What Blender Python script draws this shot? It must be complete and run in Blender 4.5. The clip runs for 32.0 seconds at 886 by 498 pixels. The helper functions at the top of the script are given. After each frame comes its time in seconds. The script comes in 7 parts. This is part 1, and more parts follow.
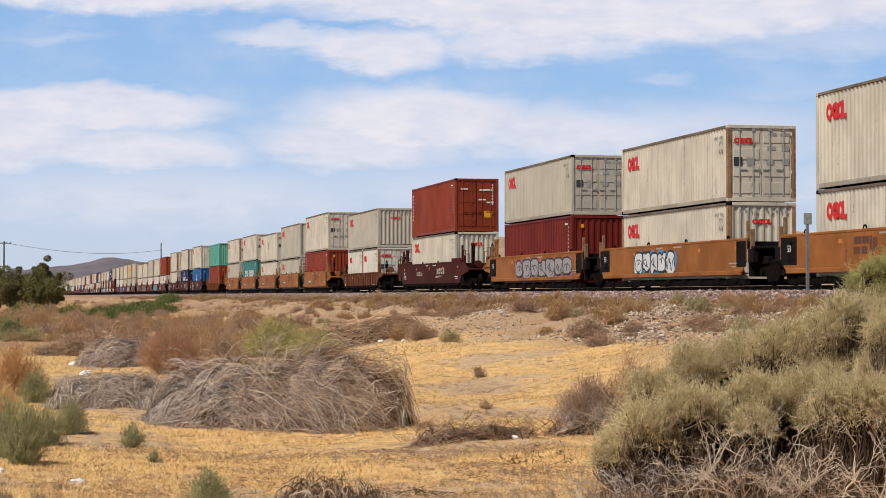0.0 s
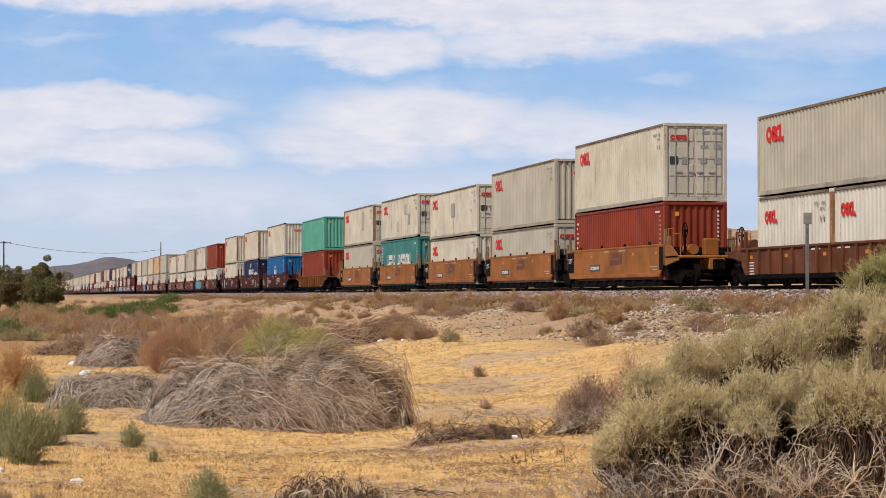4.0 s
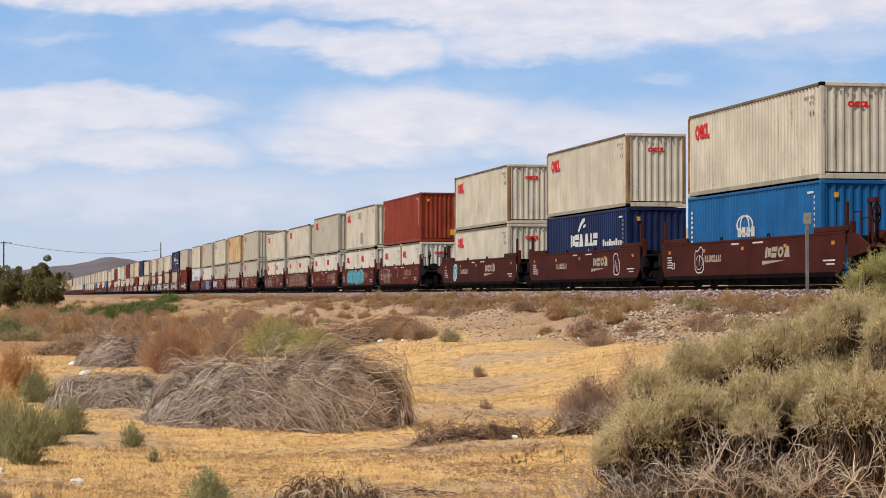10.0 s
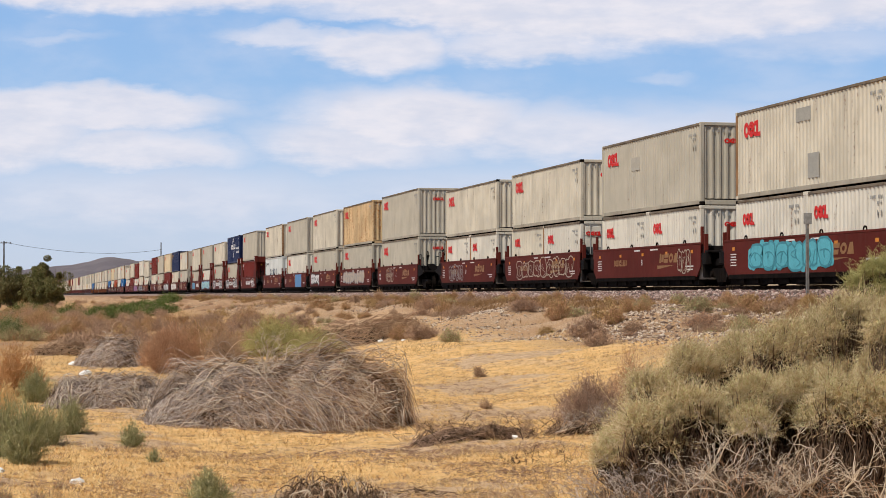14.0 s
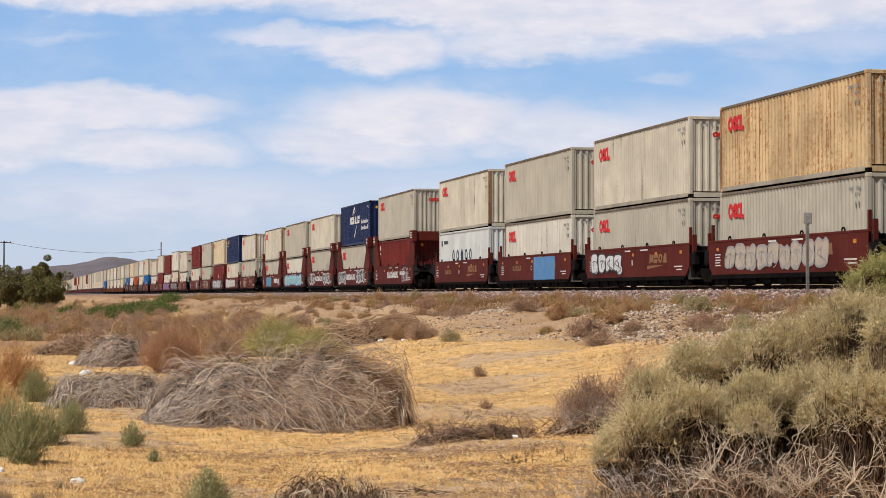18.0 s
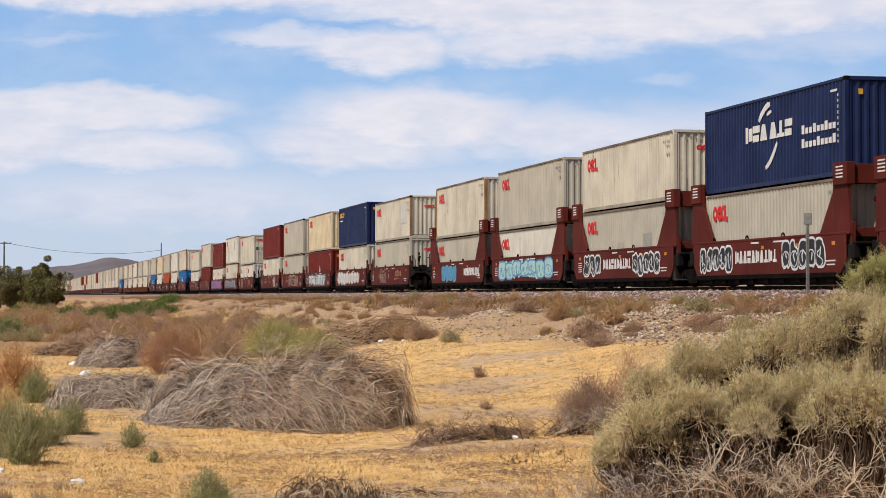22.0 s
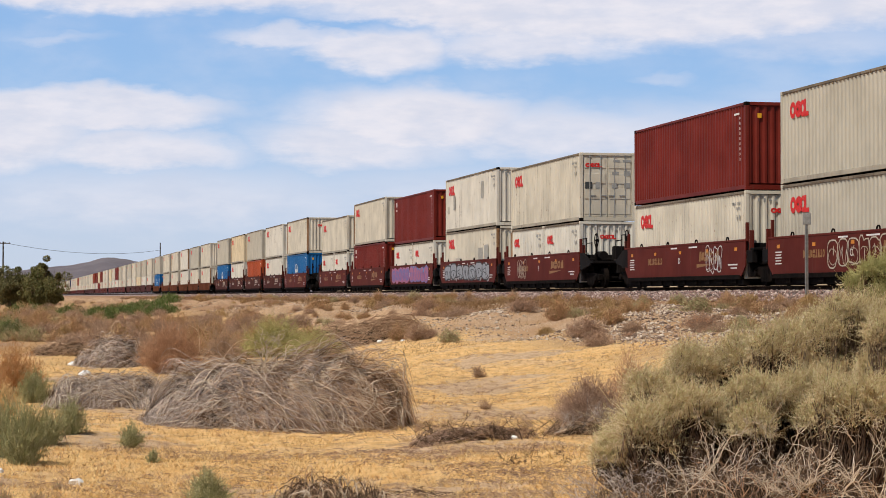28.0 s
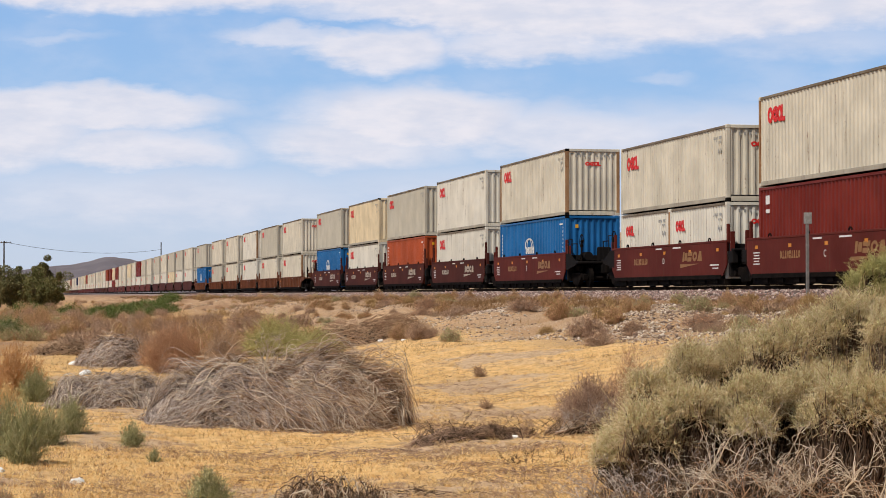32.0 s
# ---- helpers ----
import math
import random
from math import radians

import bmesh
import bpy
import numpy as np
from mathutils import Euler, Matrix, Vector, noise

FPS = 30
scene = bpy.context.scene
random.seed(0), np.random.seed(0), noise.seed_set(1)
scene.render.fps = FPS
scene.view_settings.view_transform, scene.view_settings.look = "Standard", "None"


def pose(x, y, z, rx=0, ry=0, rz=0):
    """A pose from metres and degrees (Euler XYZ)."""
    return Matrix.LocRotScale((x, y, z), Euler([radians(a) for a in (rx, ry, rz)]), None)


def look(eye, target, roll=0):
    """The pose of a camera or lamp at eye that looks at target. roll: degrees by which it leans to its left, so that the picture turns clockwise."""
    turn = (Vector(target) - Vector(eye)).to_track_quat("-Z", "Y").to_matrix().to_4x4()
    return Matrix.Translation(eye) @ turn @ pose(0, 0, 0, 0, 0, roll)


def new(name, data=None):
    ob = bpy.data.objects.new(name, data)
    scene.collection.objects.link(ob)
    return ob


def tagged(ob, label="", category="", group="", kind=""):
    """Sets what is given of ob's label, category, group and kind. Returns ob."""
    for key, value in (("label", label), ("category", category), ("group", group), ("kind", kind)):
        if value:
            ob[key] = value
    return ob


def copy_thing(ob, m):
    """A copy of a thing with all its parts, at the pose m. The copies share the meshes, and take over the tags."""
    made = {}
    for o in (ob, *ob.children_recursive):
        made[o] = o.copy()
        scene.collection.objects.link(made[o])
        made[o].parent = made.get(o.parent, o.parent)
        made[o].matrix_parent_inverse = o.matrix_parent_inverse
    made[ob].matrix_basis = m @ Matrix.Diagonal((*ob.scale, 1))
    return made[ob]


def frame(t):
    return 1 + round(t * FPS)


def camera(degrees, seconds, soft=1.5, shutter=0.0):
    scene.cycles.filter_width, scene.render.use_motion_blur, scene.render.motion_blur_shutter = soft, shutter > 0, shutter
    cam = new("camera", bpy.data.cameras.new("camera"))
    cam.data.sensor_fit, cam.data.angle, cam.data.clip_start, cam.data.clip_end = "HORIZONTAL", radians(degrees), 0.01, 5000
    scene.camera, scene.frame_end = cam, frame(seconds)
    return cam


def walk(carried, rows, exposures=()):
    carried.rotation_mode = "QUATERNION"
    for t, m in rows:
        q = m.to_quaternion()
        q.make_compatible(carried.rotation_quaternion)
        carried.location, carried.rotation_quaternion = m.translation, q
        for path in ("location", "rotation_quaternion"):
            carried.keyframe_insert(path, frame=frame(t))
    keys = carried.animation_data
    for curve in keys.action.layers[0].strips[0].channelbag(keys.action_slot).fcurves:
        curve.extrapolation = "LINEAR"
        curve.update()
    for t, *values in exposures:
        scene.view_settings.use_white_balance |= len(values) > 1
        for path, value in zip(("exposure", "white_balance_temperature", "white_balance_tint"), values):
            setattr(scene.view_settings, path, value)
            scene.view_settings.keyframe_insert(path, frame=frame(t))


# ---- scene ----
# World: the track runs along +Y, the camera stands at the origin, x is the distance across to the track.
EYE = 1.6
RAIL = 1.90          # top of rail
TRACK_X = 24.72      # centre of the track
YAW, PITCH, FOCAL = 11.916, 1.289, 3606.0

cam = camera(24.53, 32.0, soft=0.85)


def aim(dx, dy):
    """The camera's pose, turned by a small shake."""
    yaw = radians(YAW) - dx / FOCAL
    tilt = radians(PITCH) + dy / FOCAL
    way = Vector((math.sin(yaw) * math.cos(tilt), math.cos(yaw) * math.cos(tilt), math.sin(tilt)))
    eye = Vector((0, 0, EYE))
    return look(eye, eye + way * 100)


walk(cam, [(t, aim(dx, dy)) for t, dx, dy in (
    (0, 0, 0.4), (3.5, 0, 0.3), (5.5, -2.6, -3.1), (6.5, -2.6, -2.4), (7.5, -2.2, -1.5), (8.5, -1.1, -0.8),
    (9.5, -0.8, -0.1), (10.5, -0.2, 0), (14.5, -0.1, 0), (17, 0, 0), (18.2, 0, -0.7), (19.5, 0, -0.2),
    (21, 0, 0.8), (22.5, 0.3, 0.4), (24, 0.4, 0), (25.5, 0.1, 0), (27.5, -1.8, 0.8), (28.5, -0.8, 0.2),
    (29.5, 0, -0.7), (32, 0, -0.4))], exposures=((0, -0.30), (32, -0.30)))

# ---- light ----
SUN = Vector((-0.71, -0.49, 1.15)).normalized()
sun = new("sun", bpy.data.lights.new("sun", "SUN"))
sun.data.energy, sun.data.angle, sun.data.color = 4.95, radians(0.6), (1.0, 0.932, 0.842)
sun.matrix_world = look(SUN * 100, (0, 0, 0))


class Nodes:
    """A node tree, written briefly."""

    def __init__(self, tree):
        self.tree = tree
        tree.nodes.clear()

    def add(self, kind, ins=(), operation="", use_clamp=False, data_type="", blend_type="", sky_type="", sun_disc=None, interpolation_type=""):
        n = self.tree.nodes.new(kind)
        if operation:
            n.operation = operation
        if use_clamp:
            n.use_clamp = True
        if data_type:
            n.data_type = data_type
        if blend_type:
            n.blend_type = blend_type
        if sky_type:
            n.sky_type, n.sun_disc = sky_type, bool(sun_disc)
        if interpolation_type:
            n.interpolation_type = interpolation_type
        for k, v in dict(ins).items():
            self.put(n.inputs[k], v)
        return n

    def put(self, socket, v):
        if isinstance(v, bpy.types.NodeSocket):
            self.tree.links.new(v, socket)
        else:
            socket.default_value = v

    def math(self, op, a, b=0.0, c=0.0, clamp=False):
        n = self.add("ShaderNodeMath", operation=op, use_clamp=clamp)
        for i, v in enumerate((a, b, c)):
            self.put(n.inputs[i], v)
        return n.outputs[0]

    def mix(self, f, a, b, mode="MIX"):
        n = self.add("ShaderNodeMix", data_type="RGBA", blend_type=mode)
        self.put(n.inputs[0], f), self.put(n.inputs[6], a), self.put(n.inputs[7], b)
        return n.outputs[2]

    def noise(self, vec, scale, detail=4, rough=0.55):
        return self.add("ShaderNodeTexNoise", {"Vector": vec, "Scale": scale, "Detail": detail, "Roughness": rough}).outputs[0]

    def step(self, v, lo, hi):
        n = self.add("ShaderNodeMapRange", {"Value": v, "From Min": lo, "From Max": hi}, interpolation_type="SMOOTHSTEP")
        return n.outputs[0]

    def stretch(self, vec, x, y, z):
        return self.add("ShaderNodeMapping", {"Vector": vec, "Scale": (x, y, z)}).outputs[0]


def rgb(r, g, b):
    """Linear colour from a display colour of 0 to 255."""
    return tuple((v / 255 / 12.92) if v < 10.3 else ((v / 255 + 0.055) / 1.055) ** 2.4 for v in (r, g, b)) + (1.0,)


def make_world():
    world = bpy.data.worlds.new("desert_sky")
    scene.world = world
    world.use_nodes = True
    n = Nodes(world.node_tree)
    sky = n.add("ShaderNodeTexSky", sky_type="NISHITA", sun_disc=False)
    sky.sun_elevation = math.asin(SUN.z)
    sky.sun_rotation = math.atan2(SUN.x, SUN.y)
    sky.altitude, sky.dust_density = 600, 1.2
    way = n.add("ShaderNodeTexCoord").outputs["Generated"]
    sep = n.add("ShaderNodeSeparateXYZ", {"Vector": way}).outputs
    # azimuth and elevation in degrees
    az = n.math("MULTIPLY", n.math("ARCTAN2", sep[0], sep[1]), 57.2958)
    el = n.math("MULTIPLY", n.math("ARCSINE", sep[2]), 57.2958)
    # low sky: pale at the horizon, blue above
    ramp = n.add("ShaderNodeValToRGB", {"Fac": n.math("DIVIDE", el, 24.0, clamp=True)})
    stops = ((0.0, rgb(196, 205, 219)), (0.06, rgb(190, 204, 224)), (0.14, rgb(174, 199, 229)), (0.25, rgb(150, 187, 229)),
             (0.40, rgb(136, 176, 226)), (1.0, rgb(108, 155, 212)))
    for i, (p, c) in enumerate(stops):
        e = ramp.color_ramp.elements[i] if i < 2 else ramp.color_ramp.elements.new(p)
        e.position, e.color = p, c
    high = n.mix(1.0, sky.outputs[0], (0.010, 0.010, 0.010, 1), "MULTIPLY")
    base = n.mix(n.step(el, 9.0, 22.0), ramp.outputs[0], high)
    # thin streaks of cloud, drawn out sideways
    flat = n.add("ShaderNodeCombineXYZ", {"X": az, "Y": n.math("MULTIPLY", el, 2.0), "Z": 0.0}).outputs[0]
    soft = n.noise(flat, 0.22, 6, 0.58)
    fine = n.noise(flat, 0.55, 5, 0.52)
    frill = n.noise(n.stretch(flat, 0.6, 1.0, 1.0), 1.5, 6, 0.56)
    az2 = n.math("ADD", az, n.math("ADD", n.math("MULTIPLY", n.math("SUBTRACT", soft, 0.5), 2.4), n.math("MULTIPLY", n.math("SUBTRACT", frill, 0.5), 1.0)))
    el2 = n.math("ADD", el, n.math("ADD", n.math("MULTIPLY", n.math("SUBTRACT", fine, 0.5), 0.9), n.math("MULTIPLY", n.math("SUBTRACT", frill, 0.5), 0.42)))

    def bank(a, e, ra, re, lean=0.0, inner=0.55, outer=1.12, full=1.0):
        """A bank of cloud round azimuth a and elevation e."""
        da = n.math("DIVIDE", n.math("SUBTRACT", az2, a), ra)
        de = n.math("DIVIDE", n.math("SUBTRACT", n.math("SUBTRACT", el2, e), n.math("MULTIPLY", n.math("SUBTRACT", az2, a), lean)), re)
        r = n.math("ADD", n.math("MULTIPLY", da, da), n.math("MULTIPLY", de, de))
        return n.math("MULTIPLY", n.math("SUBTRACT", 1.0, n.step(n.math("SQRT", r), inner, outer)), full)

    def most(parts):
        out = parts[0]
        for b in parts[1:]:
            out = n.math("MAXIMUM", out, b)
        return out

    low = most([bank(2.0, 5.15, 4.7, 0.72, 0.0, 0.6, 1.15, 0.95), bank(3.4, 4.05, 3.5, 0.72, 0.0, 0.4, 1.2, 0.9), bank(-0.4, 4.4, 3.0, 1.3, 0.0, 0.4, 1.2, 0.95),
                bank(11.2, 4.95, 4.0, 1.05, -0.02, 0.5, 1.2), bank(9.4, 4.2, 3.4, 0.9, -0.05, 0.3, 1.25, 0.9), bank(15.4, 4.5, 5.0, 1.0, -0.03, 0.3, 1.25, 0.85),
                bank(18.0, 4.4, 6.5, 1.1, 0.0, 0.2, 1.3, 0.7), bank(27.0, 3.0, 7.0, 1.2, 0.0, 0.4, 1.2, 0.7), bank(-11.0, 5.2, 6.0, 1.4)])
    high_up = most([bank(1.0, 9.75, 20.0, 2.05, 0.0, 0.8, 1.04), bank(18.0, 8.9, 12.0, 2.15, 0.015, 0.72, 1.08), bank(10.1, 6.95, 2.3, 0.85, -0.03, 0.5, 1.15, 0.95),
                    bank(8.0, 7.25, 2.4, 0.36, 0.02, 0.4, 1.2, 0.75), bank(14.2, 7.0, 3.6, 0.65, 0.02, 0.4, 1.15, 0.9)])
    high_up = n.math("SUBTRACT", high_up, bank(9.6, 7.5, 1.7, 0.24, 0.0, 0.2, 1.3, 0.55), clamp=True)
    wisps = most([bank(1.1, 7.1, 1.5, 0.24, 0.0, 0.1, 1.3, 0.4), bank(17.9, 6.05, 1.1, 0.2, 0.0, 0.1, 1.3, 0.35), bank(21.5, 5.6, 3.0, 0.5, 0.05, 0.1, 1.3, 0.28), bank(4.0, 2.7, 8.0, 1.1, 0.0, 0.1, 1.3, 0.62), bank(14.0, 2.9, 9.0, 0.9, 0.0, 0.1, 1.3, 0.5), bank(22.5, 7.0, 4.0, 0.7, 0.0, 0.1, 1.3, 0.5)])
    total = most([low, high_up, wisps])
    veil = n.math("MULTIPLY", n.step(soft, 0.30, 0.66), n.step(fine, 0.25, 0.7))
    cover = n.math("MULTIPLY", total, n.math("ADD", 0.82, n.math("MULTIPLY", frill, 0.28)), clamp=True)
    cover = n.math("MAXIMUM", cover, n.math("MULTIPLY", veil, 0.22))
    cover = n.math("MULTIPLY", cover, n.step(el, 0.2, 2.4))
    tone = n.mix(n.step(n.math("ADD", n.math("MULTIPLY", fine, 0.6), n.math("MULTIPLY", frill, 0.4)), 0.34, 0.66), rgb(218, 218, 229), rgb(234, 230, 236))
    full = n.mix(n.math("MULTIPLY", cover, 0.93), base, tone)
    bg = n.add("ShaderNodeBackground", {"Color": full, "Strength": 1.30})
    n.add("ShaderNodeOutputWorld", {"Surface": bg.outputs[0]})


make_world()

# ---- materials ----
MATS = {}


def material(name, color_fn, rough=0.8, metal=0.0, bump=None, bump_size=0.01, spec=0.4, through_light=0.0):
    """A procedural surface. color_fn(n, pos, rnd) gives the colour socket; bump(n, pos) a height."""
    m = bpy.data.materials.new(name)
    m.use_nodes = True
    n = Nodes(m.node_tree)
    pos = n.add("ShaderNodeTexCoord").outputs["Object"]
    rnd = n.add("ShaderNodeObjectInfo").outputs["Random"]
    p = n.add("ShaderNodeBsdfPrincipled", {"Roughness": rough, "Metallic": metal, "Specular IOR Level": spec})
    n.put(p.inputs["Base Color"], color_fn(n, pos, rnd))
    if bump:
        b = n.add("ShaderNodeBump", {"Height": bump(n, pos), "Distance": bump_size, "Strength": 0.7})
        n.put(p.inputs["Normal"], b.outputs[0])
    surface = p.outputs[0]
    if through_light:
        # thin leaves let some light through
        back = n.add("ShaderNodeBsdfTranslucent", {"Color": color_fn(n, pos, rnd)})
        surface = n.add("ShaderNodeMixShader", {0: through_light, 1: surface, 2: back.outputs[0]}).outputs[0]
    n.add("ShaderNodeOutputMaterial", {"Surface": surface})
    MATS[name] = m
    return m


def shifted(n, pos, rnd, far=31.0):
    return n.add("ShaderNodeVectorMath", {0: pos, 1: n.add("ShaderNodeCombineXYZ", {"X": n.math("MULTIPLY", rnd, far), "Y": n.math("MULTIPLY", rnd, 17.0), "Z": n.math("MULTIPLY", rnd, 5.0)}).outputs[0]}, operation="ADD").outputs[0]


def paint(name, col, rust=0.35, fade=0.25, rough=0.5, rustcol=(0.13, 0.045, 0.018, 1), dirt=0.35):
    """Weathered paint on steel: faded patches, run-down streaks and specks of rust."""
    def colour(n, pos, rnd):
        q = shifted(n, pos, rnd)
        big = n.noise(q, 0.7, 3)
        streak = n.noise(n.stretch(q, 7.0, 7.0, 0.35), 1.0, 4, 0.6)
        speck = n.noise(q, 9.0, 5, 0.7)
        lo = tuple(c * (1 - fade) for c in col[:3]) + (1,)
        hi = tuple(min(1, c * (1 + fade * 0.7) + 0.003) for c in col[:3]) + (1,)
        c = n.mix(n.step(big, 0.3, 0.7), lo, hi)
        c = n.mix(n.math("MULTIPLY", n.step(streak, 0.52, 0.8), dirt), c, (0.11, 0.085, 0.06, 1))
        m = n.math("MULTIPLY", n.step(n.math("ADD", n.math("MULTIPLY", streak, 0.6), n.math("MULTIPLY", speck, 0.55)), 0.74 - 0.14 * rust, 0.86 - 0.10 * rust), min(1.0, 0.35 + rust))
        return n.mix(m, c, rustcol)
    return material(name, colour, rough, bump=lambda n, pos: n.noise(pos, 6.0, 5), bump_size=0.006, spec=0.12)


def two_tone(name, a, b, scale, rough=0.85, lo=0.35, hi=0.65, fine=None, bump_size=0.01, metal=0.0, spec=0.3):
    def colour(n, pos, rnd):
        q = shifted(n, pos, rnd)
        c = n.mix(n.step(n.noise(q, scale, 5), lo, hi), a, b)
        g = n.noise(q, scale * 7, 4)
        return n.mix(n.math("MULTIPLY", n.step(g, 0.35, 0.75), 0.35), c, tuple(v * 0.55 for v in a[:3]) + (1,))
    return material(name, colour, rough, metal, bump=lambda n, pos: n.noise(pos, fine or scale * 9, 5), bump_size=bump_size, spec=spec)


BOX = {
    "beige": paint("paint_beige", (0.60, 0.552, 0.448, 1), 0.55, 0.14, 0.55, dirt=0.40),
    "grey": paint("paint_grey_beige", (0.475, 0.44, 0.36, 1), 0.26, 0.10, 0.55, dirt=0.26),
    "white": paint("paint_off_white", (0.65, 0.615, 0.53, 1), 0.60, 0.10, 0.55, dirt=0.40),
    "yellow": paint("paint_yellowed", (0.60, 0.44, 0.25, 1), 1.3, 0.22, 0.6, (0.33, 0.13, 0.035, 1), dirt=0.3),
    "cream": paint("paint_cream", (0.66, 0.55, 0.37, 1), 0.55, 0.14, 0.6, (0.20, 0.08, 0.03, 1), dirt=0.25),
    "red": paint("paint_red_oxide", (0.245, 0.042, 0.019, 1), 0.15, 0.18, 0.5, (0.07, 0.02, 0.012, 1), dirt=0.2),
    "darkred": paint("paint_dark_red", (0.155, 0.018, 0.011, 1), 0.12, 0.18, 0.5, (0.05, 0.015, 0.01, 1), dirt=0.2),
    "orange": paint("paint_orange_red", (0.36, 0.070, 0.022, 1), 0.15, 0.18, 0.5, (0.1, 0.03, 0.012, 1), dirt=0.2),
    "navy": paint("paint_navy", (0.012, 0.022, 0.075, 1), 0.12, 0.2, 0.45, dirt=0.1),
    "blue": paint("paint_blue", (0.012, 0.115, 0.31, 1), 0.12, 0.18, 0.45, dirt=0.12),
    "green": paint("paint_sea_green", (0.105, 0.36, 0.275, 1), 0.25, 0.15, 0.5, dirt=0.2),
    "teal": paint("paint_teal", (0.058, 0.215, 0.20, 1), 0.35, 0.18, 0.55, dirt=0.2),
    "pale": paint("paint_pale_grey", (0.62, 0.64, 0.62, 1), 0.35, 0.1, 0.55, dirt=0.2),
}
UNDER = paint("bottom_rail_paint", (0.40, 0.365, 0.295, 1), 0.5, 0.2, 0.7, dirt=0.45)
WELL = {
    "orange": paint("car_orange", (0.345, 0.125, 0.029, 1), 0.55, 0.25, 0.6, (0.10, 0.035, 0.014, 1), dirt=0.5),
    "brown": paint("car_brown", (0.066, 0.0135, 0.0085, 1), 0.22, 0.2, 0.75, (0.045, 0.018, 0.010, 1), dirt=0.12),
    "maroon": paint("car_maroon", (0.108, 0.017, 0.011, 1), 0.24, 0.18, 0.7, (0.05, 0.02, 0.012, 1), dirt=0.22),
    "rust": paint("car_rust_brown", (0.155, 0.055, 0.028, 1), 0.5, 0.3, 0.75, (0.06, 0.025, 0.014, 1), dirt=0.4),
    "amber": paint("car_amber", (0.20, 0.068, 0.022, 1), 0.8, 0.3, 0.7, (0.09, 0.035, 0.014, 1), dirt=0.4),
    "black": paint("car_black", (0.008, 0.006, 0.0055, 1), 0.1, 0.3, 0.8, (0.03, 0.015, 0.01, 1), dirt=0.06),
}
GRIME = two_tone("greasy_steel", (0.005, 0.004, 0.0035, 1), (0.013, 0.009, 0.007, 1), 2.5, 0.85, spec=0.05)
RAILM = two_tone("rail_steel", (0.035, 0.022, 0.016, 1), (0.065, 0.045, 0.034, 1), 3.0, 0.95, spec=0.05)
TIE = two_tone("tie_wood", (0.055, 0.044, 0.035, 1), (0.11, 0.09, 0.075, 1), 2.0, 0.9, spec=0.1)
GALV = two_tone("galvanised", (0.22, 0.215, 0.20, 1), (0.32, 0.31, 0.29, 1), 6.0, 0.55, metal=0.3)
# Base colour darkened for the roof's shadow line, with rust streaks over it.
TOPRAIL = paint("shadowed_rusty_rail", (0.20, 0.165, 0.125, 1), 0.9, 0.3, 0.8, (0.10, 0.045, 0.02, 1), dirt=0.5)
RUSTPOST = paint("rust_stained_paint", (0.32, 0.185, 0.095, 1), 1.2, 0.3, 0.75, (0.16, 0.062, 0.022, 1), dirt=0.5)
POST = two_tone("rusty_post", (0.30, 0.19, 0.10, 1), (0.20, 0.12, 0.07, 1), 6.0, 0.7)


def plain(name, col, rough=0.55, var=0.15):
    return two_tone(name, col, tuple(min(1, c * (1 + var)) for c in col[:3]) + (1,), 3.0, rough, bump_size=0.002)


RED = plain("logo_red", (0.62, 0.022, 0.018, 1))
WHITE = plain("marking_white", (0.72, 0.71, 0.68, 1))
DARK = plain("marking_dark", (0.045, 0.05, 0.05, 1))
GREYM = plain("marking_grey", (0.30, 0.30, 0.285, 1))
YELLOW = plain("sticker_yellow", (0.72, 0.36, 0.02, 1))
ORANGE = plain("reflector_orange", (0.60, 0.22, 0.02, 1))
GOLD = plain("faded_gold", (0.26, 0.13, 0.045, 1))
TAN = plain("faded_tan", (0.42, 0.36, 0.28, 1))
NAVYM = plain("marking_navy", (0.02, 0.05, 0.10, 1))
RUSTY = plain("worn_brown", (0.13, 0.045, 0.02, 1))
SPRAY = {
    "white": plain("spray_white", (0.72, 0.72, 0.72, 1)), "black": plain("spray_black", (0.02, 0.02, 0.022, 1)),
    "cyan": plain("spray_cyan", (0.10, 0.42, 0.50, 1)), "mint": plain("spray_mint", (0.42, 0.66, 0.62, 1)),
    "blue": plain("spray_blue", (0.10, 0.26, 0.50, 1)), "teal": plain("spray_teal", (0.05, 0.25, 0.31, 1)), "silver": plain("spray_silver", (0.30, 0.31, 0.33, 1), 0.4),
    "pink": plain("spray_pink", (0.40, 0.14, 0.24, 1)), "tan": plain("spray_tan", (0.50, 0.42, 0.33, 1)),
    "orange": plain("spray_orange", (0.55, 0.16, 0.03, 1)), "purple": plain("spray_purple", (0.20, 0.14, 0.34, 1)), "grey": plain("spray_grey", (0.36, 0.34, 0.33, 1)),
}

# ---- mesh tools ----


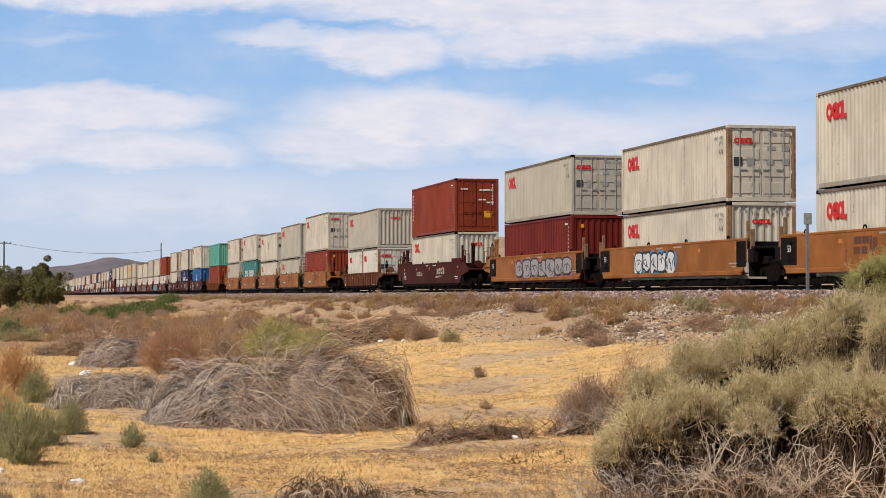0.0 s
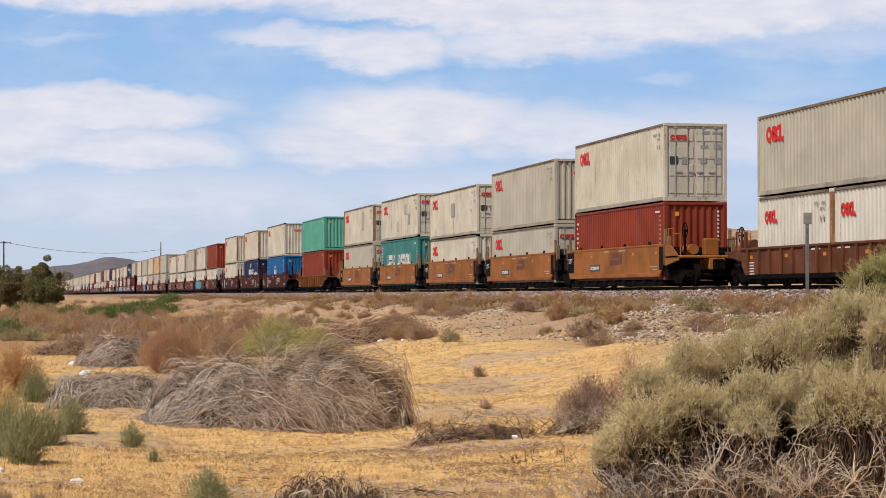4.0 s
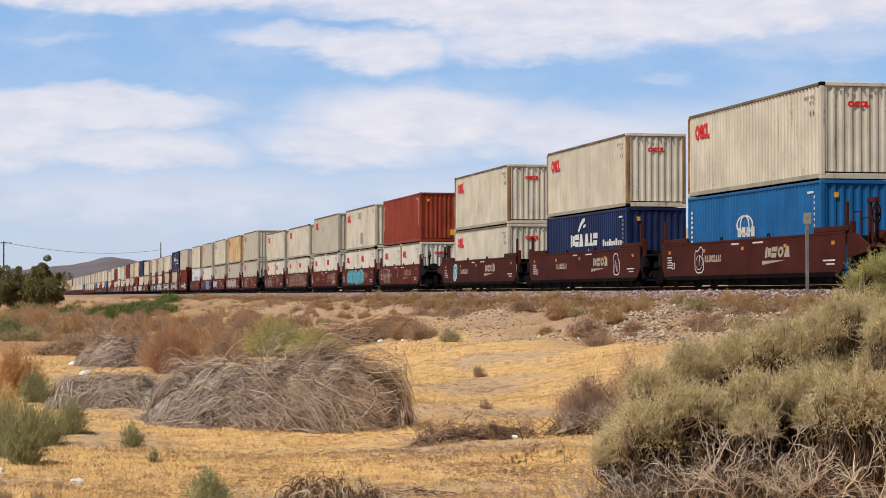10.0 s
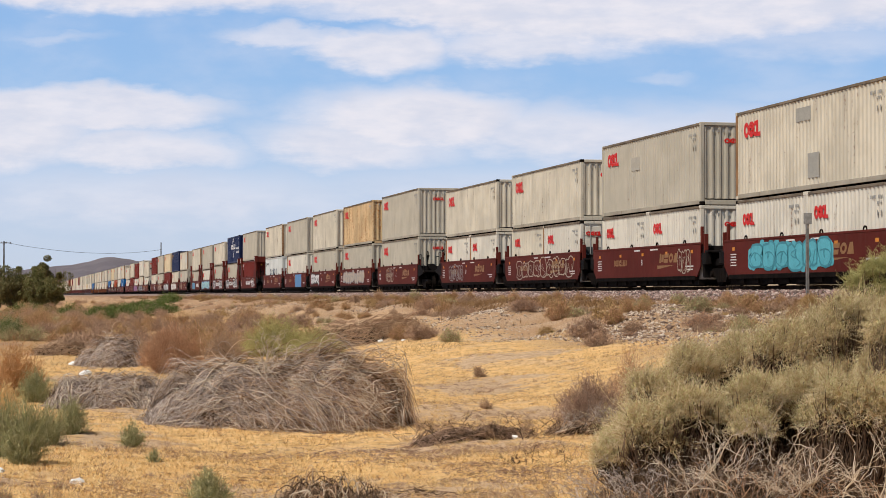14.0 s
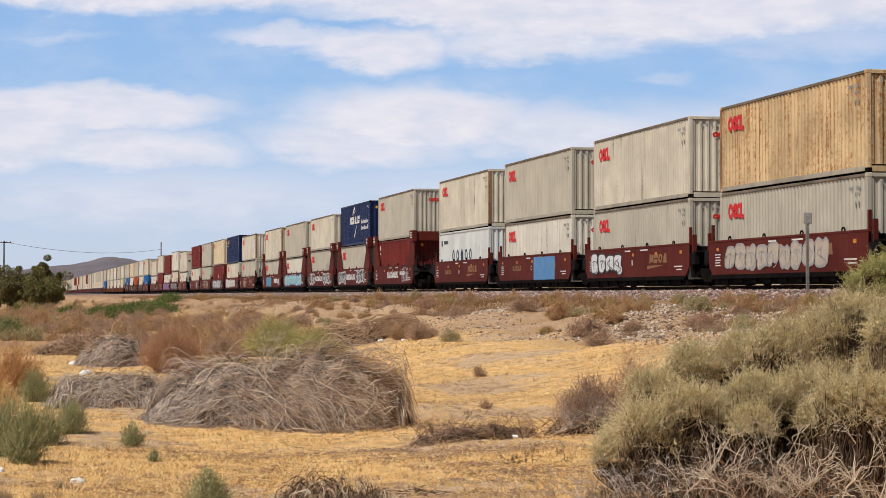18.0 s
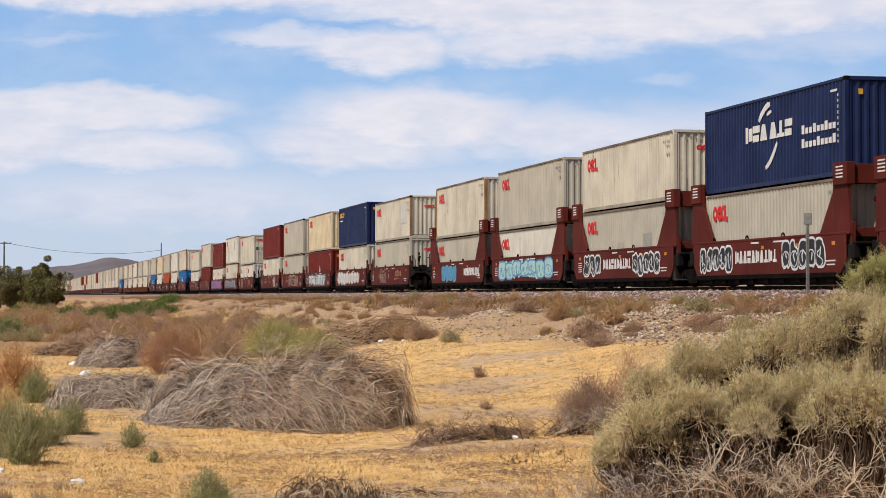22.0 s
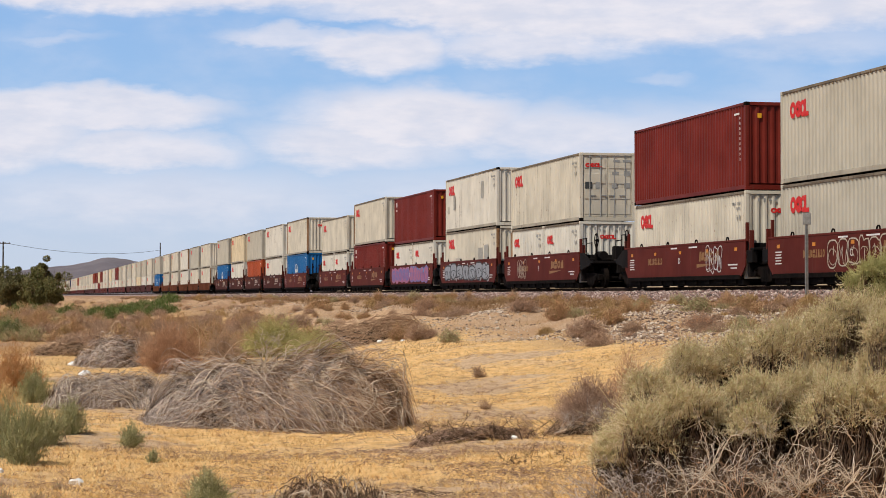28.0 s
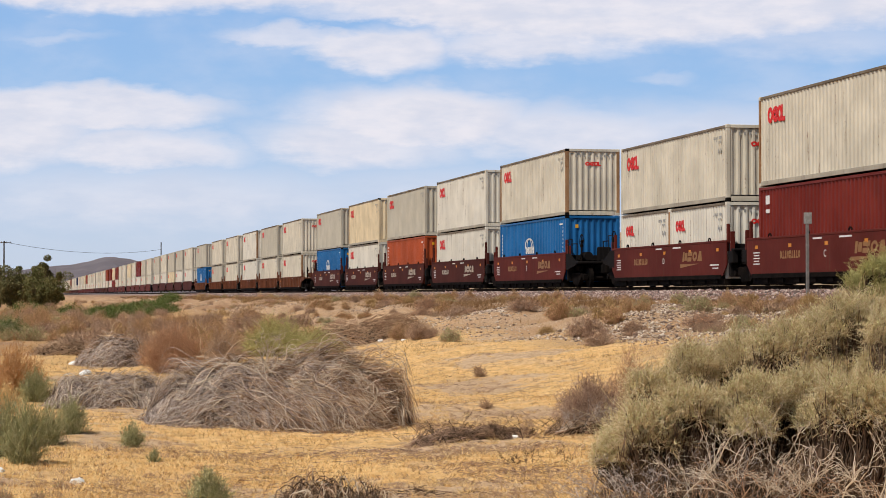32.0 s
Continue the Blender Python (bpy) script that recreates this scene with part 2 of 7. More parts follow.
class Geo:
    """Gathers vertices and faces for one mesh."""

    def __init__(self):
        self.v, self.f = [], []

    def add(self, verts, faces):
        k = len(self.v)
        self.v += [tuple(p) for p in verts]
        self.f += [tuple(i + k for i in fc) for fc in faces]
        return self

    def box(self, x0, x1, y0, y1, z0, z1, c=0.0):
        """A block, its edges chamfered by c."""
        if c <= 0:
            return self.add([(x, y, z) for x in (x0, x1) for y in (y0, y1) for z in (z0, z1)],
                            [(0, 1, 3, 2), (4, 6, 7, 5), (0, 4, 5, 1), (2, 3, 7, 6), (0, 2, 6, 4), (1, 5, 7, 3)])
        vs, ix = [], {}
        for i, x in enumerate((x0, x1)):
            for j, y in enumerate((y0, y1)):
                for k, z in enumerate((z0, z1)):
                    sx, sy, sz = c * (1 - 2 * i), c * (1 - 2 * j), c * (1 - 2 * k)
                    ix[i, j, k] = len(vs)
                    vs += [(x, y + sy, z + sz), (x + sx, y, z + sz), (x + sx, y + sy, z)]
        fs = []
        for i in (0, 1):
            fs.append([ix[i, j, k] for j, k in ((0, 0), (0, 1), (1, 1), (1, 0))][::1 if i == 0 else -1])
            fs.append([ix[j, i, k] + 1 for j, k in ((0, 0), (1, 0), (1, 1), (0, 1))][::1 if i == 0 else -1])
            fs.append([ix[j, k, i] + 2 for j, k in ((0, 0), (0, 1), (1, 1), (1, 0))][::1 if i == 0 else -1])
        for i in (0, 1):
            for j in (0, 1):
                fs.append((ix[i, j, 0], ix[i, j, 1], ix[i, j, 1] + 1, ix[i, j, 0] + 1))
                fs.append((ix[i, 0, j], ix[i, 1, j], ix[i, 1, j] + 2, ix[i, 0, j] + 2))
                fs.append((ix[0, i, j] + 1, ix[1, i, j] + 1, ix[1, i, j] + 2, ix[0, i, j] + 2))
                for k in (0, 1):
                    a = ix[i, j, k]
                    fs.append((a, a + 1, a + 2))
        return self.add(vs, fs)

    def tube(self, a, b, r, sides=8, r2=None):
        a, b = Vector(a), Vector(b)
        d = (b - a).normalized()
        u = d.orthogonal().normalized()
        w = d.cross(u)
        ring = [(math.cos(2 * math.pi * i / sides), math.sin(2 * math.pi * i / sides)) for i in range(sides)]
        vs = [a + (u * x + w * y) * r for x, y in ring] + [b + (u * x + w * y) * (r if r2 is None else r2) for x, y in ring]
        fs = [(i, (i + 1) % sides, sides + (i + 1) % sides, sides + i) for i in range(sides)]
        return self.add(vs, fs + [tuple(range(sides))[::-1], tuple(range(sides, 2 * sides))])

    def prism(self, outline, x0, x1):
        """An outline of (y, z) pulled from x0 to x1."""
        k = len(outline)
        vs = [(x0, y, z) for y, z in outline] + [(x1, y, z) for y, z in outline]
        return self.add(vs, [(i, (i + 1) % k, k + (i + 1) % k, k + i) for i in range(k)] + [tuple(range(k))[::-1], tuple(range(k, 2 * k))])

    def bend(self, fn):
        self.v = [fn(p) for p in self.v]
        return self

    def mesh(self, name, mat):
        me = bpy.data.meshes.new(name)
        me.from_pydata(self.v, [], self.f)
        bm = bmesh.new()
        bm.from_mesh(me)
        bmesh.ops.recalc_face_normals(bm, faces=bm.faces)
        bm.to_mesh(me)
        bm.free()
        me.materials.append(mat)
        return me


SHARED = {}


def shared(key, mat, make):
    """The mesh of that key in that material: alike parts share it."""
    k = (key, mat.name)
    if k not in SHARED:
        SHARED[k] = make().mesh(key if isinstance(key, str) else str(key[0]), mat)
    return SHARED[k]


def part(name, me, parent, label="", at=None):
    ob = new(name, me)
    ob.parent = parent
    if at:
        ob.location = at
    if name in ("marking", "stencil", "spray_fill", "spray_outline", "spray_line", "spray_background", "placard", "underframe", "handrail", "branch_tangle", "inner_tangle", "twig_layer", "foliage", "bare_branches"):
        tagged(ob, kind="stuff")
    return tagged(ob, label) if label else ob


def array_mesh(name, verts, faces, mat, smooth=False):
    """A large mesh out of number arrays; all faces have the same count of corners."""
    me = bpy.data.meshes.new(name)
    verts, faces = np.asarray(verts, np.float32), np.asarray(faces, np.int32)
    k = faces.shape[1]
    me.vertices.add(len(verts))
    me.vertices.foreach_set("co", verts.ravel())
    me.loops.add(faces.size)
    me.loops.foreach_set("vertex_index", faces.ravel())
    me.polygons.add(len(faces))
    me.polygons.foreach_set("loop_start", np.arange(0, faces.size, k, dtype=np.int32))
    me.polygons.foreach_set("loop_total", np.full(len(faces), k, np.int32))
    if smooth:
        me.polygons.foreach_set("use_smooth", np.ones(len(faces), bool))
    me.update(calc_edges=True)
    me.materials.append(mat)
    return me


# ---- ground, track and distance ----
PROFILE = ((-400, 0.0), (7, 0.0), (8, 0.08), (10, 0.36), (12, 0.62), (14, 0.85), (17, 1.10), (20.4, 1.44), (22.0, 1.71), (23.0, 1.68),
           (26.4, 1.68), (27.4, 1.71), (29, 1.40), (34, 1.1), (400, 1.0))


def bumps(x, y):
    """Unevenness of the natural ground, in metres."""
    v = 0.10 * np.sin(0.31 * x + 1.3 * np.sin(0.11 * y)) * np.sin(0.17 * y + 0.8)
    v += 0.05 * np.sin(0.9 * x + 0.5 * y) * np.sin(0.73 * y - 0.4 * x + 2)
    v += 0.022 * np.sin(2.3 * x - 1.1 * y + 1) * np.sin(1.9 * y + 0.7 * x) + 0.012 * np.sin(5.1 * x + 3.3 * y) * np.sin(4.3 * y - 2.1 * x)
    v += 0.016 * np.sin(9.1 * x + 2.3 * y + 2 * np.sin(0.7 * y)) * np.sin(7.7 * y - 3.1 * x + 2 * np.sin(0.9 * x))
    return v


def ground_z(x, y):
    x, y = np.asarray(x, float), np.asarray(y, float)
    z = np.interp(x, [p[0] for p in PROFILE], [p[1] for p in PROFILE])
    wild = np.clip((20.6 - x) / 3, 0.12, 1) * np.where((x > 21.5) & (x < 28), 0.15, 1)
    slope = np.exp(-((x - 14.5) / 3.6) ** 2)
    rough = slope * (0.20 * np.sin(0.22 * y + 0.6 * x) + 0.13 * np.sin(0.61 * y - 0.7 * x + 1.7) + 0.05 * np.sin(1.7 * y + 1.1 * x))
    far = np.clip((np.hypot(x, y) - 400) / 1500, 0, 1) * 1.0
    return z + wild * bumps(x, y) * np.clip(60 / np.maximum(y, 60) + 0.3, 0, 1) + rough - far * 0.5


def ground_colour(n, pos, rnd):
    sep = n.add("ShaderNodeSeparateXYZ", {"Vector": pos}).outputs
    wide = n.noise(pos, 0.16, 4)
    mid = n.noise(pos, 0.9, 5, 0.6)
    fine = n.noise(pos, 7.0, 6, 0.65)
    grit = n.noise(pos, 34.0, 4, 0.7)
    straw = n.mix(n.step(fine, 0.32, 0.68), rgb(212, 168, 108), rgb(244, 206, 148))
    # bare patches between the drifts of straw
    wave1 = n.math("SINE", n.math("ADD", n.math("MULTIPLY", sep[0], 0.9), n.math("MULTIPLY", sep[1], 0.31)))
    wave2 = n.math("SINE", n.math("ADD", n.math("ADD", n.math("MULTIPLY", sep[1], 0.7), n.math("MULTIPLY", sep[0], -0.5)), 1.0))
    drift = n.math("ADD", n.math("MULTIPLY", wave1, wave2), n.math("MULTIPLY", n.math("SUBTRACT", mid, 0.5), 4.5))
    bare = n.step(drift, -0.28, -0.72)
    soil = n.mix(n.step(fine, 0.3, 0.7), rgb(176, 148, 122), rgb(214, 188, 162))
    c = n.mix(n.math("MULTIPLY", n.math("MAXIMUM", bare, n.math("MULTIPLY", n.step(mid, 0.52, 0.66), 0.5)), 0.85), straw, soil)
    c = n.mix(n.math("MULTIPLY", n.math("MULTIPLY", n.step(wide, 0.42, 0.62), n.step(fine, 0.50, 0.62)), 0.55), c, rgb(132, 104, 78))
    c = n.mix(n.math("MULTIPLY", n.step(grit, 0.52, 0.74), 0.52), c, rgb(140, 106, 70))
    c = n.mix(n.math("MULTIPLY", n.step(grit, 0.50, 0.30), 0.35), c, rgb(240, 212, 158))
    tuft = n.noise(pos, 2.6, 6, 0.7)
    c = n.mix(n.math("MULTIPLY", n.step(tuft, 0.52, 0.66), 0.62), c, rgb(150, 116, 82))
    # gravelly slope up to the track
    gravel = n.mix(n.step(grit, 0.35, 0.65), rgb(148, 120, 96), rgb(206, 178, 148))
    gravel = n.mix(n.math("MULTIPLY", n.step(mid, 0.42, 0.62), 0.6), gravel, rgb(172, 136, 100))
    edge = n.math("ADD", sep[0], n.math("MULTIPLY", n.math("SUBTRACT", wide, 0.5), 9.0))
    c = n.mix(n.step(edge, 9.5, 13.5), c, gravel)
    # dry weeds toward the ballast and far along the ditch
    weed = n.mix(n.step(fine, 0.35, 0.65), rgb(128, 96, 74), rgb(172, 136, 106))
    c = n.mix(n.math("MULTIPLY", n.step(n.math("ADD", sep[0], n.math("MULTIPLY", mid, 3.0)), 18.8, 20.0), 0.75), c, weed)
    ratio = n.math("DIVIDE", sep[0], n.math("MAXIMUM", sep[1], 1.0))
    side = n.math("MAXIMUM", n.step(sep[1], 58.0, 82.0), n.step(ratio, 0.20, 0.15))
    away = n.math("MULTIPLY", n.math("MULTIPLY", n.step(sep[1], 46.0, 66.0), side), n.step(n.math("ADD", wide, n.math("MULTIPLY", mid, 0.5)), 0.42, 0.72))
    bank = n.math("MULTIPLY", n.step(edge, 8.6, 10.4), n.step(sep[1], 135.0, 110.0))
    away = n.math("MULTIPLY", away, n.math("SUBTRACT", 1.0, n.math("MULTIPLY", bank, 0.85)))
    c = n.mix(n.math("MULTIPLY", away, 0.62), c, weed)
    # pale washed-out scarps along the bank
    pale = n.mix(n.step(grit, 0.35, 0.65), rgb(176, 142, 110), rgb(222, 190, 156))
    scarp = n.math("MULTIPLY", n.math("MULTIPLY", n.step(sep[0], 10.4, 11.6), n.step(sep[0], 16.5, 14.8)), n.step(n.noise(n.stretch(pos, 1.0, 0.22, 1.0), 0.8, 5, 0.6), 0.40, 0.56))
    c = n.mix(n.math("MULTIPLY", scarp, n.math("MULTIPLY", n.step(sep[1], 48.0, 62.0), n.math("ADD", 0.35, n.math("MULTIPLY", n.step(fine, 0.35, 0.65), 0.45)))), c, pale)
    # broken stone under the track
    stone = n.mix(n.step(grit, 0.36, 0.66), rgb(112, 96, 91), rgb(180, 160, 153))
    stone = n.mix(n.math("MULTIPLY", n.step(fine, 0.52, 0.7), 0.6), stone, rgb(136, 102, 96))
    return n.mix(n.math("MULTIPLY", n.step(sep[0], 20.2, 20.7), n.step(sep[0], 30.5, 29.5)), c, stone)


GROUND = material("desert_ground", ground_colour, 0.95, bump=lambda n, pos: n.math("ADD", n.noise(pos, 5.0, 6, 0.7), n.math("MULTIPLY", n.noise(pos, 26.0, 4, 0.7), 0.6)), bump_size=0.06, spec=0.15)


def make_ground():
    xs = np.concatenate([[-4000, -1500, -600, -250, -120, -60, -30, -16, -9], np.arange(-5, 24, 0.16), np.arange(24, 34, 0.5), [38, 45, 60, 90, 150, 300, 700, 1600, 4000]])
    ys = np.concatenate([[-4000, -1200, -400, -120, -40, -10, 4, 10], np.arange(13, 50, 0.17), np.arange(50, 110, 0.4), np.geomspace(110, 4600, 190)])
    gx, gy = np.meshgrid(xs, ys)
    v = np.stack([gx, gy, ground_z(gx, gy)], -1).reshape(-1, 3)
    w = len(xs)
    i = (np.arange(len(ys) - 1)[:, None] * w + np.arange(w - 1)[None, :]).ravel()
    ob = new("ground", array_mesh("ground", v, np.stack([i, i + 1, i + w + 1, i + w], 1), GROUND, smooth=True))
    tagged(ob, "dry golden desert ground with straw, bare soil and gravel", "ground", kind="structure")


make_ground()


def hill_colour(n, pos, rnd):
    a = n.noise(pos, 0.008, 6, 0.65)
    b = n.noise(pos, 0.05, 4, 0.7)
    # Purple-grey tones put the haze of distance into the hill's colour.
    c = n.mix(n.step(a, 0.35, 0.65), (0.150, 0.136, 0.160, 1), (0.195, 0.175, 0.196, 1))
    return n.mix(n.math("MULTIPLY", n.step(b, 0.45, 0.7), 0.5), c, (0.16, 0.135, 0.125, 1))


HILL = material("hazy_hill", hill_colour, 0.95, spec=0.1)


def tan_hill_colour(n, pos, rnd):
    a = n.noise(pos, 0.03, 6, 0.65)
    b = n.noise(pos, 0.16, 4, 0.7)
    c = n.mix(n.step(a, 0.35, 0.65), (0.36, 0.255, 0.17, 1), (0.47, 0.35, 0.245, 1))
    return n.mix(n.math("MULTIPLY", n.step(b, 0.54, 0.66), 0.7), c, (0.17, 0.15, 0.09, 1))


TANHILL = material("tan_hillside", tan_hill_colour, 0.95, spec=0.1)


def ridge(name, dist, tops, label, mat=HILL):
    """A far range of hills: tops gives bearing and elevation in degrees along it."""
    m, rows = 420, 14
    deg = np.linspace(tops[0][0], tops[-1][0], m)
    az = np.radians(deg)
    top = np.interp(deg, [t[0] for t in tops], [t[1] for t in tops])
    jag = np.array([noise.fractal(Vector((a * 60, dist * 0.01, 0)), 0.9, 2.1, 6) for a in az])
    top = np.maximum(top + 0.05 * jag * (0.3 + top), 0.02)
    verts = []
    for r in range(rows):
        u = r / (rows - 1)
        d = dist * (1 + 0.5 * u)
        fold = np.array([noise.fractal(Vector((a * 90, u * 3, 7)), 0.8, 2.0, 5) for a in az])
        h = np.tan(np.radians(top)) * dist * 1.5 * (u ** 0.75) + fold * dist * 0.0030 * math.sin(math.pi * min(u, 0.95)) * (u < 0.99)
        verts.append(np.stack([np.sin(az) * d, np.cos(az) * d, h - 2 + EYE * u], -1))
    v = np.concatenate(verts)
    i = (np.arange(rows - 1)[:, None] * m + np.arange(m - 1)[None, :]).ravel()
    ob = new(name, array_mesh(name, v, np.stack([i, i + 1, i + m + 1, i + m], 1), mat, smooth=True))
    return tagged(ob, label, "hill", kind="structure")


ridge("backdrop_hills", 2900, ((-16, 0.4), (-10, 0.6), (-5, 0.55), (-1, 0.6), (1.0, 0.80), (1.9, 0.92), (2.75, 1.08), (3.6, 0.95), (4.4, 0.86), (5.6, 0.86), (7.5, 1.0), (9, 1.35),
                               (11, 1.4), (13.4, 1.45), (15.5, 1.3), (19, 1.4), (24, 1.2), (28, 0.9), (36, 0.6), (44, 0.4)), "bare desert hills, greyed purple by painted haze, far behind the railway")
ridge("backdrop_hillside", 1150, ((8.5, 0.05), (10, 0.5), (12, 1.2), (13.4, 1.66), (15.5, 1.70), (17, 1.84), (18.5, 1.90), (20, 1.96), (22, 1.85), (25, 1.5), (30, 1.1), (38, 0.6), (44, 0.1)), "tan stony hillside dotted with scrub behind the railway", TANHILL)


def make_track():
    track = tagged(new("railway_track"), "worn steel rails on wooden ties in grey-pink ballast", "railway track", kind="structure")
    for side in (-1, 1):
        x = TRACK_X + side * 0.7535
        g = Geo()
        prof = [(-0.07, -0.18), (0.07, -0.18), (0.07, -0.165), (0.012, -0.14), (0.012, -0.05), (0.036, -0.04), (0.036, -0.006), (0.03, 0.0), (-0.03, 0.0), (-0.036, -0.006), (-0.036, -0.04), (-0.012, -0.05), (-0.012, -0.14), (-0.07, -0.165)]
        k = len(prof)
        g.add([(x + a, -720, RAIL + b) for a, b in prof] + [(x + a, 2100, RAIL + b) for a, b in prof], [(i, (i + 1) % k, k + (i + 1) % k, k + i) for i in range(k)] + [tuple(range(k)), tuple(range(k, 2 * k))])
        part("rail", g.mesh("rail", RAILM), track)
    tie = Geo().box(-1.3, 1.3, -0.11, 0.11, -0.13, 0.0, 0.012).mesh("tie", TIE)
    for i in range(250):
        part("tie", tie, track, at=(TRACK_X + random.uniform(-0.03, 0.03), 20 + i * 0.55, RAIL - 0.175))
    far = Geo()
    for i in range(-1340, 1500):
        y = 20 + (250 + i) * 0.55 if i >= 0 else 20 + i * 0.55
        far.box(TRACK_X - 1.3, TRACK_X + 1.3, y - 0.11, y + 0.11, RAIL - 0.3, RAIL - 0.176)
    tagged(part("distant_ties", far.mesh("distant_ties", TIE), track), kind="stuff")


make_track()


def scatter_stones(name, count, xr, yr, size, mat, label, seed, flatten=0.7, lift=0.3, patchy=0.0):
    """Loose broken stones lying on the ground, as one heap."""
    rng = np.random.default_rng(seed)
    x = rng.uniform(*xr, count)
    y = yr[0] * (yr[1] / yr[0]) ** rng.uniform(0, 1, count)
    if patchy:
        keep = np.sin(0.55 * x + 0.30 * y) * np.sin(0.23 * y - 0.8 * x + 1.0) + rng.normal(0, 0.22, count) > patchy - 1
        x, y = x[keep], y[keep]
        count = len(x)
    s = size * rng.lognormal(0, 0.35, count)
    base = np.array([(1, 0, 0), (0, 1, 0), (-1, 0, 0), (0, -1, 0), (0, 0, 1), (0, 0, -0.6)], float)
    faces = np.array([(0, 1, 4), (1, 2, 4), (2, 3, 4), (3, 0, 4), (1, 0, 5), (2, 1, 5), (3, 2, 5), (0, 3, 5)])
    v = base[None] * rng.uniform(0.6, 1.25, (count, 6, 1)) * s[:, None, None]
    a = rng.uniform(0, 2 * np.pi, count)
    c, d = np.cos(a)[:, None], np.sin(a)[:, None]
    tilt = rng.uniform(-0.6, 0.6, (count, 1))
    vx, vy, vz = v[..., 0] * c - v[..., 1] * d, v[..., 0] * d + v[..., 1] * c, v[..., 2] * flatten
    v = np.stack([vx + tilt * vz, vy, vz - tilt * vx * 0.5], -1)
    v += np.stack([x, y, ground_z(x, y) + s * lift * 0.5], -1)[:, None, :]
    f = faces[None] + (np.arange(count) * 6)[:, None, None]
    ob = new(name, array_mesh(name, v.reshape(-1, 3), f.reshape(-1, 3), mat))
    return tagged(ob, label, "stones", kind="stuff")


def stone_mat(name, cols):
    def colour(n, pos, rnd):
        r = n.add("ShaderNodeNewGeometry").outputs["Random Per Island"]
        ramp = n.add("ShaderNodeValToRGB", {"Fac": r})
        ramp.color_ramp.interpolation = "CONSTANT"
        for i, c in enumerate(cols):
            e = ramp.color_ramp.elements[i] if i < 2 else ramp.color_ramp.elements.new(i / len(cols))
            e.position, e.color = i / len(cols), c
        return n.mix(n.math("MULTIPLY", n.noise(pos, 20.0), 0.35), ramp.outputs[0], (0.1, 0.085, 0.07, 1))
    return material(name, colour, 0.9, spec=0.2)


BALLAST = stone_mat("ballast_stone", (rgb(150, 126, 120), rgb(180, 158, 150), rgb(128, 96, 91), rgb(102, 90, 88), rgb(160, 128, 120), rgb(208, 190, 180), rgb(114, 95, 90)))
GRAVEL = stone_mat("slope_gravel", (rgb(182, 160, 140), rgb(208, 190, 170), rgb(148, 124, 108), rgb(228, 212, 194), rgb(128, 106, 94)))
scatter_stones("ballast", 52000, (20.2, 23.3), (44, 260), 0.040, BALLAST, "broken grey-pink ballast stones along the track", 3)
scatter_stones("berm_gravel", 22000, (13.2, 18.4), (33, 60), 0.033, GRAVEL, "pale loose gravel bank on the embankment", 9, patchy=0.75)
scatter_stones("slope_gravel", 40000, (11.5, 20.2), (28, 150), 0.028, GRAVEL, "pale loose gravel on the embankment slope", 4, patchy=0.8)


# ---- the train ----
CARS, BOXES = [], []      # (thing, place along the track at the start)
HALF = 1.219
FLOOR = 0.24              # floor of a well above the rail
TALL, STD = 2.896, 2.591


def corrugated(length, z0, z1, x, depth, pitch, back):
    """A wall of upright trapezoid folds, along y."""
    cells = max(4, round(length / pitch))
    p = length / cells
    line = []
    for i in range(cells):
        y = -length / 2 + i * p
        line += [(y, 0), (y + 0.26 * p, 0), (y + 0.5 * p, depth), (y + 0.76 * p, depth)]
    line.append((length / 2, 0))
    g, k = Geo(), len(line)
    vs = [(x + d, y, z0) for y, d in line] + [(x + d, y, z1) for y, d in line]
    vs += [(x + back, -length / 2, z0), (x + back, length / 2, z0), (x + back, -length / 2, z1), (x + back, length / 2, z1)]
    fs = [(i, i + 1, k + i + 1, k + i) for i in range(k - 1)]
    b = 2 * k
    fs += [(b, b + 2, b + 3, b + 1), tuple(range(k)) + (b + 1, b), tuple(range(k, 2 * k)) + (b + 3, b + 2), (0, k, b + 2, b), (k - 1, b + 1, b + 3, 2 * k - 1)]
    return g.add(vs, fs)


def turned(g):
    """From a wall along y at the near side to one across the forward end."""
    return g.bend(lambda p: (p[1], p[0], p[2]))


def ring(g, x, cy, cz, ry, rz, t, sides=14, thick=0.004):
    """A flat ring on a wall that faces -x."""
    vs, fs = [], []
    for i in range(sides):
        a = 2 * math.pi * i / sides
        for d, k in ((0, 1.0), (0, t), (thick, 1.0), (thick, t)):
            vs.append((x + d, cy + math.cos(a) * ry * k, cz + math.sin(a) * rz * k))
    for i in range(sides):
        j = (i + 1) % sides
        for a, b in ((0, 1), (1, 3), (3, 2), (2, 0)):
            fs.append((4 * i + a, 4 * i + b, 4 * j + b, 4 * j + a))
    return g.add(vs, fs)


def blossom(g, x, cy, cz, r, thick=0.004):
    for a in range(5):
        an = a * 2 * math.pi / 5 + 0.3
        ring(g, x, cy + math.cos(an) * r * 0.66, cz + math.sin(an) * r * 0.66, r * 0.46, r * 0.46, 0.10, 8, thick)
    return g


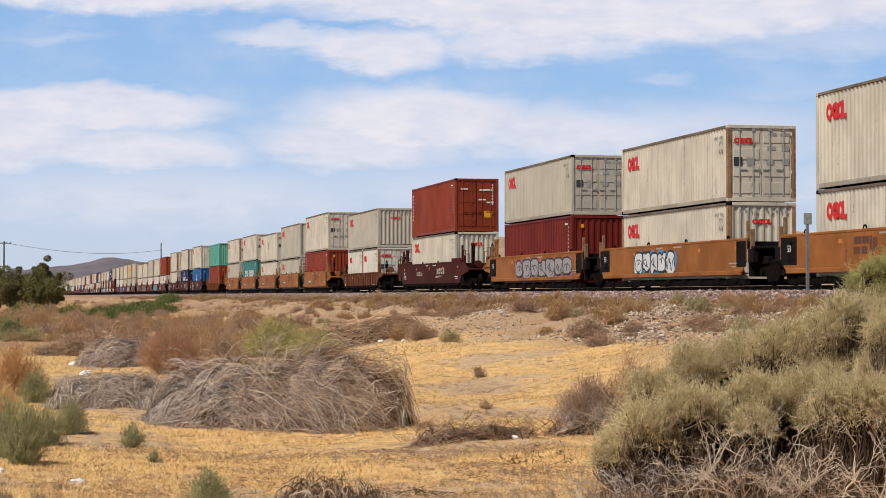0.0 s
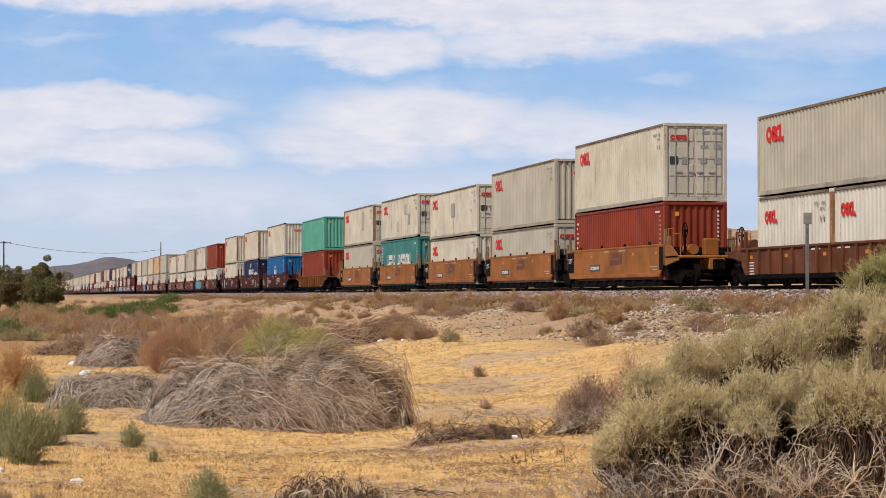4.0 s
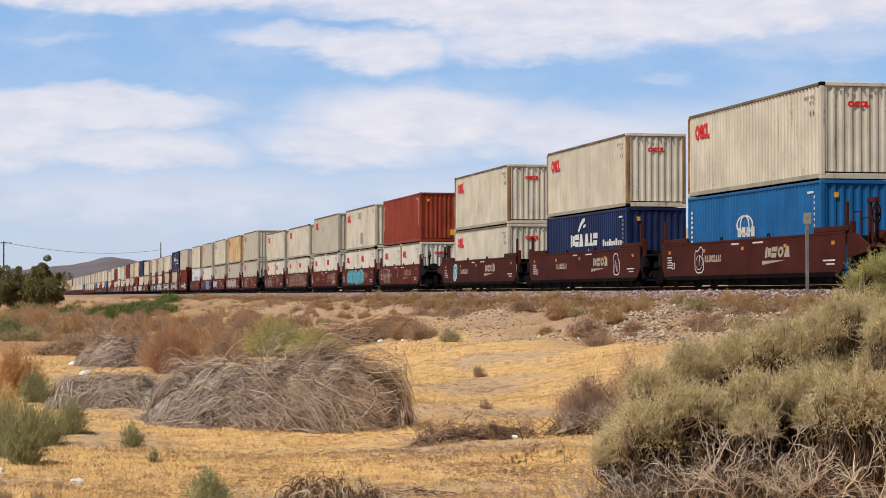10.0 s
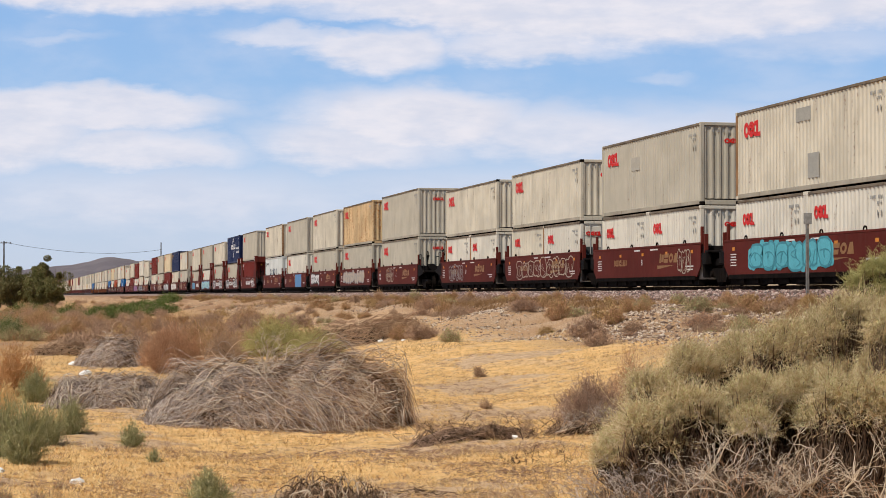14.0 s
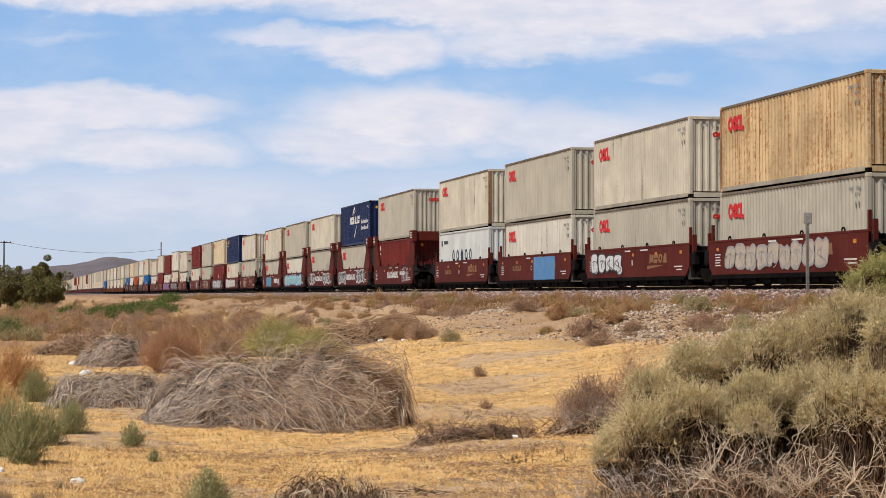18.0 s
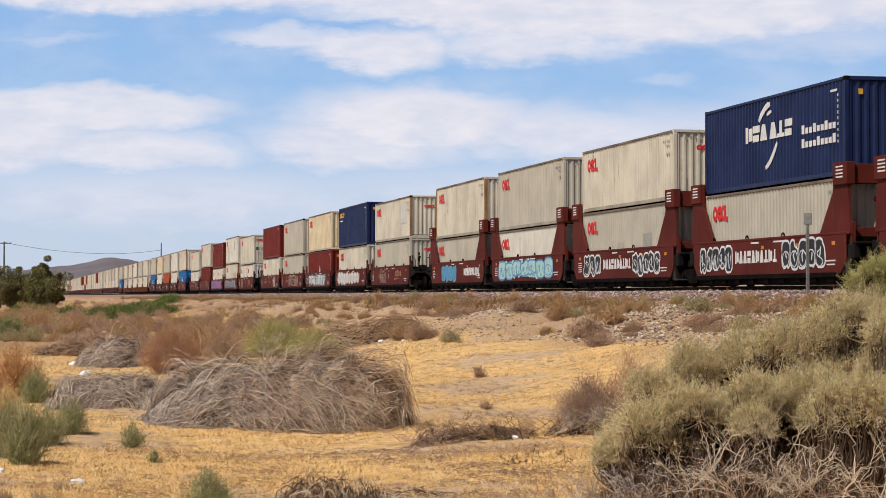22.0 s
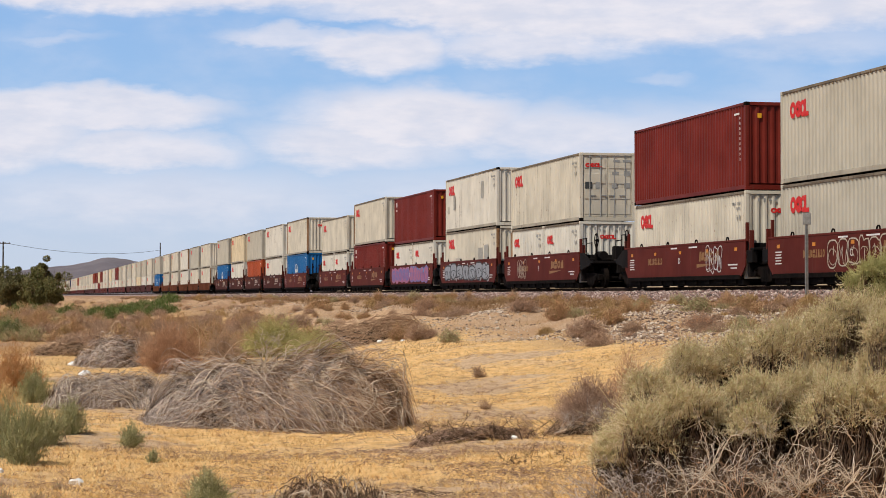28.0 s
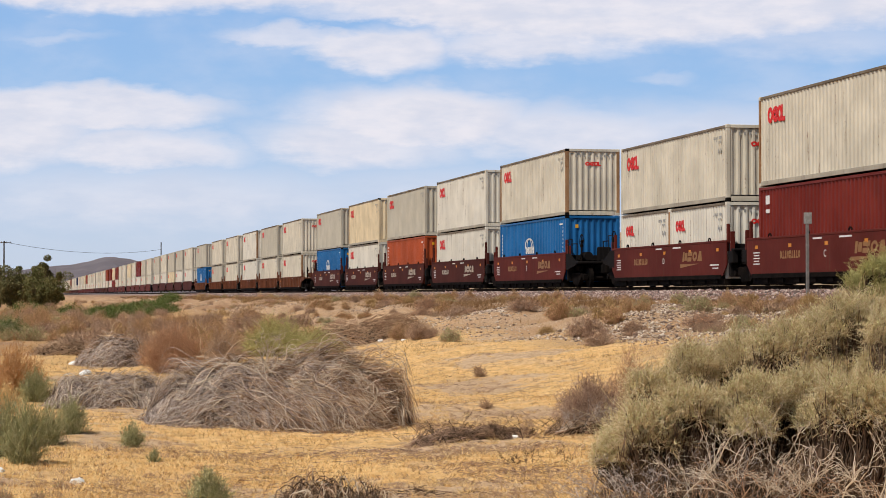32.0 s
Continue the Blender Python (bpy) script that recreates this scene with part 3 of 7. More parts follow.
def side_logo(x, y0, y1, z0, z1):
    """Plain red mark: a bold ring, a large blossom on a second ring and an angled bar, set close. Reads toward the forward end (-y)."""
    g = Geo()
    w, h = abs(y1 - y0), z1 - z0
    cz = (z0 + z1) / 2
    ring(g, x, y1 - 0.15 * w, cz, 0.155 * w, h * 0.5, 0.42)
    blossom(g, x - 0.002, y1 - 0.42 * w, cz, h * 0.40)
    ring(g, x - 0.004, y1 - 0.46 * w, cz, 0.185 * w, h * 0.5, 0.66)
    ring(g, x, y1 - 0.68 * w, cz, 0.13 * w, h * 0.5, 0.45)
    g.box(x - 0.006, x, y1 - 0.86 * w, y1 - 0.76 * w, z0, z1)
    g.box(x - 0.006, x, y1 - 1.0 * w, y1 - 0.86 * w, z0, z0 + 0.26 * h)
    return g


def bars(rows, x, thick=0.004):
    """Flat bars on a wall that faces -x: (y, z, width, height)."""
    g = Geo()
    for y, z, w, h in rows:
        g.box(x, x + thick, y - w / 2, y + w / 2, z - h / 2, z + h / 2)
    return g


def letters(rng, y_hi, z, n, w, h, x, gap=0.25, thick=0.004):
    """A row of n plain blocks, rings and bars that stands for lettering, running toward -y."""
    g = Geo()
    y = y_hi
    for i in range(n):
        k = rng.randrange(5)
        if k == 0:
            ring(g, x, y - w / 2, z + h / 2, w / 2, h / 2, 0.45, 12, thick)
        elif k == 1:
            g.box(x, x + thick, y - 0.36 * w, y, z, z + h).box(x, x + thick, y - w, y - 0.46 * w, z + 0.1 * h, z + 0.9 * h)
        elif k == 2:
            g.box(x, x + thick, y - 0.9 * w, y, z, z + 0.42 * h).box(x, x + thick, y - w, y, z + 0.56 * h, z + h)
        elif k == 3:
            g.prism([(y, z), (y - w, z), (y - 0.72 * w, z + h), (y - 0.28 * w, z + h)], x, x + thick)
        else:
            g.box(x, x + thick, y - w, y, z, z + 0.24 * h).box(x, x + thick, y - 0.68 * w, y - 0.32 * w, z + 0.24 * h, z + h)
        y -= w * (1 + gap)
    return g


def flow(rng, strokes, x, thick=0.004):
    """Sprayed strokes: bands of even width along wandering lines (y, z, width)."""
    g = Geo()
    for line, w in strokes:
        pts = [Vector((0, a, b)) for a, b in line]
        vs, fs = [], []
        for i, p in enumerate(pts):
            d = (pts[min(i + 1, len(pts) - 1)] - pts[max(i - 1, 0)]).normalized()
            o = Vector((0, -d.z, d.y)) * w * (0.5 if 0 < i < len(pts) - 1 else 0.32)
            for s, t in ((1, 0), (-1, 0), (-1, thick), (1, thick)):
                q = p + o * s
                vs.append((x + t, q.y, q.z))
        for i in range(len(pts) - 1):
            for a in range(4):
                fs.append((4 * i + a, 4 * i + (a + 1) % 4, 4 * i + 4 + (a + 1) % 4, 4 * i + 4 + a))
        g.add(vs, fs + [(0, 1, 2, 3), tuple(4 * len(pts) - 4 + a for a in range(4))])
    return g


def scrawl(rng, y0, y1, z0, z1, count):
    """Wandering glyph-like lines between y0 and y1."""
    out, w = [], (y1 - y0) / count
    for i in range(count):
        cy, h = y0 + (i + 0.5) * w, z1 - z0
        line = []
        kind = rng.randrange(4)
        for k in range(11):
            u = k / 10
            if kind == 0:
                a, b = 0.42 * math.cos(6.6 * u + 0.6), 0.5 + 0.46 * math.sin(6.6 * u + 0.6)
            elif kind == 1:
                a, b = -0.4 + 0.8 * u, 0.5 + 0.46 * math.cos(9.4 * u)
            elif kind == 2:
                a, b = 0.34 * math.sin(6.3 * u), 1 - u
            else:
                a, b = 0.42 * math.cos(4.6 * u + 0.8), 0.5 + 0.48 * math.sin(4.6 * u + 0.8)
            line.append((cy + a * w + rng.uniform(-0.02, 0.02), z0 + b * h + rng.uniform(-0.02, 0.02)))
        out.append(line)
    return out


def bubble(rng, cy, cz, w, h):
    """A fat rounded glyph-like outline: a squashed ring of points, pinched here and there."""
    n, out = 18, []
    pinch = [(rng.uniform(0, 6.28), rng.uniform(0.12, 0.42)) for _ in range(rng.randrange(1, 4))]
    lean = rng.uniform(-0.18, 0.18)
    for i in range(n):
        a = 2 * math.pi * i / n
        c, q = math.cos(a), math.sin(a)
        r = 1.0 / max(abs(c), abs(q)) ** 0.72
        for at, deep in pinch:
            d = (a - at + math.pi) % (2 * math.pi) - math.pi
            r *= 1 - deep * math.exp(-(d / 0.30) ** 2)
        out.append((cy + w * 0.5 * c * r - lean * h * 0.5 * q, cz + h * 0.5 * q * min(r, 1.12)))
    return out


def graffiti(car, rng, y0, y1, z0, z1, x, fill, edge, count, back=""):
    """Spray-painted fat lettering-like shapes on a side sheet: filled bodies, outlines and inner strokes."""
    w, cz, h = (y1 - y0) / count, (z0 + z1) / 2, z1 - z0
    loops = [bubble(rng, y0 + (i + 0.5) * w, cz + rng.uniform(-0.06, 0.06), w * rng.uniform(0.92, 1.15), h * rng.uniform(0.78, 0.98)) for i in range(count)]
    if back:
        g = Geo()
        n = int((y1 - y0) / 0.30)
        for i in range(n):
            a = y0 + (y1 - y0) * (i + 0.5) / n
            blot = bubble(rng, a, cz + rng.uniform(-0.1, 0.1), rng.uniform(0.35, 0.75), h * rng.uniform(0.6, 1.0))
            g.prism(blot, x + 0.0005 * (i % 5), x + 0.006)
        part("spray_background", g.mesh("spray_background", SPRAY[back]), car, "%s sprayed ground of a graffito" % back)
    if fill:
        g = Geo()
        for i, loop in enumerate(loops):
            g.prism(loop, x - 0.004 - 0.0004 * (i % 3), x)
        part("spray_fill", g.mesh("spray_fill", SPRAY[fill]), car, "%s sprayed graffiti" % fill)
    thin = min(0.075, w * 0.12) * (1.0 if fill else 0.55)
    part("spray_outline", flow(rng, [(loop + loop[:2], thin) for loop in loops], x - 0.008).mesh("spray_outline", SPRAY[edge]), car, "%s sprayed outline" % edge)
    inner = [[(cy + rng.uniform(-0.1, 0.1) * w, cz + h * rng.uniform(-0.28, -0.05)), (cy + rng.uniform(-0.12, 0.12) * w, cz), (cy + rng.uniform(-0.1, 0.1) * w, cz + h * rng.uniform(0.05, 0.26))] for cy in [y0 + (i + 0.5) * w for i in range(count)]]
    part("spray_line", flow(rng, [(ln, thin * 1.1) for ln in inner] + [(ln, thin * 0.5) for ln in scrawl(rng, y0, y1, z0 + 0.1, z1 - 0.3, count)], x - 0.012).mesh("spray_line", SPRAY[edge]), car, "%s sprayed lines" % edge)


PATCH = {"grey": plain("patch_grey", (0.36, 0.35, 0.31, 1), 0.6), "dull": plain("patch_dull", (0.44, 0.41, 0.34, 1), 0.6), "pale": plain("patch_pale", (0.60, 0.61, 0.58, 1), 0.6)}
# Repainted patches by well and level: place along the box, height of the middle, width, height, tone.
PATCHES = {
    (7, "upper"): ((-0.1, 1.45, 0.9, 0.75, "grey"), (-4.6, 1.65, 0.5, 0.75, "pale")), (9, "upper"): ((-2.0, 1.6, 1.1, 1.3, "dull"),),
    (8, "upper"): ((-2.2, 1.75, 0.9, 0.6, "dull"), (-3.2, 1.15, 0.6, 0.6, "grey"), (0.5, 0.8, 0.45, 0.6, "dull")),
    (15, "upper"): ((0.2, 2.35, 1.2, 0.42, "grey"), (-0.6, 0.75, 0.9, 0.75, "grey")), (26, "lower"): ((-2.9, 1.55, 1.1, 0.55, "grey"), (0.6, 1.3, 0.9, 0.5, "dull")),
    (29, "upper"): ((-3.9, 1.5, 1.7, 1.05, "pale"),), (35, "upper"): ((3.9, 1.55, 0.5, 0.75, "grey"), (-2.8, 1.95, 0.6, 0.85, "grey"), (5.4, 1.2, 0.5, 0.4, "dull")),
    (35, "lower"): ((-2.4, 1.55, 1.0, 0.7, "grey"), (-3.7, 1.6, 0.9, 0.85, "grey"), (3.0, 1.25, 1.2, 0.4, "dull")), (16, "upper"): ((1.6, 1.9, 1.1, 0.5, "dull"),),
}
COLOUR_WORDS = {"beige": "beige", "grey": "grey-beige", "white": "off-white", "yellow": "rust-streaked yellowed", "cream": "cream", "red": "red-brown", "darkred": "dark red",
                "orange": "orange-red", "navy": "navy blue", "blue": "bright blue", "green": "sea-green", "teal": "teal", "pale": "pale grey"}


def container(col, length, height, end, mark, where, full=True, seed=0, patches=()):
    """A corrugated steel freight container, its base centre at the origin, its forward end toward -y."""
    rng = random.Random(seed)
    mat = BOX[col]
    name = "shipping_container"
    ob = new(name)
    kind = "short" if length < 8 else "long"
    words = "%s corrugated %s container%s, %s" % (COLOUR_WORDS[col], kind, {"door": " with doors forward", "corr": ""}[end], where)
    tagged(ob, words, "shipping container", "containers on the train")
    h, ly = height, length / 2
    key = (kind, height)
    rusty = col in ("yellow", "cream") or (col in ("beige", "white") and rng.random() < 0.6)
    part("side_panel", shared(("side_panel",) + key, mat, lambda: corrugated(length - 0.24, 0.15, h - 0.09, -HALF + 0.018, 0.036, 0.278, 0.07)), ob)
    part("side_panel", shared(("far_panel",) + key, mat, lambda: corrugated(length - 0.24, 0.15, h - 0.09, -HALF + 0.018, 0.036, 0.278, 0.07).bend(lambda p: (-p[0], p[1], p[2]))), ob)
    part("roof_panel", shared(("roof_panel",) + key, mat, lambda: turned_roof(length, h)), ob)
    if full:
        part("underframe", shared(("underframe",) + key, GRIME, lambda: under(length)), ob)
    # ends
    corr_end = lambda: turned(corrugated(2.16, 0.22, h - 0.13, -ly + 0.03, 0.045, 0.262, 0.09))
    if end == "corr" or not full:
        part("end_panel", shared(("end_panel",) + key, mat, corr_end), ob)
        part("end_panel", shared(("rear_panel",) + key, mat, lambda: corr_end().bend(lambda p: (p[0], -p[1], p[2]))), ob)
    else:
        part("end_panel", shared(("rear_panel",) + key, mat, lambda: corr_end().bend(lambda p: (p[0], -p[1], p[2]))), ob)
        for s in (-1, 1):
            door = part("door", shared(("door", s, length, h), mat, lambda: door_leaf(s, -ly + 0.045, h)), ob)
            for dx in (0.30, 0.78):
                part("lock_rod", shared(("lock_rod", s * dx, length, h), GREYM if col in ("beige", "grey", "white", "pale") else mat, lambda: Geo().tube((s * dx, -ly + 0.02, 0.14), (s * dx, -ly + 0.02, h - 0.10), 0.024, 6)
                                        .box(s * dx - 0.05, s * dx + 0.05, -ly - 0.005, -ly + 0.04, 0.16, 0.22).box(s * dx - 0.05, s * dx + 0.05, -ly - 0.005, -ly + 0.04, h - 0.2, h - 0.14)
                                        .box(min(s * dx, s * (dx - 0.26)), max(s * dx, s * (dx - 0.26)), -ly - 0.006, -ly + 0.02, 1.06, 1.10)), door, "grey steel locking bar")
    # frame
    if not full:
        part("frame", shared(("frame",) + key, mat, lambda: whole_frame(length, h)), ob)
    else:
        for sx in (-1, 1):
            part("top_rail", shared(("top_rail", sx) + key, TOPRAIL if col in ("beige", "white", "cream", "yellow", "grey") else mat, lambda: Geo().box(*sorted((sx * HALF, sx * (HALF - 0.06))), -ly + 0.15, ly - 0.15, h - 0.10, h - 0.015, 0.008)), ob)
            part("bottom_rail", shared(("bottom_rail", sx) + key, UNDER if col in ("beige", "grey", "white", "cream", "yellow", "pale") else mat, lambda: Geo().box(*sorted((sx * (HALF - 0.012), sx * (HALF - 0.06))), -ly + 0.15, ly - 0.15, 0.03, 0.17, 0.008)), ob)
            for sy in (-1, 1):
                part("corner_post", shared(("corner_post", sx, sy) + key, RUSTPOST if rusty and rng.random() < 0.5 else mat, lambda: Geo().box(*sorted((sx * HALF, sx * (HALF - 0.14))), *sorted((sy * ly, sy * (ly - 0.15))), 0.115, h - 0.115, 0.012)), ob)
                for z0, z1 in ((0, 0.118), (h - 0.118, h)):
                    part("corner_casting", shared(("corner_casting", sx, sy, z0) + key, mat if rng.random() < 0.75 else GRIME, lambda: Geo().box(*sorted((sx * (HALF + 0.003), sx * (HALF - 0.162))), *sorted((sy * (ly + 0.003), sy * (ly - 0.178))), z0, z1, 0.014)), ob)
        for sy in (-1, 1):
            part("header", shared(("header", sy) + key, mat, lambda: Geo().box(-HALF + 0.16, HALF - 0.16, *sorted((sy * ly, sy * (ly - 0.10))), h - 0.12, h - 0.005, 0.01)), ob)
            part("sill", shared(("sill", sy) + key, mat, lambda: Geo().box(-HALF + 0.16, HALF - 0.16, *sorted((sy * ly, sy * (ly - 0.10))), 0.005, 0.17, 0.01)), ob)
    marks(ob, col, length, h, end, mark, full, rng)
    for y, z, w, tall, tone in patches:
        part("patch", bars([(y, z, w, tall)], -HALF + 0.012).mesh("patch", PATCH[tone]), ob, "%s repainted patch" % tone)
    return ob


def turned_roof(length, h):
    g = corrugated(length - 0.3, -HALF + 0.06, HALF - 0.06, 0, 0.02, 0.21, 0.045)
    return g.bend(lambda p: (p[2], p[1], h - 0.012 - p[0]))


def under(length):
    g = Geo()
    for i in range(round(length / 0.6)):
        y = -length / 2 + 0.3 + i * 0.6
        g.box(-HALF + 0.06, HALF - 0.06, y - 0.03, y + 0.03, 0.03, 0.14)
    return g.box(-HALF + 0.06, HALF - 0.06, -length / 2 + 0.1, length / 2 - 0.1, 0.142, 0.165)


def door_leaf(s, y, h):
    x0, x1 = sorted((s * 0.012, s * 1.07))
    g = Geo().box(x0, x1, y, y + 0.05, 0.18, h - 0.125, 0.01)
    for i in range(4):
        z = 0.18 + (h - 0.305) * (i + 0.5) / 4
        g.box(x0 + 0.06, x1 - 0.06, y - 0.02, y, z - (h - 0.305) * 0.085, z + (h - 0.305) * 0.085, 0.012)
    for i in range(4):
        z = 0.32 + (h - 0.66) * i / 3
        g.tube((s * 1.085, y - 0.012, z), (s * 1.085, y - 0.012, z + 0.12), 0.02, 6)
    return g


def whole_frame(length, h):
    g, ly = Geo(), length / 2
    for sx in (-1, 1):
        g.box(*sorted((sx * HALF, sx * (HALF - 0.06))), -ly + 0.15, ly - 0.15, h - 0.1, h - 0.012).box(*sorted((sx * HALF, sx * (HALF - 0.05))), -ly + 0.15, ly - 0.15, 0.012, 0.17)
        for sy in (-1, 1):
            g.box(*sorted((sx * HALF, sx * (HALF - 0.15))), *sorted((sy * ly, sy * (ly - 0.16))), 0, h)
    for sy in (-1, 1):
        for z0, z1 in ((0.005, 0.17), (h - 0.12, h - 0.005)):
            g.box(-HALF + 0.15, HALF - 0.15, *sorted((sy * ly, sy * (ly - 0.1))), z0, z1)
    return g


def marks(ob, col, length, h, end, mark, full, rng):
    """Marks on a container's side and forward end: plain shapes and bars."""
    x, ly = -HALF + 0.010, length / 2
    k = (length, h)
    if mark == "plum":
        y1 = ly - (0.78 if length > 8 else 0.62)
        w = 1.5 if length > 8 else 1.05
        part("logo", shared(("side_logo",) + k, RED, lambda: side_logo(x, y1 - w, y1, h - (0.92 if length > 8 else 0.86), h - (0.40 if length > 8 else 0.46))), ob, "plain red side logo")
        if full:
            part("end_logo", shared(("end_logo", end) + k, RED, lambda: side_logo(0, -0.36, 0.36, h - 0.62, h - 0.44).bend(lambda p: (-p[1] - (0.62 if end == "door" else -0.02), -ly + (0.008 if end == "door" else 0.022) + p[0], p[2] + (0.0 if end == "door" else -0.12)))), ob, "plain red end logo")
        if full:
            part("marking", shared(("number_bars",) + k, GREYM, lambda: bars([(-ly + 0.55 + 0.085 * i, h - 0.40, 0.045, 0.10) for i in range(10) if i != 4] + [(-ly + 0.62 + 0.085 * i, h - 0.56, 0.045, 0.08) for i in range(4)] + [(-ly + 0.62, h - 0.85, 0.06, 0.15), (-ly + 0.86, h - 0.85, 0.06, 0.15)], x)), ob, "small grey number bars")
            if end == "corr":
                part("marking", shared(("end_bars",) + k, GREYM, lambda: bars([(-0.75 + 0.19 * i, h - 0.30, 0.07, 0.11) for i in range(4)] + [(0.2 + 0.17 * i, h - 0.30, 0.07, 0.11) for i in range(5)], 0).bend(lambda p: (p[1], -ly + 0.022 + p[0], p[2]))), ob)
            if end == "door":
                part("placard", shared(("placard_dark",) + k, DARK, lambda: bars([(-0.84, h * 0.52, 0.30, 0.30)], 0).bend(lambda p: (p[1], -ly + 0.012 + p[0], p[2]))), ob, "black placard on the door")
                part("placard", shared(("placard_grey",) + k, GREYM, lambda: bars([(-0.42, h * 0.52, 0.22, 0.28), (0.30, h * 0.52, 0.24, 0.2), (0.35, h * 0.70, 0.3, 0.12), (0.85, h * 0.7, 0.26, 0.2), (0.85, h * 0.52, 0.26, 0.22), (0.4, h * 0.88, 0.3, 0.1), (0.85, h * 0.88, 0.36, 0.1)], 0).bend(lambda p: (p[1], -ly + 0.012 + p[0], p[2]))), ob, "grey placards on the door")
    elif mark == "column":
        part("marking", shared(("column",) + k, WHITE, lambda: bars([(ly - 0.42 + (0.05 if i % 2 else 0), h - 0.45 - 0.2 * i, 0.15 if i % 3 else 0.24, 0.09) for i in range(8)], x)), ob, "white upright row of marks")
        part("marking", shared(("column_end",) + k, WHITE, lambda: bars([(0.88, h - 0.35 - 0.15 * i, 0.07, 0.08) for i in range(8)], 0).bend(lambda p: (p[1], -ly + 0.022 + p[0], p[2]))), ob)
    elif mark == "big_white":      # a long white company name, low on the side
        part("logo", shared(("big_white",) + k, WHITE, lambda: letters(random.Random(5), 4.0, 1.26, 5, 0.50, 0.72, x, 0.1).add(*_pair(letters(random.Random(6), 0.5, 1.26, 8, 0.50, 0.72, x, 0.1)))), ob, "long row of plain white marks")
        part("marking", shared(("big_white_col",) + k, WHITE, lambda: bars([(ly - 0.45, h - 0.4 - 0.2 * i, 0.2, 0.11) for i in range(8)], x)), ob)
    elif mark == "globe":
        def globe():
            g = ring(Geo(), x, 0.4, 1.75, 0.78, 0.34, 0.86, 18)
            ring(g, x, 0.4, 1.75, 0.45, 0.34, 0.8, 16)
            for i in range(4):
                g.box(x, x + 0.004, 1.05 - i * 0.42 - 0.3, 1.05 - i * 0.42, 1.36, 1.68)
            g.box(x, x + 0.004, -0.4, 1.2, 1.18, 1.28)
            return g
        part("logo", shared(("globe",) + k, WHITE, globe), ob, "plain white ringed logo")
        part("marking", shared(("globe_col",) + k, WHITE, lambda: bars([(ly - 0.4, h - 0.55 - 0.17 * i, 0.14, 0.10) for i in range(9)], x)), ob)
    elif mark == "swoosh":
        up = 0.28

        def swoosh():
            g = letters(random.Random(8), 2.1, 1.22 + up, 3, 0.62, 0.52, x, 0.06)
            g.add(*_pair(letters(random.Random(9), -0.05, 1.22 + up, 3, 0.62, 0.52, x, 0.06)))
            arc = [(0.9 - 1.0 * u, 1.86 + up + 0.9 * u - 0.42 * u * u) for u in (0, 0.2, 0.4, 0.6, 0.8, 1.0)]
            low = [(0.3 - 1.0 * u, 0.62 + up - 0.30 * (1 - u) + 0.45 * u * u) for u in (0, 0.2, 0.4, 0.6, 0.8, 1.0)]
            g.add(*_pair(flow(None, [(arc, 0.20), ([(a - 0.12, b - 0.24) for a, b in arc[3:]], 0.13), (low, 0.17)], x)))
            for i in range(9):
                g.box(x, x + 0.004, -2.75 - 0.3 * i - 0.22, -2.75 - 0.3 * i, 1.16 + up, 1.34 + up + 0.09 * (i % 3 == 0))
                g.box(x, x + 0.004, -2.75 - 0.3 * i - 0.22, -2.75 - 0.3 * i, 0.74 + up, 0.92 + up + 0.09 * (i % 4 == 0))
            return g
        part("logo", shared(("swoosh",) + k, WHITE, swoosh), ob, "plain white swoosh logo")
    elif mark == "letters4":
        def rings():
            g = Geo()
            for i in range(5):
                if i == 2:
                    blossom(g, x, 0.3 - 0.05, 1.58, 0.3)
                else:
                    ring(g, x, 2.4 - i * 1.05, 1.58, 0.3, 0.3, 0.62, 16)
            return g
        part("logo", shared(("letters4",) + k, NAVYM, rings), ob, "widely spaced dark plain rings")
        part("marking", shared(("letters4s",) + k, DARK, lambda: bars([(4.4, h - 0.55, 0.9, 0.16), (5.4, h - 0.6, 0.3, 0.3)], x)), ob)
    elif mark == "gold":
        part("logo", shared(("gold",) + k, YELLOW, lambda: letters(random.Random(12), ly - 0.5, h - 0.72, 4, 0.42, 0.34, x, 0.15)), ob, "plain yellow corner logo")
        part("marking", shared(("gold_bar",) + k, WHITE, lambda: bars([(ly - 1.1, h - 0.95, 1.2, 0.08)], x)), ob)
    elif mark == "flag":
        part("logo", shared(("flag",) + k, WHITE, lambda: bars([(ly - 0.75, h - 0.42, 0.34, 0.28), (ly - 0.75, h - 0.78, 0.34, 0.12)], x)), ob, "small white flag mark")
    elif mark == "sail":
        part("logo", shared(("sail",) + k, WHITE, lambda: Geo().prism([(0.2, 1.25), (-0.25, 1.25), (-0.05, 1.85)], x, x + 0.004).prism([(-0.35, 1.25), (-0.6, 1.25), (-0.38, 1.6)], x, x + 0.004)), ob, "small white sail mark")
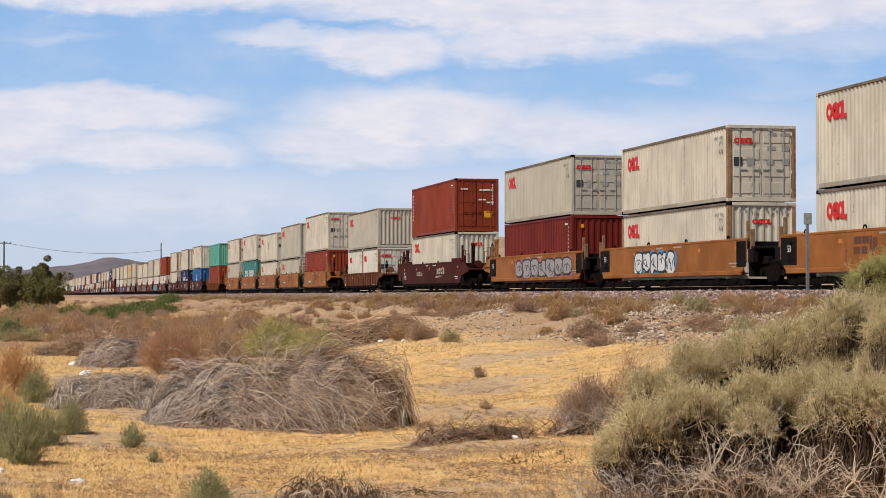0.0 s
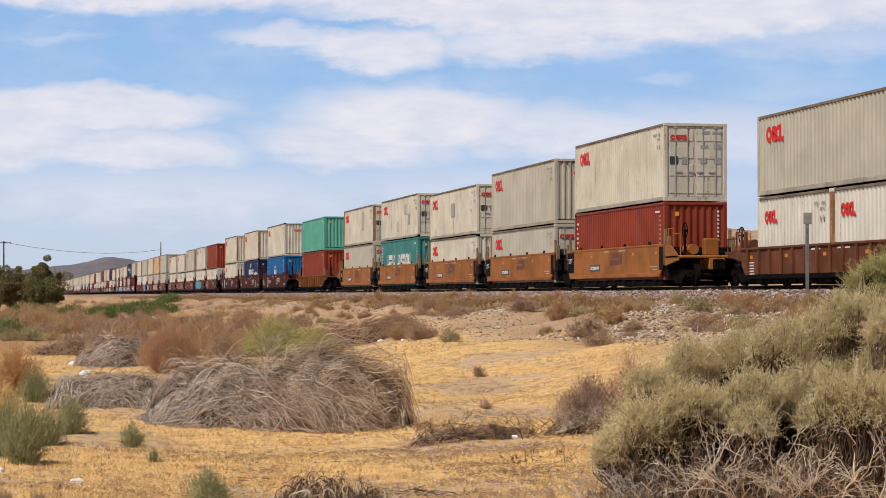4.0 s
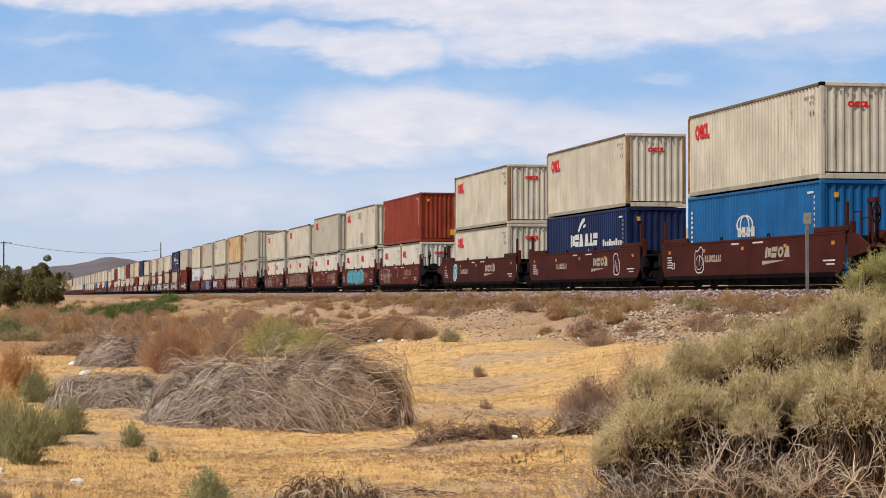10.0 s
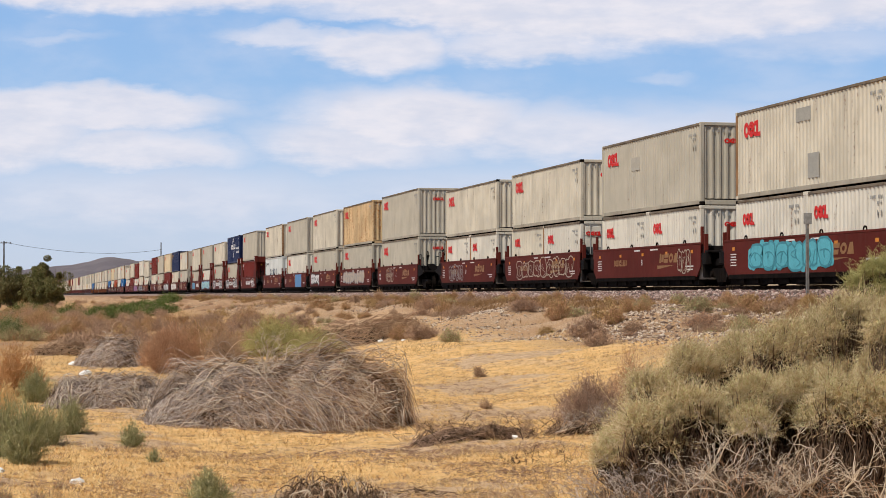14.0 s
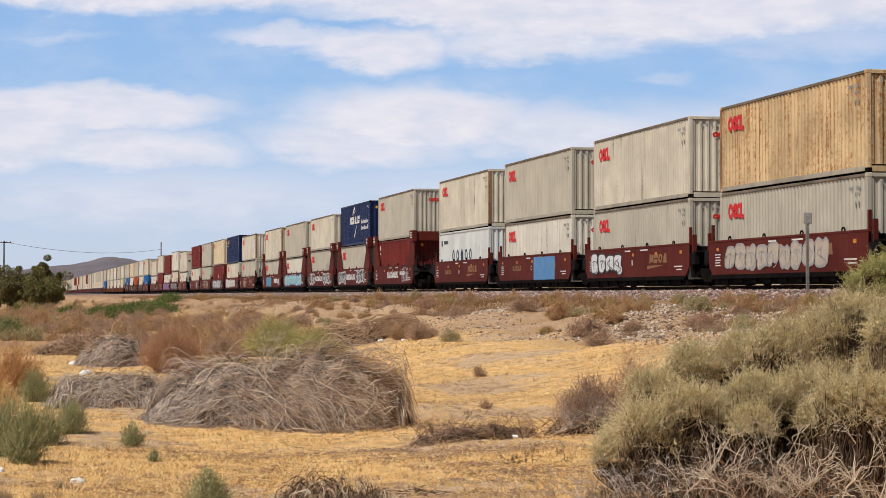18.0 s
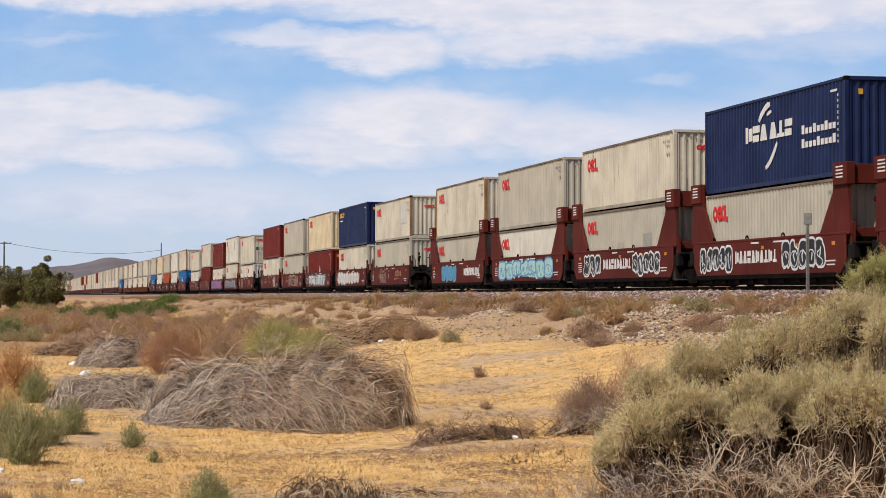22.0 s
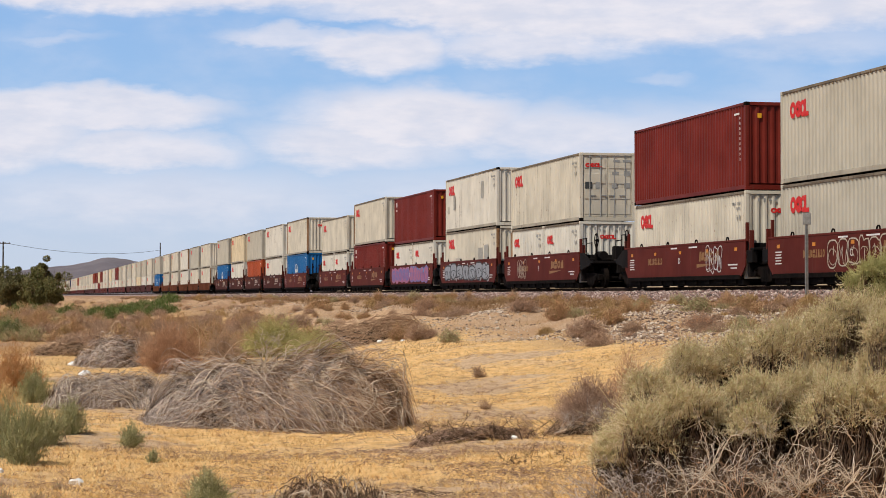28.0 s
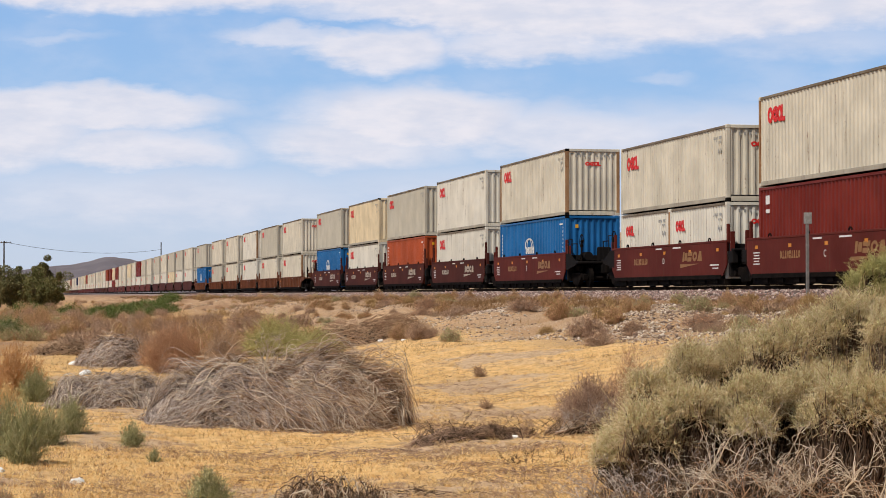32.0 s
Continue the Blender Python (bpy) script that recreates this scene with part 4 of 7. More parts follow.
    if col in ("red", "darkred", "orange", "green", "blue", "navy", "teal") and full:
        part("marking", shared(("code",) + k, WHITE, lambda: bars([(-ly + 0.55, h - 0.5 - 0.17 * i, 0.06, 0.09) for i in range(9)] + [(-ly + 0.85, h - 0.35, 0.5, 0.07)], x)), ob, "small white number bars")
        if end == "corr":
            part("sticker", shared(("sticker",) + k, YELLOW, lambda: bars([(0.75, 0.55, 0.34, 0.34), (-0.72, h - 0.45, 0.14, 0.16)], 0).bend(lambda p: (p[1], -ly + 0.022 + p[0], p[2]))), ob, "yellow warning stickers")
        else:
            part("sticker", shared(("sticker_door",) + k, YELLOW, lambda: bars([(0.62, h * 0.33, 0.4, 0.36)], 0).bend(lambda p: (p[1], -ly + 0.012 + p[0], p[2]))), ob, "yellow warning sticker")
            part("marking", shared(("door_bars",) + k, WHITE, lambda: bars([(0.5, h - 0.62, 0.7, 0.1), (0.3, h - 1.15, 0.4, 0.08), (0.75, h - 1.3, 0.4, 0.08), (-0.7, h - 0.58, 0.4, 0.06)], 0).bend(lambda p: (p[1], -ly + 0.012 + p[0], p[2]))), ob)


def _pair(g):
    return g.v, g.f


# ---- well cars ----


def bogie(parent, y, full=True):
    """A two-axle truck: frames, bolster, and wheels that stand on the rails."""
    fr = part("bogie", shared(("bogie",), GRIME, bogie_frame), parent, at=(0, y, 0))
    if full:
        for dy in (-0.89, 0.89):
            for sx in (-1, 1):
                part("wheel", shared(("wheel", sx), GRIME, lambda: wheel_geo(sx)), fr, at=(0, dy, 0.42))
    return fr


def bogie_frame():
    g = Geo()
    for sx in (-1, 1):
        x0, x1 = sorted((sx * 0.93, sx * 1.10))
        g.prism([(-1.2, 0.34), (-1.2, 0.54), (-0.7, 0.62), (0.7, 0.62), (1.2, 0.54), (1.2, 0.34), (0.62, 0.34), (0.42, 0.14), (-0.42, 0.14), (-0.62, 0.34)], x0, x1)
        for dy in (-0.2, 0.0, 0.2):
            g.tube((sx * 1.03, dy, 0.16), (sx * 1.03, dy, 0.5), 0.075, 8)
        for dy in (-0.89, 0.89):
            g.tube((sx * 0.9, dy, 0.42), (sx * 1.17, dy, 0.42), 0.10, 10)
    g.box(-1.0, 1.0, -0.2, 0.2, 0.42, 0.66, 0.02)
    for dy in (-0.89, 0.89):
        g.tube((-0.8, dy, 0.42), (0.8, dy, 0.42), 0.075, 8)
    return g


def wheel_geo(sx):
    x0, x1 = sx * 0.69, sx * 0.83
    g = Geo().tube((x0, 0, 0), (x1, 0, 0), 0.42, 20).tube((sx * 0.685, 0, 0), (sx * 0.715, 0, 0), 0.445, 20)
    return g.tube((x1, 0, 0), (x1 + sx * 0.03, 0, 0), 0.14, 10)


def sheet(y0, y1, z0, z1, cut0, cut1, x, t):
    """A side sheet with its ends cut at a slant."""
    return Geo().prism([(y0, z1), (y0, z0 + cut0), (y0 + cut0 * 1.2, z0), (y1 - cut1 * 1.2, z0), (y1, z0 + cut1), (y1, z1)], *sorted((x, x + t)))


def well_car(style, col, span, seed, full=True, rear_coupled=False, front_coupled=False, bulk=False, where=""):
    """One unit of a stack car; the well's middle at the origin at rail height, its forward end toward -y.
    span: distance from this well's middle to the next one behind."""
    rng = random.Random(seed)
    mat = WELL[col]
    ob = new("well_car")
    words = {"orange": "orange", "brown": "dark brown", "maroon": "maroon", "rust": "rusty brown ribbed", "amber": "weathered orange ribbed", "black": "black"}[col]
    tagged(ob, "%s steel double-stack well car%s" % (words, where), "railway car", "well cars of the train")
    half = {"short": 6.55, "wide": 8.35, "ribbed": 6.9}[style]
    y0, y1 = -half + 0.12, half + 0.30
    z0, z1 = {"orange": (0.46, 1.50)}.get(col, (0.32, 1.46))
    if style == "ribbed":
        z0, z1 = 0.30, 1.15
    k = (style, col, bulk)
    X = HALF + 0.14
    for sx in (-1, 1):
        part("side_sheet", shared(("side_sheet", sx) + k, mat, lambda: sheet(y0, y1, z0, z1, 0.35, 0.35, sx * (X - 0.03), sx * 0.03)), ob)
        part("top_chord", shared(("top_chord", sx) + k, mat, lambda: Geo().box(*sorted((sx * (X - 0.09), sx * (X + (0.05 if style == "ribbed" else 0.012)))), y0, y1, z1 - 0.01, z1 + 0.07, 0.015)), ob)
        part("bottom_chord", shared(("bottom_chord", sx) + k, GRIME if col != "orange" else mat, lambda: Geo().box(*sorted((sx * (X - 0.12), sx * (X + 0.035))), y0 + 0.5, y1 - 0.5, z0 - 0.10, z0 + 0.05, 0.015)), ob)
    if style == "ribbed":
        rib = shared(("rib",) + k, mat, lambda: Geo().box(-X - 0.09, -X - 0.002, -0.05, 0.05, z0 + 0.04, z1 - 0.012, 0.012))
        for i in range(14):
            part("rib", rib, ob, at=(0, y0 + 0.7 + i * (y1 - y0 - 1.4) / 13, 0))
    if full:
        part("well_floor", shared(("well_floor",) + k, GRIME, lambda: floor_geo(y0, y1, half)), ob)
    # raised ends over the trucks
    for s in (-1, 1):
        e = (y0 if s < 0 else y1)
        part("end_platform", shared(("end_platform", s) + k, WELL["black"], lambda: end_geo(s, e, z0, z1)), ob)
        if full:
            for sx in (-1, 1):
                part("guide_post", shared(("guide_post", s, sx) + k, POST if col in ("orange", "amber") else mat, lambda: Geo().box(*sorted((sx * (X - 0.06), sx * (X - 0.16))), e - s * 0.12 - 0.05, e - s * 0.12 + 0.05, z1 - 0.3, z1 + (0.92 if col == "brown" else 0.62), 0.012).box(*sorted((sx * (X - 0.05), sx * (X - 0.2))), e + s * 0.25 - 0.04, e + s * 0.25 + 0.04, z1 - 0.4, z1 + 0.35, 0.012)), ob)
    if full and style != "ribbed":
        loop = shared(("guide_loop",), GRIME, lambda: loop_geo())
        for i in range(4):
            part("guide_loop", loop, ob, at=(-X + 0.03, -half + 1.9 + i * (2 * half - 3.6) / 3, z1 + 0.07))
    if style == "wide" and col == "brown":
        for s in (-1, 1):
            for sx in (-1, 1):
                part("raised_end", shared(("raised_end", s, sx) + k, mat, lambda: Geo().box(*sorted((sx * (X + 0.006), sx * (X - 0.10))), *sorted((s * (half + 0.1), s * (half - 2.5))), z1 + 0.068, z1 + 0.24, 0.02)), ob)
    if bulk:
        for s in (-1, 1):
            e = (y0 if s < 0 else y1)
            for sx in (-1, 1):
                part("bulkhead", shared(("bulkhead", s, sx) + k, mat, lambda: Geo().prism([(e - s * 2.0, z1), (e - s * 0.95, z1 + 1.25), (e - s * 0.85, z1 + 2.05), (e + s * 0.15, z1 + 2.05), (e + s * 0.15, z1 + 1.35), (e + s * 0.3, z1)], *sorted((sx * (X - 0.09), sx * (X - 0.01))))
                     .box(*sorted((sx * (X - 0.22), sx * (X + 0.06))), *sorted((e - s * 0.8, e + s * 0.2)), z1 + 1.42, z1 + 2.08, 0.02)), ob, "tall tapered bulkhead")
            for q0, q1 in ((1.45, 2.02), (-0.3, 0.2)):
                part("bulkhead_beam", shared(("bulkhead_beam", s, q0) + k, mat, lambda: Geo().box(-X + 0.2, X - 0.2, *sorted((e - s * 0.2, e + s * 0.1)), z1 + q0, z1 + q1, 0.02)), ob)
            if full:
                part("stencil", bars([(e - s * 0.3, z1 + 1.95 - 0.1 * i, 0.5, 0.045) for i in range(4)], -X - 0.068).mesh("stencil", WHITE), ob)
    # trucks: one under the gap behind; another at a coupled forward end
    bogie(ob, span / 2 if not rear_coupled else half + 0.75, full)
    if front_coupled:
        bogie(ob, -half - 0.75, full)
    for s, on in ((1, rear_coupled), (-1, front_coupled)):
        if on:
            e = s * half
            part("end_deck", shared(("end_deck", s) + k, WELL["black"] if col == "maroon" else mat, lambda: deck_geo(s, e, z1)), ob)
            part("coupler", shared(("coupler", s) + k, GRIME, lambda: Geo().box(-0.12, 0.12, *sorted((e + s * 0.8, e + s * 2.0)), 0.66, 0.92, 0.03).box(-0.2, 0.2, *sorted((e + s * 1.95, e + s * 2.15)), 0.6, 0.98, 0.04)), ob)
            if full:
                part("handrail", shared(("handrail", s) + k, WELL["black"] if col == "maroon" else mat, lambda: rail_geo(s, e, z1)), ob)
                if style == "wide":
                    part("brake_stand", shared(("brake_stand", s) + k, mat, lambda: Geo().box(-0.95, -0.85, *sorted((e + s * 0.55, e + s * 0.63)), 1.1, z1 + 0.98, 0.01).box(-0.95, -0.85, *sorted((e + s * 0.97, e + s * 1.05)), 1.1, z1 + 0.98, 0.01).box(-0.97, -0.83, *sorted((e + s * 0.52, e + s * 1.08)), z1 + 0.86, z1 + 1.0, 0.01)), ob, "dark upright brake stand")
                part("brake_wheel", shared(("brake_wheel", s) + k, GRIME, lambda: brake_geo(s, e, z1)), ob, "dark round brake wheel")
    if full:
        car_marks(ob, style, col, bulk, y0, y1, z0, z1, X)
    return ob


def floor_geo(y0, y1, half):
    g = Geo()
    for i in range(5):
        y = -half + 1.1 + i * (2 * half - 2.2) / 4
        g.box(-1.28, 1.28, y - 0.35, y + 0.35, FLOOR - 0.10, FLOOR - 0.003, 0.01)
    g.box(-1.28, -1.05, y0 + 0.4, y1 - 0.4, FLOOR - 0.205, FLOOR - 0.02).box(1.05, 1.28, y0 + 0.4, y1 - 0.4, FLOOR - 0.205, FLOOR - 0.02)
    for i in range(9):
        y = -half + 1.3 + i * (2 * half - 2.6) / 8
        g.box(-1.34, -1.28, y - 0.22, y + 0.22, FLOOR - 0.16, FLOOR + 0.02, 0.01)
    return g


def end_geo(s, e, z0, z1):
    g = Geo().box(-1.26, 1.26, *sorted((e - s * 0.05, e + s * 0.10)), 0.30, z1 - 0.05, 0.02)
    g.box(-0.55, 0.55, *sorted((e + s * 0.10, e + s * 1.0)), 0.66, 1.02, 0.03)
    g.box(-1.30, 1.30, *sorted((e + s * 0.10, e + s * 0.62)), z1 - 0.30, z1 - 0.22, 0.015)
    for sx in (-1, 1):
        g.box(*sorted((sx * 1.14, sx * 1.34)), *sorted((e + s * 0.10, e + s * 0.55)), 0.75, z1 - 0.30, 0.02)
        g.box(*sorted((sx * 0.75, sx * 0.95)), *sorted((e + s * 0.10, e + s * 0.8)), 0.7, 0.95, 0.02)
    return g


def deck_geo(s, e, z1):
    g = Geo().box(-1.36, 1.36, *sorted((e + s * 0.1, e + s * 1.9)), 1.02, 1.12, 0.02)
    g.prism([(e, z1), (e, 0.75), (e + s * 1.6, 0.95), (e + s * 1.6, 1.05), (e + s * 0.6, z1)], -1.36, -1.30).prism([(e, z1), (e, 0.75), (e + s * 1.6, 0.95), (e + s * 1.6, 1.05), (e + s * 0.6, z1)], 1.30, 1.36)
    g.box(-0.3, 0.3, *sorted((e + s * 0.2, e + s * 1.9)), 0.6, 1.02, 0.03)
    g.tube((-0.75, e + s * 0.7, 1.34), (-0.75, e + s * 1.5, 1.34), 0.19, 12)
    return g.box(-0.2, 0.35, *sorted((e + s * 0.8, e + s * 1.1)), 1.12, 1.75, 0.04)


def rail_geo(s, e, z1):
    g = Geo()
    for sx in (-1, 1):
        for d in (0.35, 0.9, 1.7):
            g.tube((sx * 1.32, e + s * d, 1.1), (sx * 1.32, e + s * d, z1 + 0.62 - 0.2 * (d > 1)), 0.022, 6)
        g.tube((sx * 1.32, e + s * 0.35, z1 + 0.6), (sx * 1.32, e + s * 0.9, z1 + 0.6), 0.02, 6)
        g.tube((sx * 1.32, e + s * 0.9, z1 + 0.4), (sx * 1.32, e + s * 1.7, z1 + 0.4), 0.02, 6)
    return g


def loop_geo():
    """A small steel arch that guides a box into the well."""
    arc = [i * math.pi / 7 for i in range(8)]
    return Geo().prism([(math.cos(a) * 0.13, math.sin(a) * 0.12) for a in arc] + [(math.cos(a) * 0.09, math.sin(a) * 0.08) for a in arc[::-1]], -0.018, 0.018)


def brake_geo(s, e, z1):
    g = Geo()
    y, z, r = e + s * 1.25, z1 + 0.52, 0.28
    pts = [(-1.0, y + math.cos(a) * r, z + math.sin(a) * r) for a in [i * 2 * math.pi / 16 for i in range(16)]]
    for i in range(16):
        g.tube(pts[i], pts[(i + 1) % 16], 0.02, 5)
    for i in range(0, 16, 4):
        g.tube((-1.0, y, z), pts[i], 0.016, 5)
    return g.tube((-1.0, y, 1.1), (-1.0, y, z), 0.04, 6).tube((-1.02, y, z), (-0.9, y, z), 0.06, 8)


def car_marks(ob, style, col, bulk, y0, y1, z0, z1, X):
    """Reflectors, stencils and the builder's plain marks on the near side."""
    x = -X - 0.004
    n = 5
    plate = shared(("reflector_plate",), ORANGE, lambda: bars([(0, 0, 0.24, 0.11)], 0))
    for i in range(n):
        part("reflector", plate, ob, at=(x, y0 + 0.9 + i * (y1 - y0 - 1.8) / (n - 1), z1 - 0.24))
    part("stencil", shared(("stencils", style, col), TAN if col == "orange" else WHITE, lambda: bars([(y1 - 0.9, z1 - 0.42 - 0.09 * i, 0.55 - 0.08 * (i % 2), 0.035) for i in range(5)] + [(0.9, z1 - 0.08, 0.7, 0.05), (-1.2, z1 - 0.08, 0.9, 0.05), (y0 + 1.2, z1 - 0.75, 0.9, 0.045), (y0 + 1.1, z1 - 0.86, 0.6, 0.04)], x)), ob, "small stencilled marks")
    if style == "ribbed" or bulk:
        return
    if col in ("maroon", "brown"):
        part("logo", shared(("slant_logo", style, col), GOLD if col == "maroon" else TAN, lambda: letters(random.Random(4), -1.7, z0 + 0.55, 4, 0.48, 0.34, x, 0.12).bend(lambda p: (p[0], p[1] - (p[2] - z0) * 0.25, p[2])).prism([(-1.6, z0 + 0.46), (-3.6, z0 + 0.46), (-1.6, z0 + 0.33)], x, x + 0.004)), ob, "faded slanted plain logo")
        part("stencil", shared(("number", style, col), GOLD if col == "maroon" else TAN, lambda: letters(random.Random(3), 3.9, z0 + 0.5, 9, 0.15, 0.24, x)), ob)
    if col == "orange":
        part("logo", shared(("dark_logo", style, col), RUSTY, lambda: letters(random.Random(13), 0.4 if style == "short" else 3.0, z0 + 0.4, 3, 0.5, 0.5, x, 0.1)), ob, "worn dark plain logo")


TEXTS = {}


def written(word, size, mat, parent, y, z, x):
    """A short readable stencil, on a wall that faces -x."""
    k = (word, size, mat.name)
    if k not in TEXTS:
        cu = bpy.data.curves.new("stencil", "FONT")
        cu.body, cu.size, cu.extrude, cu.align_x = word, size, 0.002, "CENTER"
        tmp = bpy.data.objects.new("stencil", cu)
        me = bpy.data.meshes.new_from_object(tmp)
        bpy.data.objects.remove(tmp)
        me.materials.append(mat)
        TEXTS[k] = me
    ob = part("stencil", TEXTS[k], parent, "stencilled %s" % word)
    ob.matrix_basis = pose(x, y, z, 90, 0, -90)
    return ob


# Each well: place of its stack's rear end, car, its joins, upper box, lower box (colour, end, mark, height).
# Lower boxes in two halves are written as a pair of colours.
P = "plum"
ROWS = [
    (57.3, "wide", "orange", "", ("beige", "corr", P, TALL), ("beige", "corr", P, STD)),
    (77.2, "wide", "orange", "", ("beige", "door", P, STD), ("beige", "corr", P, STD)),
    (96.8, "wide", "orange", "r", ("grey", "door", P, STD), ("darkred", "corr", "", TALL)),
    (120.4, "wide", "brown", "rf", ("red", "door", "column", TALL), ("beige", "corr", P, TALL)),
    (144.3, "ribbed", "rust", "rf", ("grey", "corr", P, STD), ("white", "door", P, STD, "white")),
    (166.1, "short", "orange", "f", ("beige", "door", P, TALL), ("red", "corr", "column", TALL)),
    (181.6, "short", "orange", "", ("grey", "corr", P, TALL), ("grey", "door", P, STD)),
    (197.1, "short", "orange", "", ("beige", "door", P, STD), ("beige", "corr", P, STD)),
    (212.85, "short", "orange", "", ("beige", "door", P, STD), ("teal", "corr", "big_white", TALL)),
    (228.2, "short", "orange", "r", ("beige", "door", P, STD), ("grey", "door", P, TALL)),
    (250.0, "ribbed", "amber", "rf", ("green", "corr", "column", STD), ("red", "corr", "column", TALL)),
    (273.6, "wide", "brown", "f", ("beige", "corr", P, TALL), ("blue", "corr", "globe", TALL)),
    (293.2, "wide", "brown", "", ("beige", "corr", P, TALL), ("navy", "corr", "swoosh", TALL)),
    (312.75, "wide", "brown", "r", ("beige", "corr", P, TALL), ("beige", "corr", P, TALL)),
    (334.5, "short", "maroon", "f", ("red", "corr", "column", TALL), ("white", "corr", P, STD, "white")),
    (349.8, "short", "maroon", "", ("beige", "corr", P, TALL), ("white", "corr", P, STD, "white")),
    (365.5, "short", "maroon", "", ("grey", "corr", P, TALL), ("white", "corr", P, STD, "white")),
    (380.9, "short", "maroon", "", ("beige", "corr", P, STD), ("white", "door", P, STD, "beige")),
    (396.2, "short", "maroon", "r", ("beige", "corr", P, STD), ("white", "corr", P, STD, "white")),
    (416.2, "short", "maroon", "f", ("grey", "corr", P, TALL), ("grey", "corr", P, TALL)),
    (432.0, "short", "maroon", "", ("yellow", "corr", P, TALL), ("grey", "corr", P, TALL)),
    (447.4, "short", "maroon", "", ("beige", "corr", P, TALL), ("grey", "corr", P, TALL)),
    (463.0, "short", "maroon", "", ("grey", "corr", P, TALL), ("white", "corr", P, TALL)),
    (478.6, "short", "maroon", "r", ("beige", "corr", P, TALL), ("pale", "corr", "letters4", TALL)),
    (498.2, "short", "maroon", "fb", ("grey", "corr", P, TALL), ("darkred", "corr", "flag", TALL)),
    (513.8, "short", "maroon", "b", ("navy", "corr", "swoosh", TALL), ("grey", "corr", P, TALL)),
    (529.4, "short", "maroon", "b", ("beige", "corr", P, STD), ("grey", "corr", P, TALL)),
    (544.6, "short", "maroon", "b", ("grey", "corr", P, TALL), ("white", "corr", P, STD)),
    (559.8, "short", "maroon", "rb", ("beige", "corr", P, TALL), ("grey", "corr", P, STD)),
    (579.75, "short", "maroon", "f", ("beige", "corr", P, STD), ("grey", "corr", P, TALL)),
    (595.05, "short", "maroon", "", ("navy", "corr", "gold", TALL), ("beige", "corr", P, TALL)),
    (610.9, "short", "maroon", "", ("cream", "corr", P, TALL), ("darkred", "corr", "sail", TALL)),
    (626.2, "short", "maroon", "", ("grey", "corr", P, TALL), ("grey", "corr", P, TALL)),
    (641.5, "short", "maroon", "r", ("darkred", "corr", "", TALL), ("beige", "corr", P, TALL)),
    (661.4, "short", "maroon", "f", ("beige", "door", P, TALL), ("white", "corr", P, STD, "white")),
    (676.5, "short", "maroon", "", ("white", "corr", P, TALL), ("beige", "corr", P, TALL)),
    (692.0, "short", "maroon", "", ("darkred", "corr", "flag", TALL), ("white", "corr", P, STD, "white")),
    (707.4, "short", "maroon", "", ("beige", "corr", P, TALL), ("darkred", "corr", "flag", TALL)),
    (722.6, "short", "maroon", "r", ("beige", "corr", P, STD), ("white", "corr", P, STD, "white")),
    (743.0, "short", "maroon", "f", ("beige", "corr", P, TALL), ("blue", "corr", "globe", TALL)),
    (758.4, "short", "brown", "", ("white", "corr", P, TALL), ("white", "corr", P, TALL)),
    (774.0, "short", "brown", "", ("grey", "corr", P, TALL), ("orange", "corr", "column", TALL)),
    (789.4, "short", "brown", "", ("cream", "corr", P, TALL), ("white", "corr", P, TALL)),
    (805.0, "short", "brown", "r", ("grey", "corr", P, TALL), ("blue", "corr", "globe", TALL)),
    (826.0, "ribbed", "rust", "f", ("beige", "corr", P, TALL), ("beige", "corr", P, TALL)),
    (841.9, "ribbed", "rust", "", ("grey", "corr", P, TALL), ("beige", "corr", P, TALL)),
    (858.0, "ribbed", "rust", "", ("white", "corr", P, TALL), ("white", "corr", P, TALL)),
    (875.5, "ribbed", "rust", "", ("beige", "corr", P, TALL), ("beige", "corr", P, TALL)),
    (892.2, "ribbed", "rust", "r", ("beige", "corr", P, TALL), ("grey", "corr", P, TALL)),
    (912.3, "ribbed", "rust", "rf", ("grey", "corr", P, TALL), ("blue", "corr", "globe", TALL)),
]
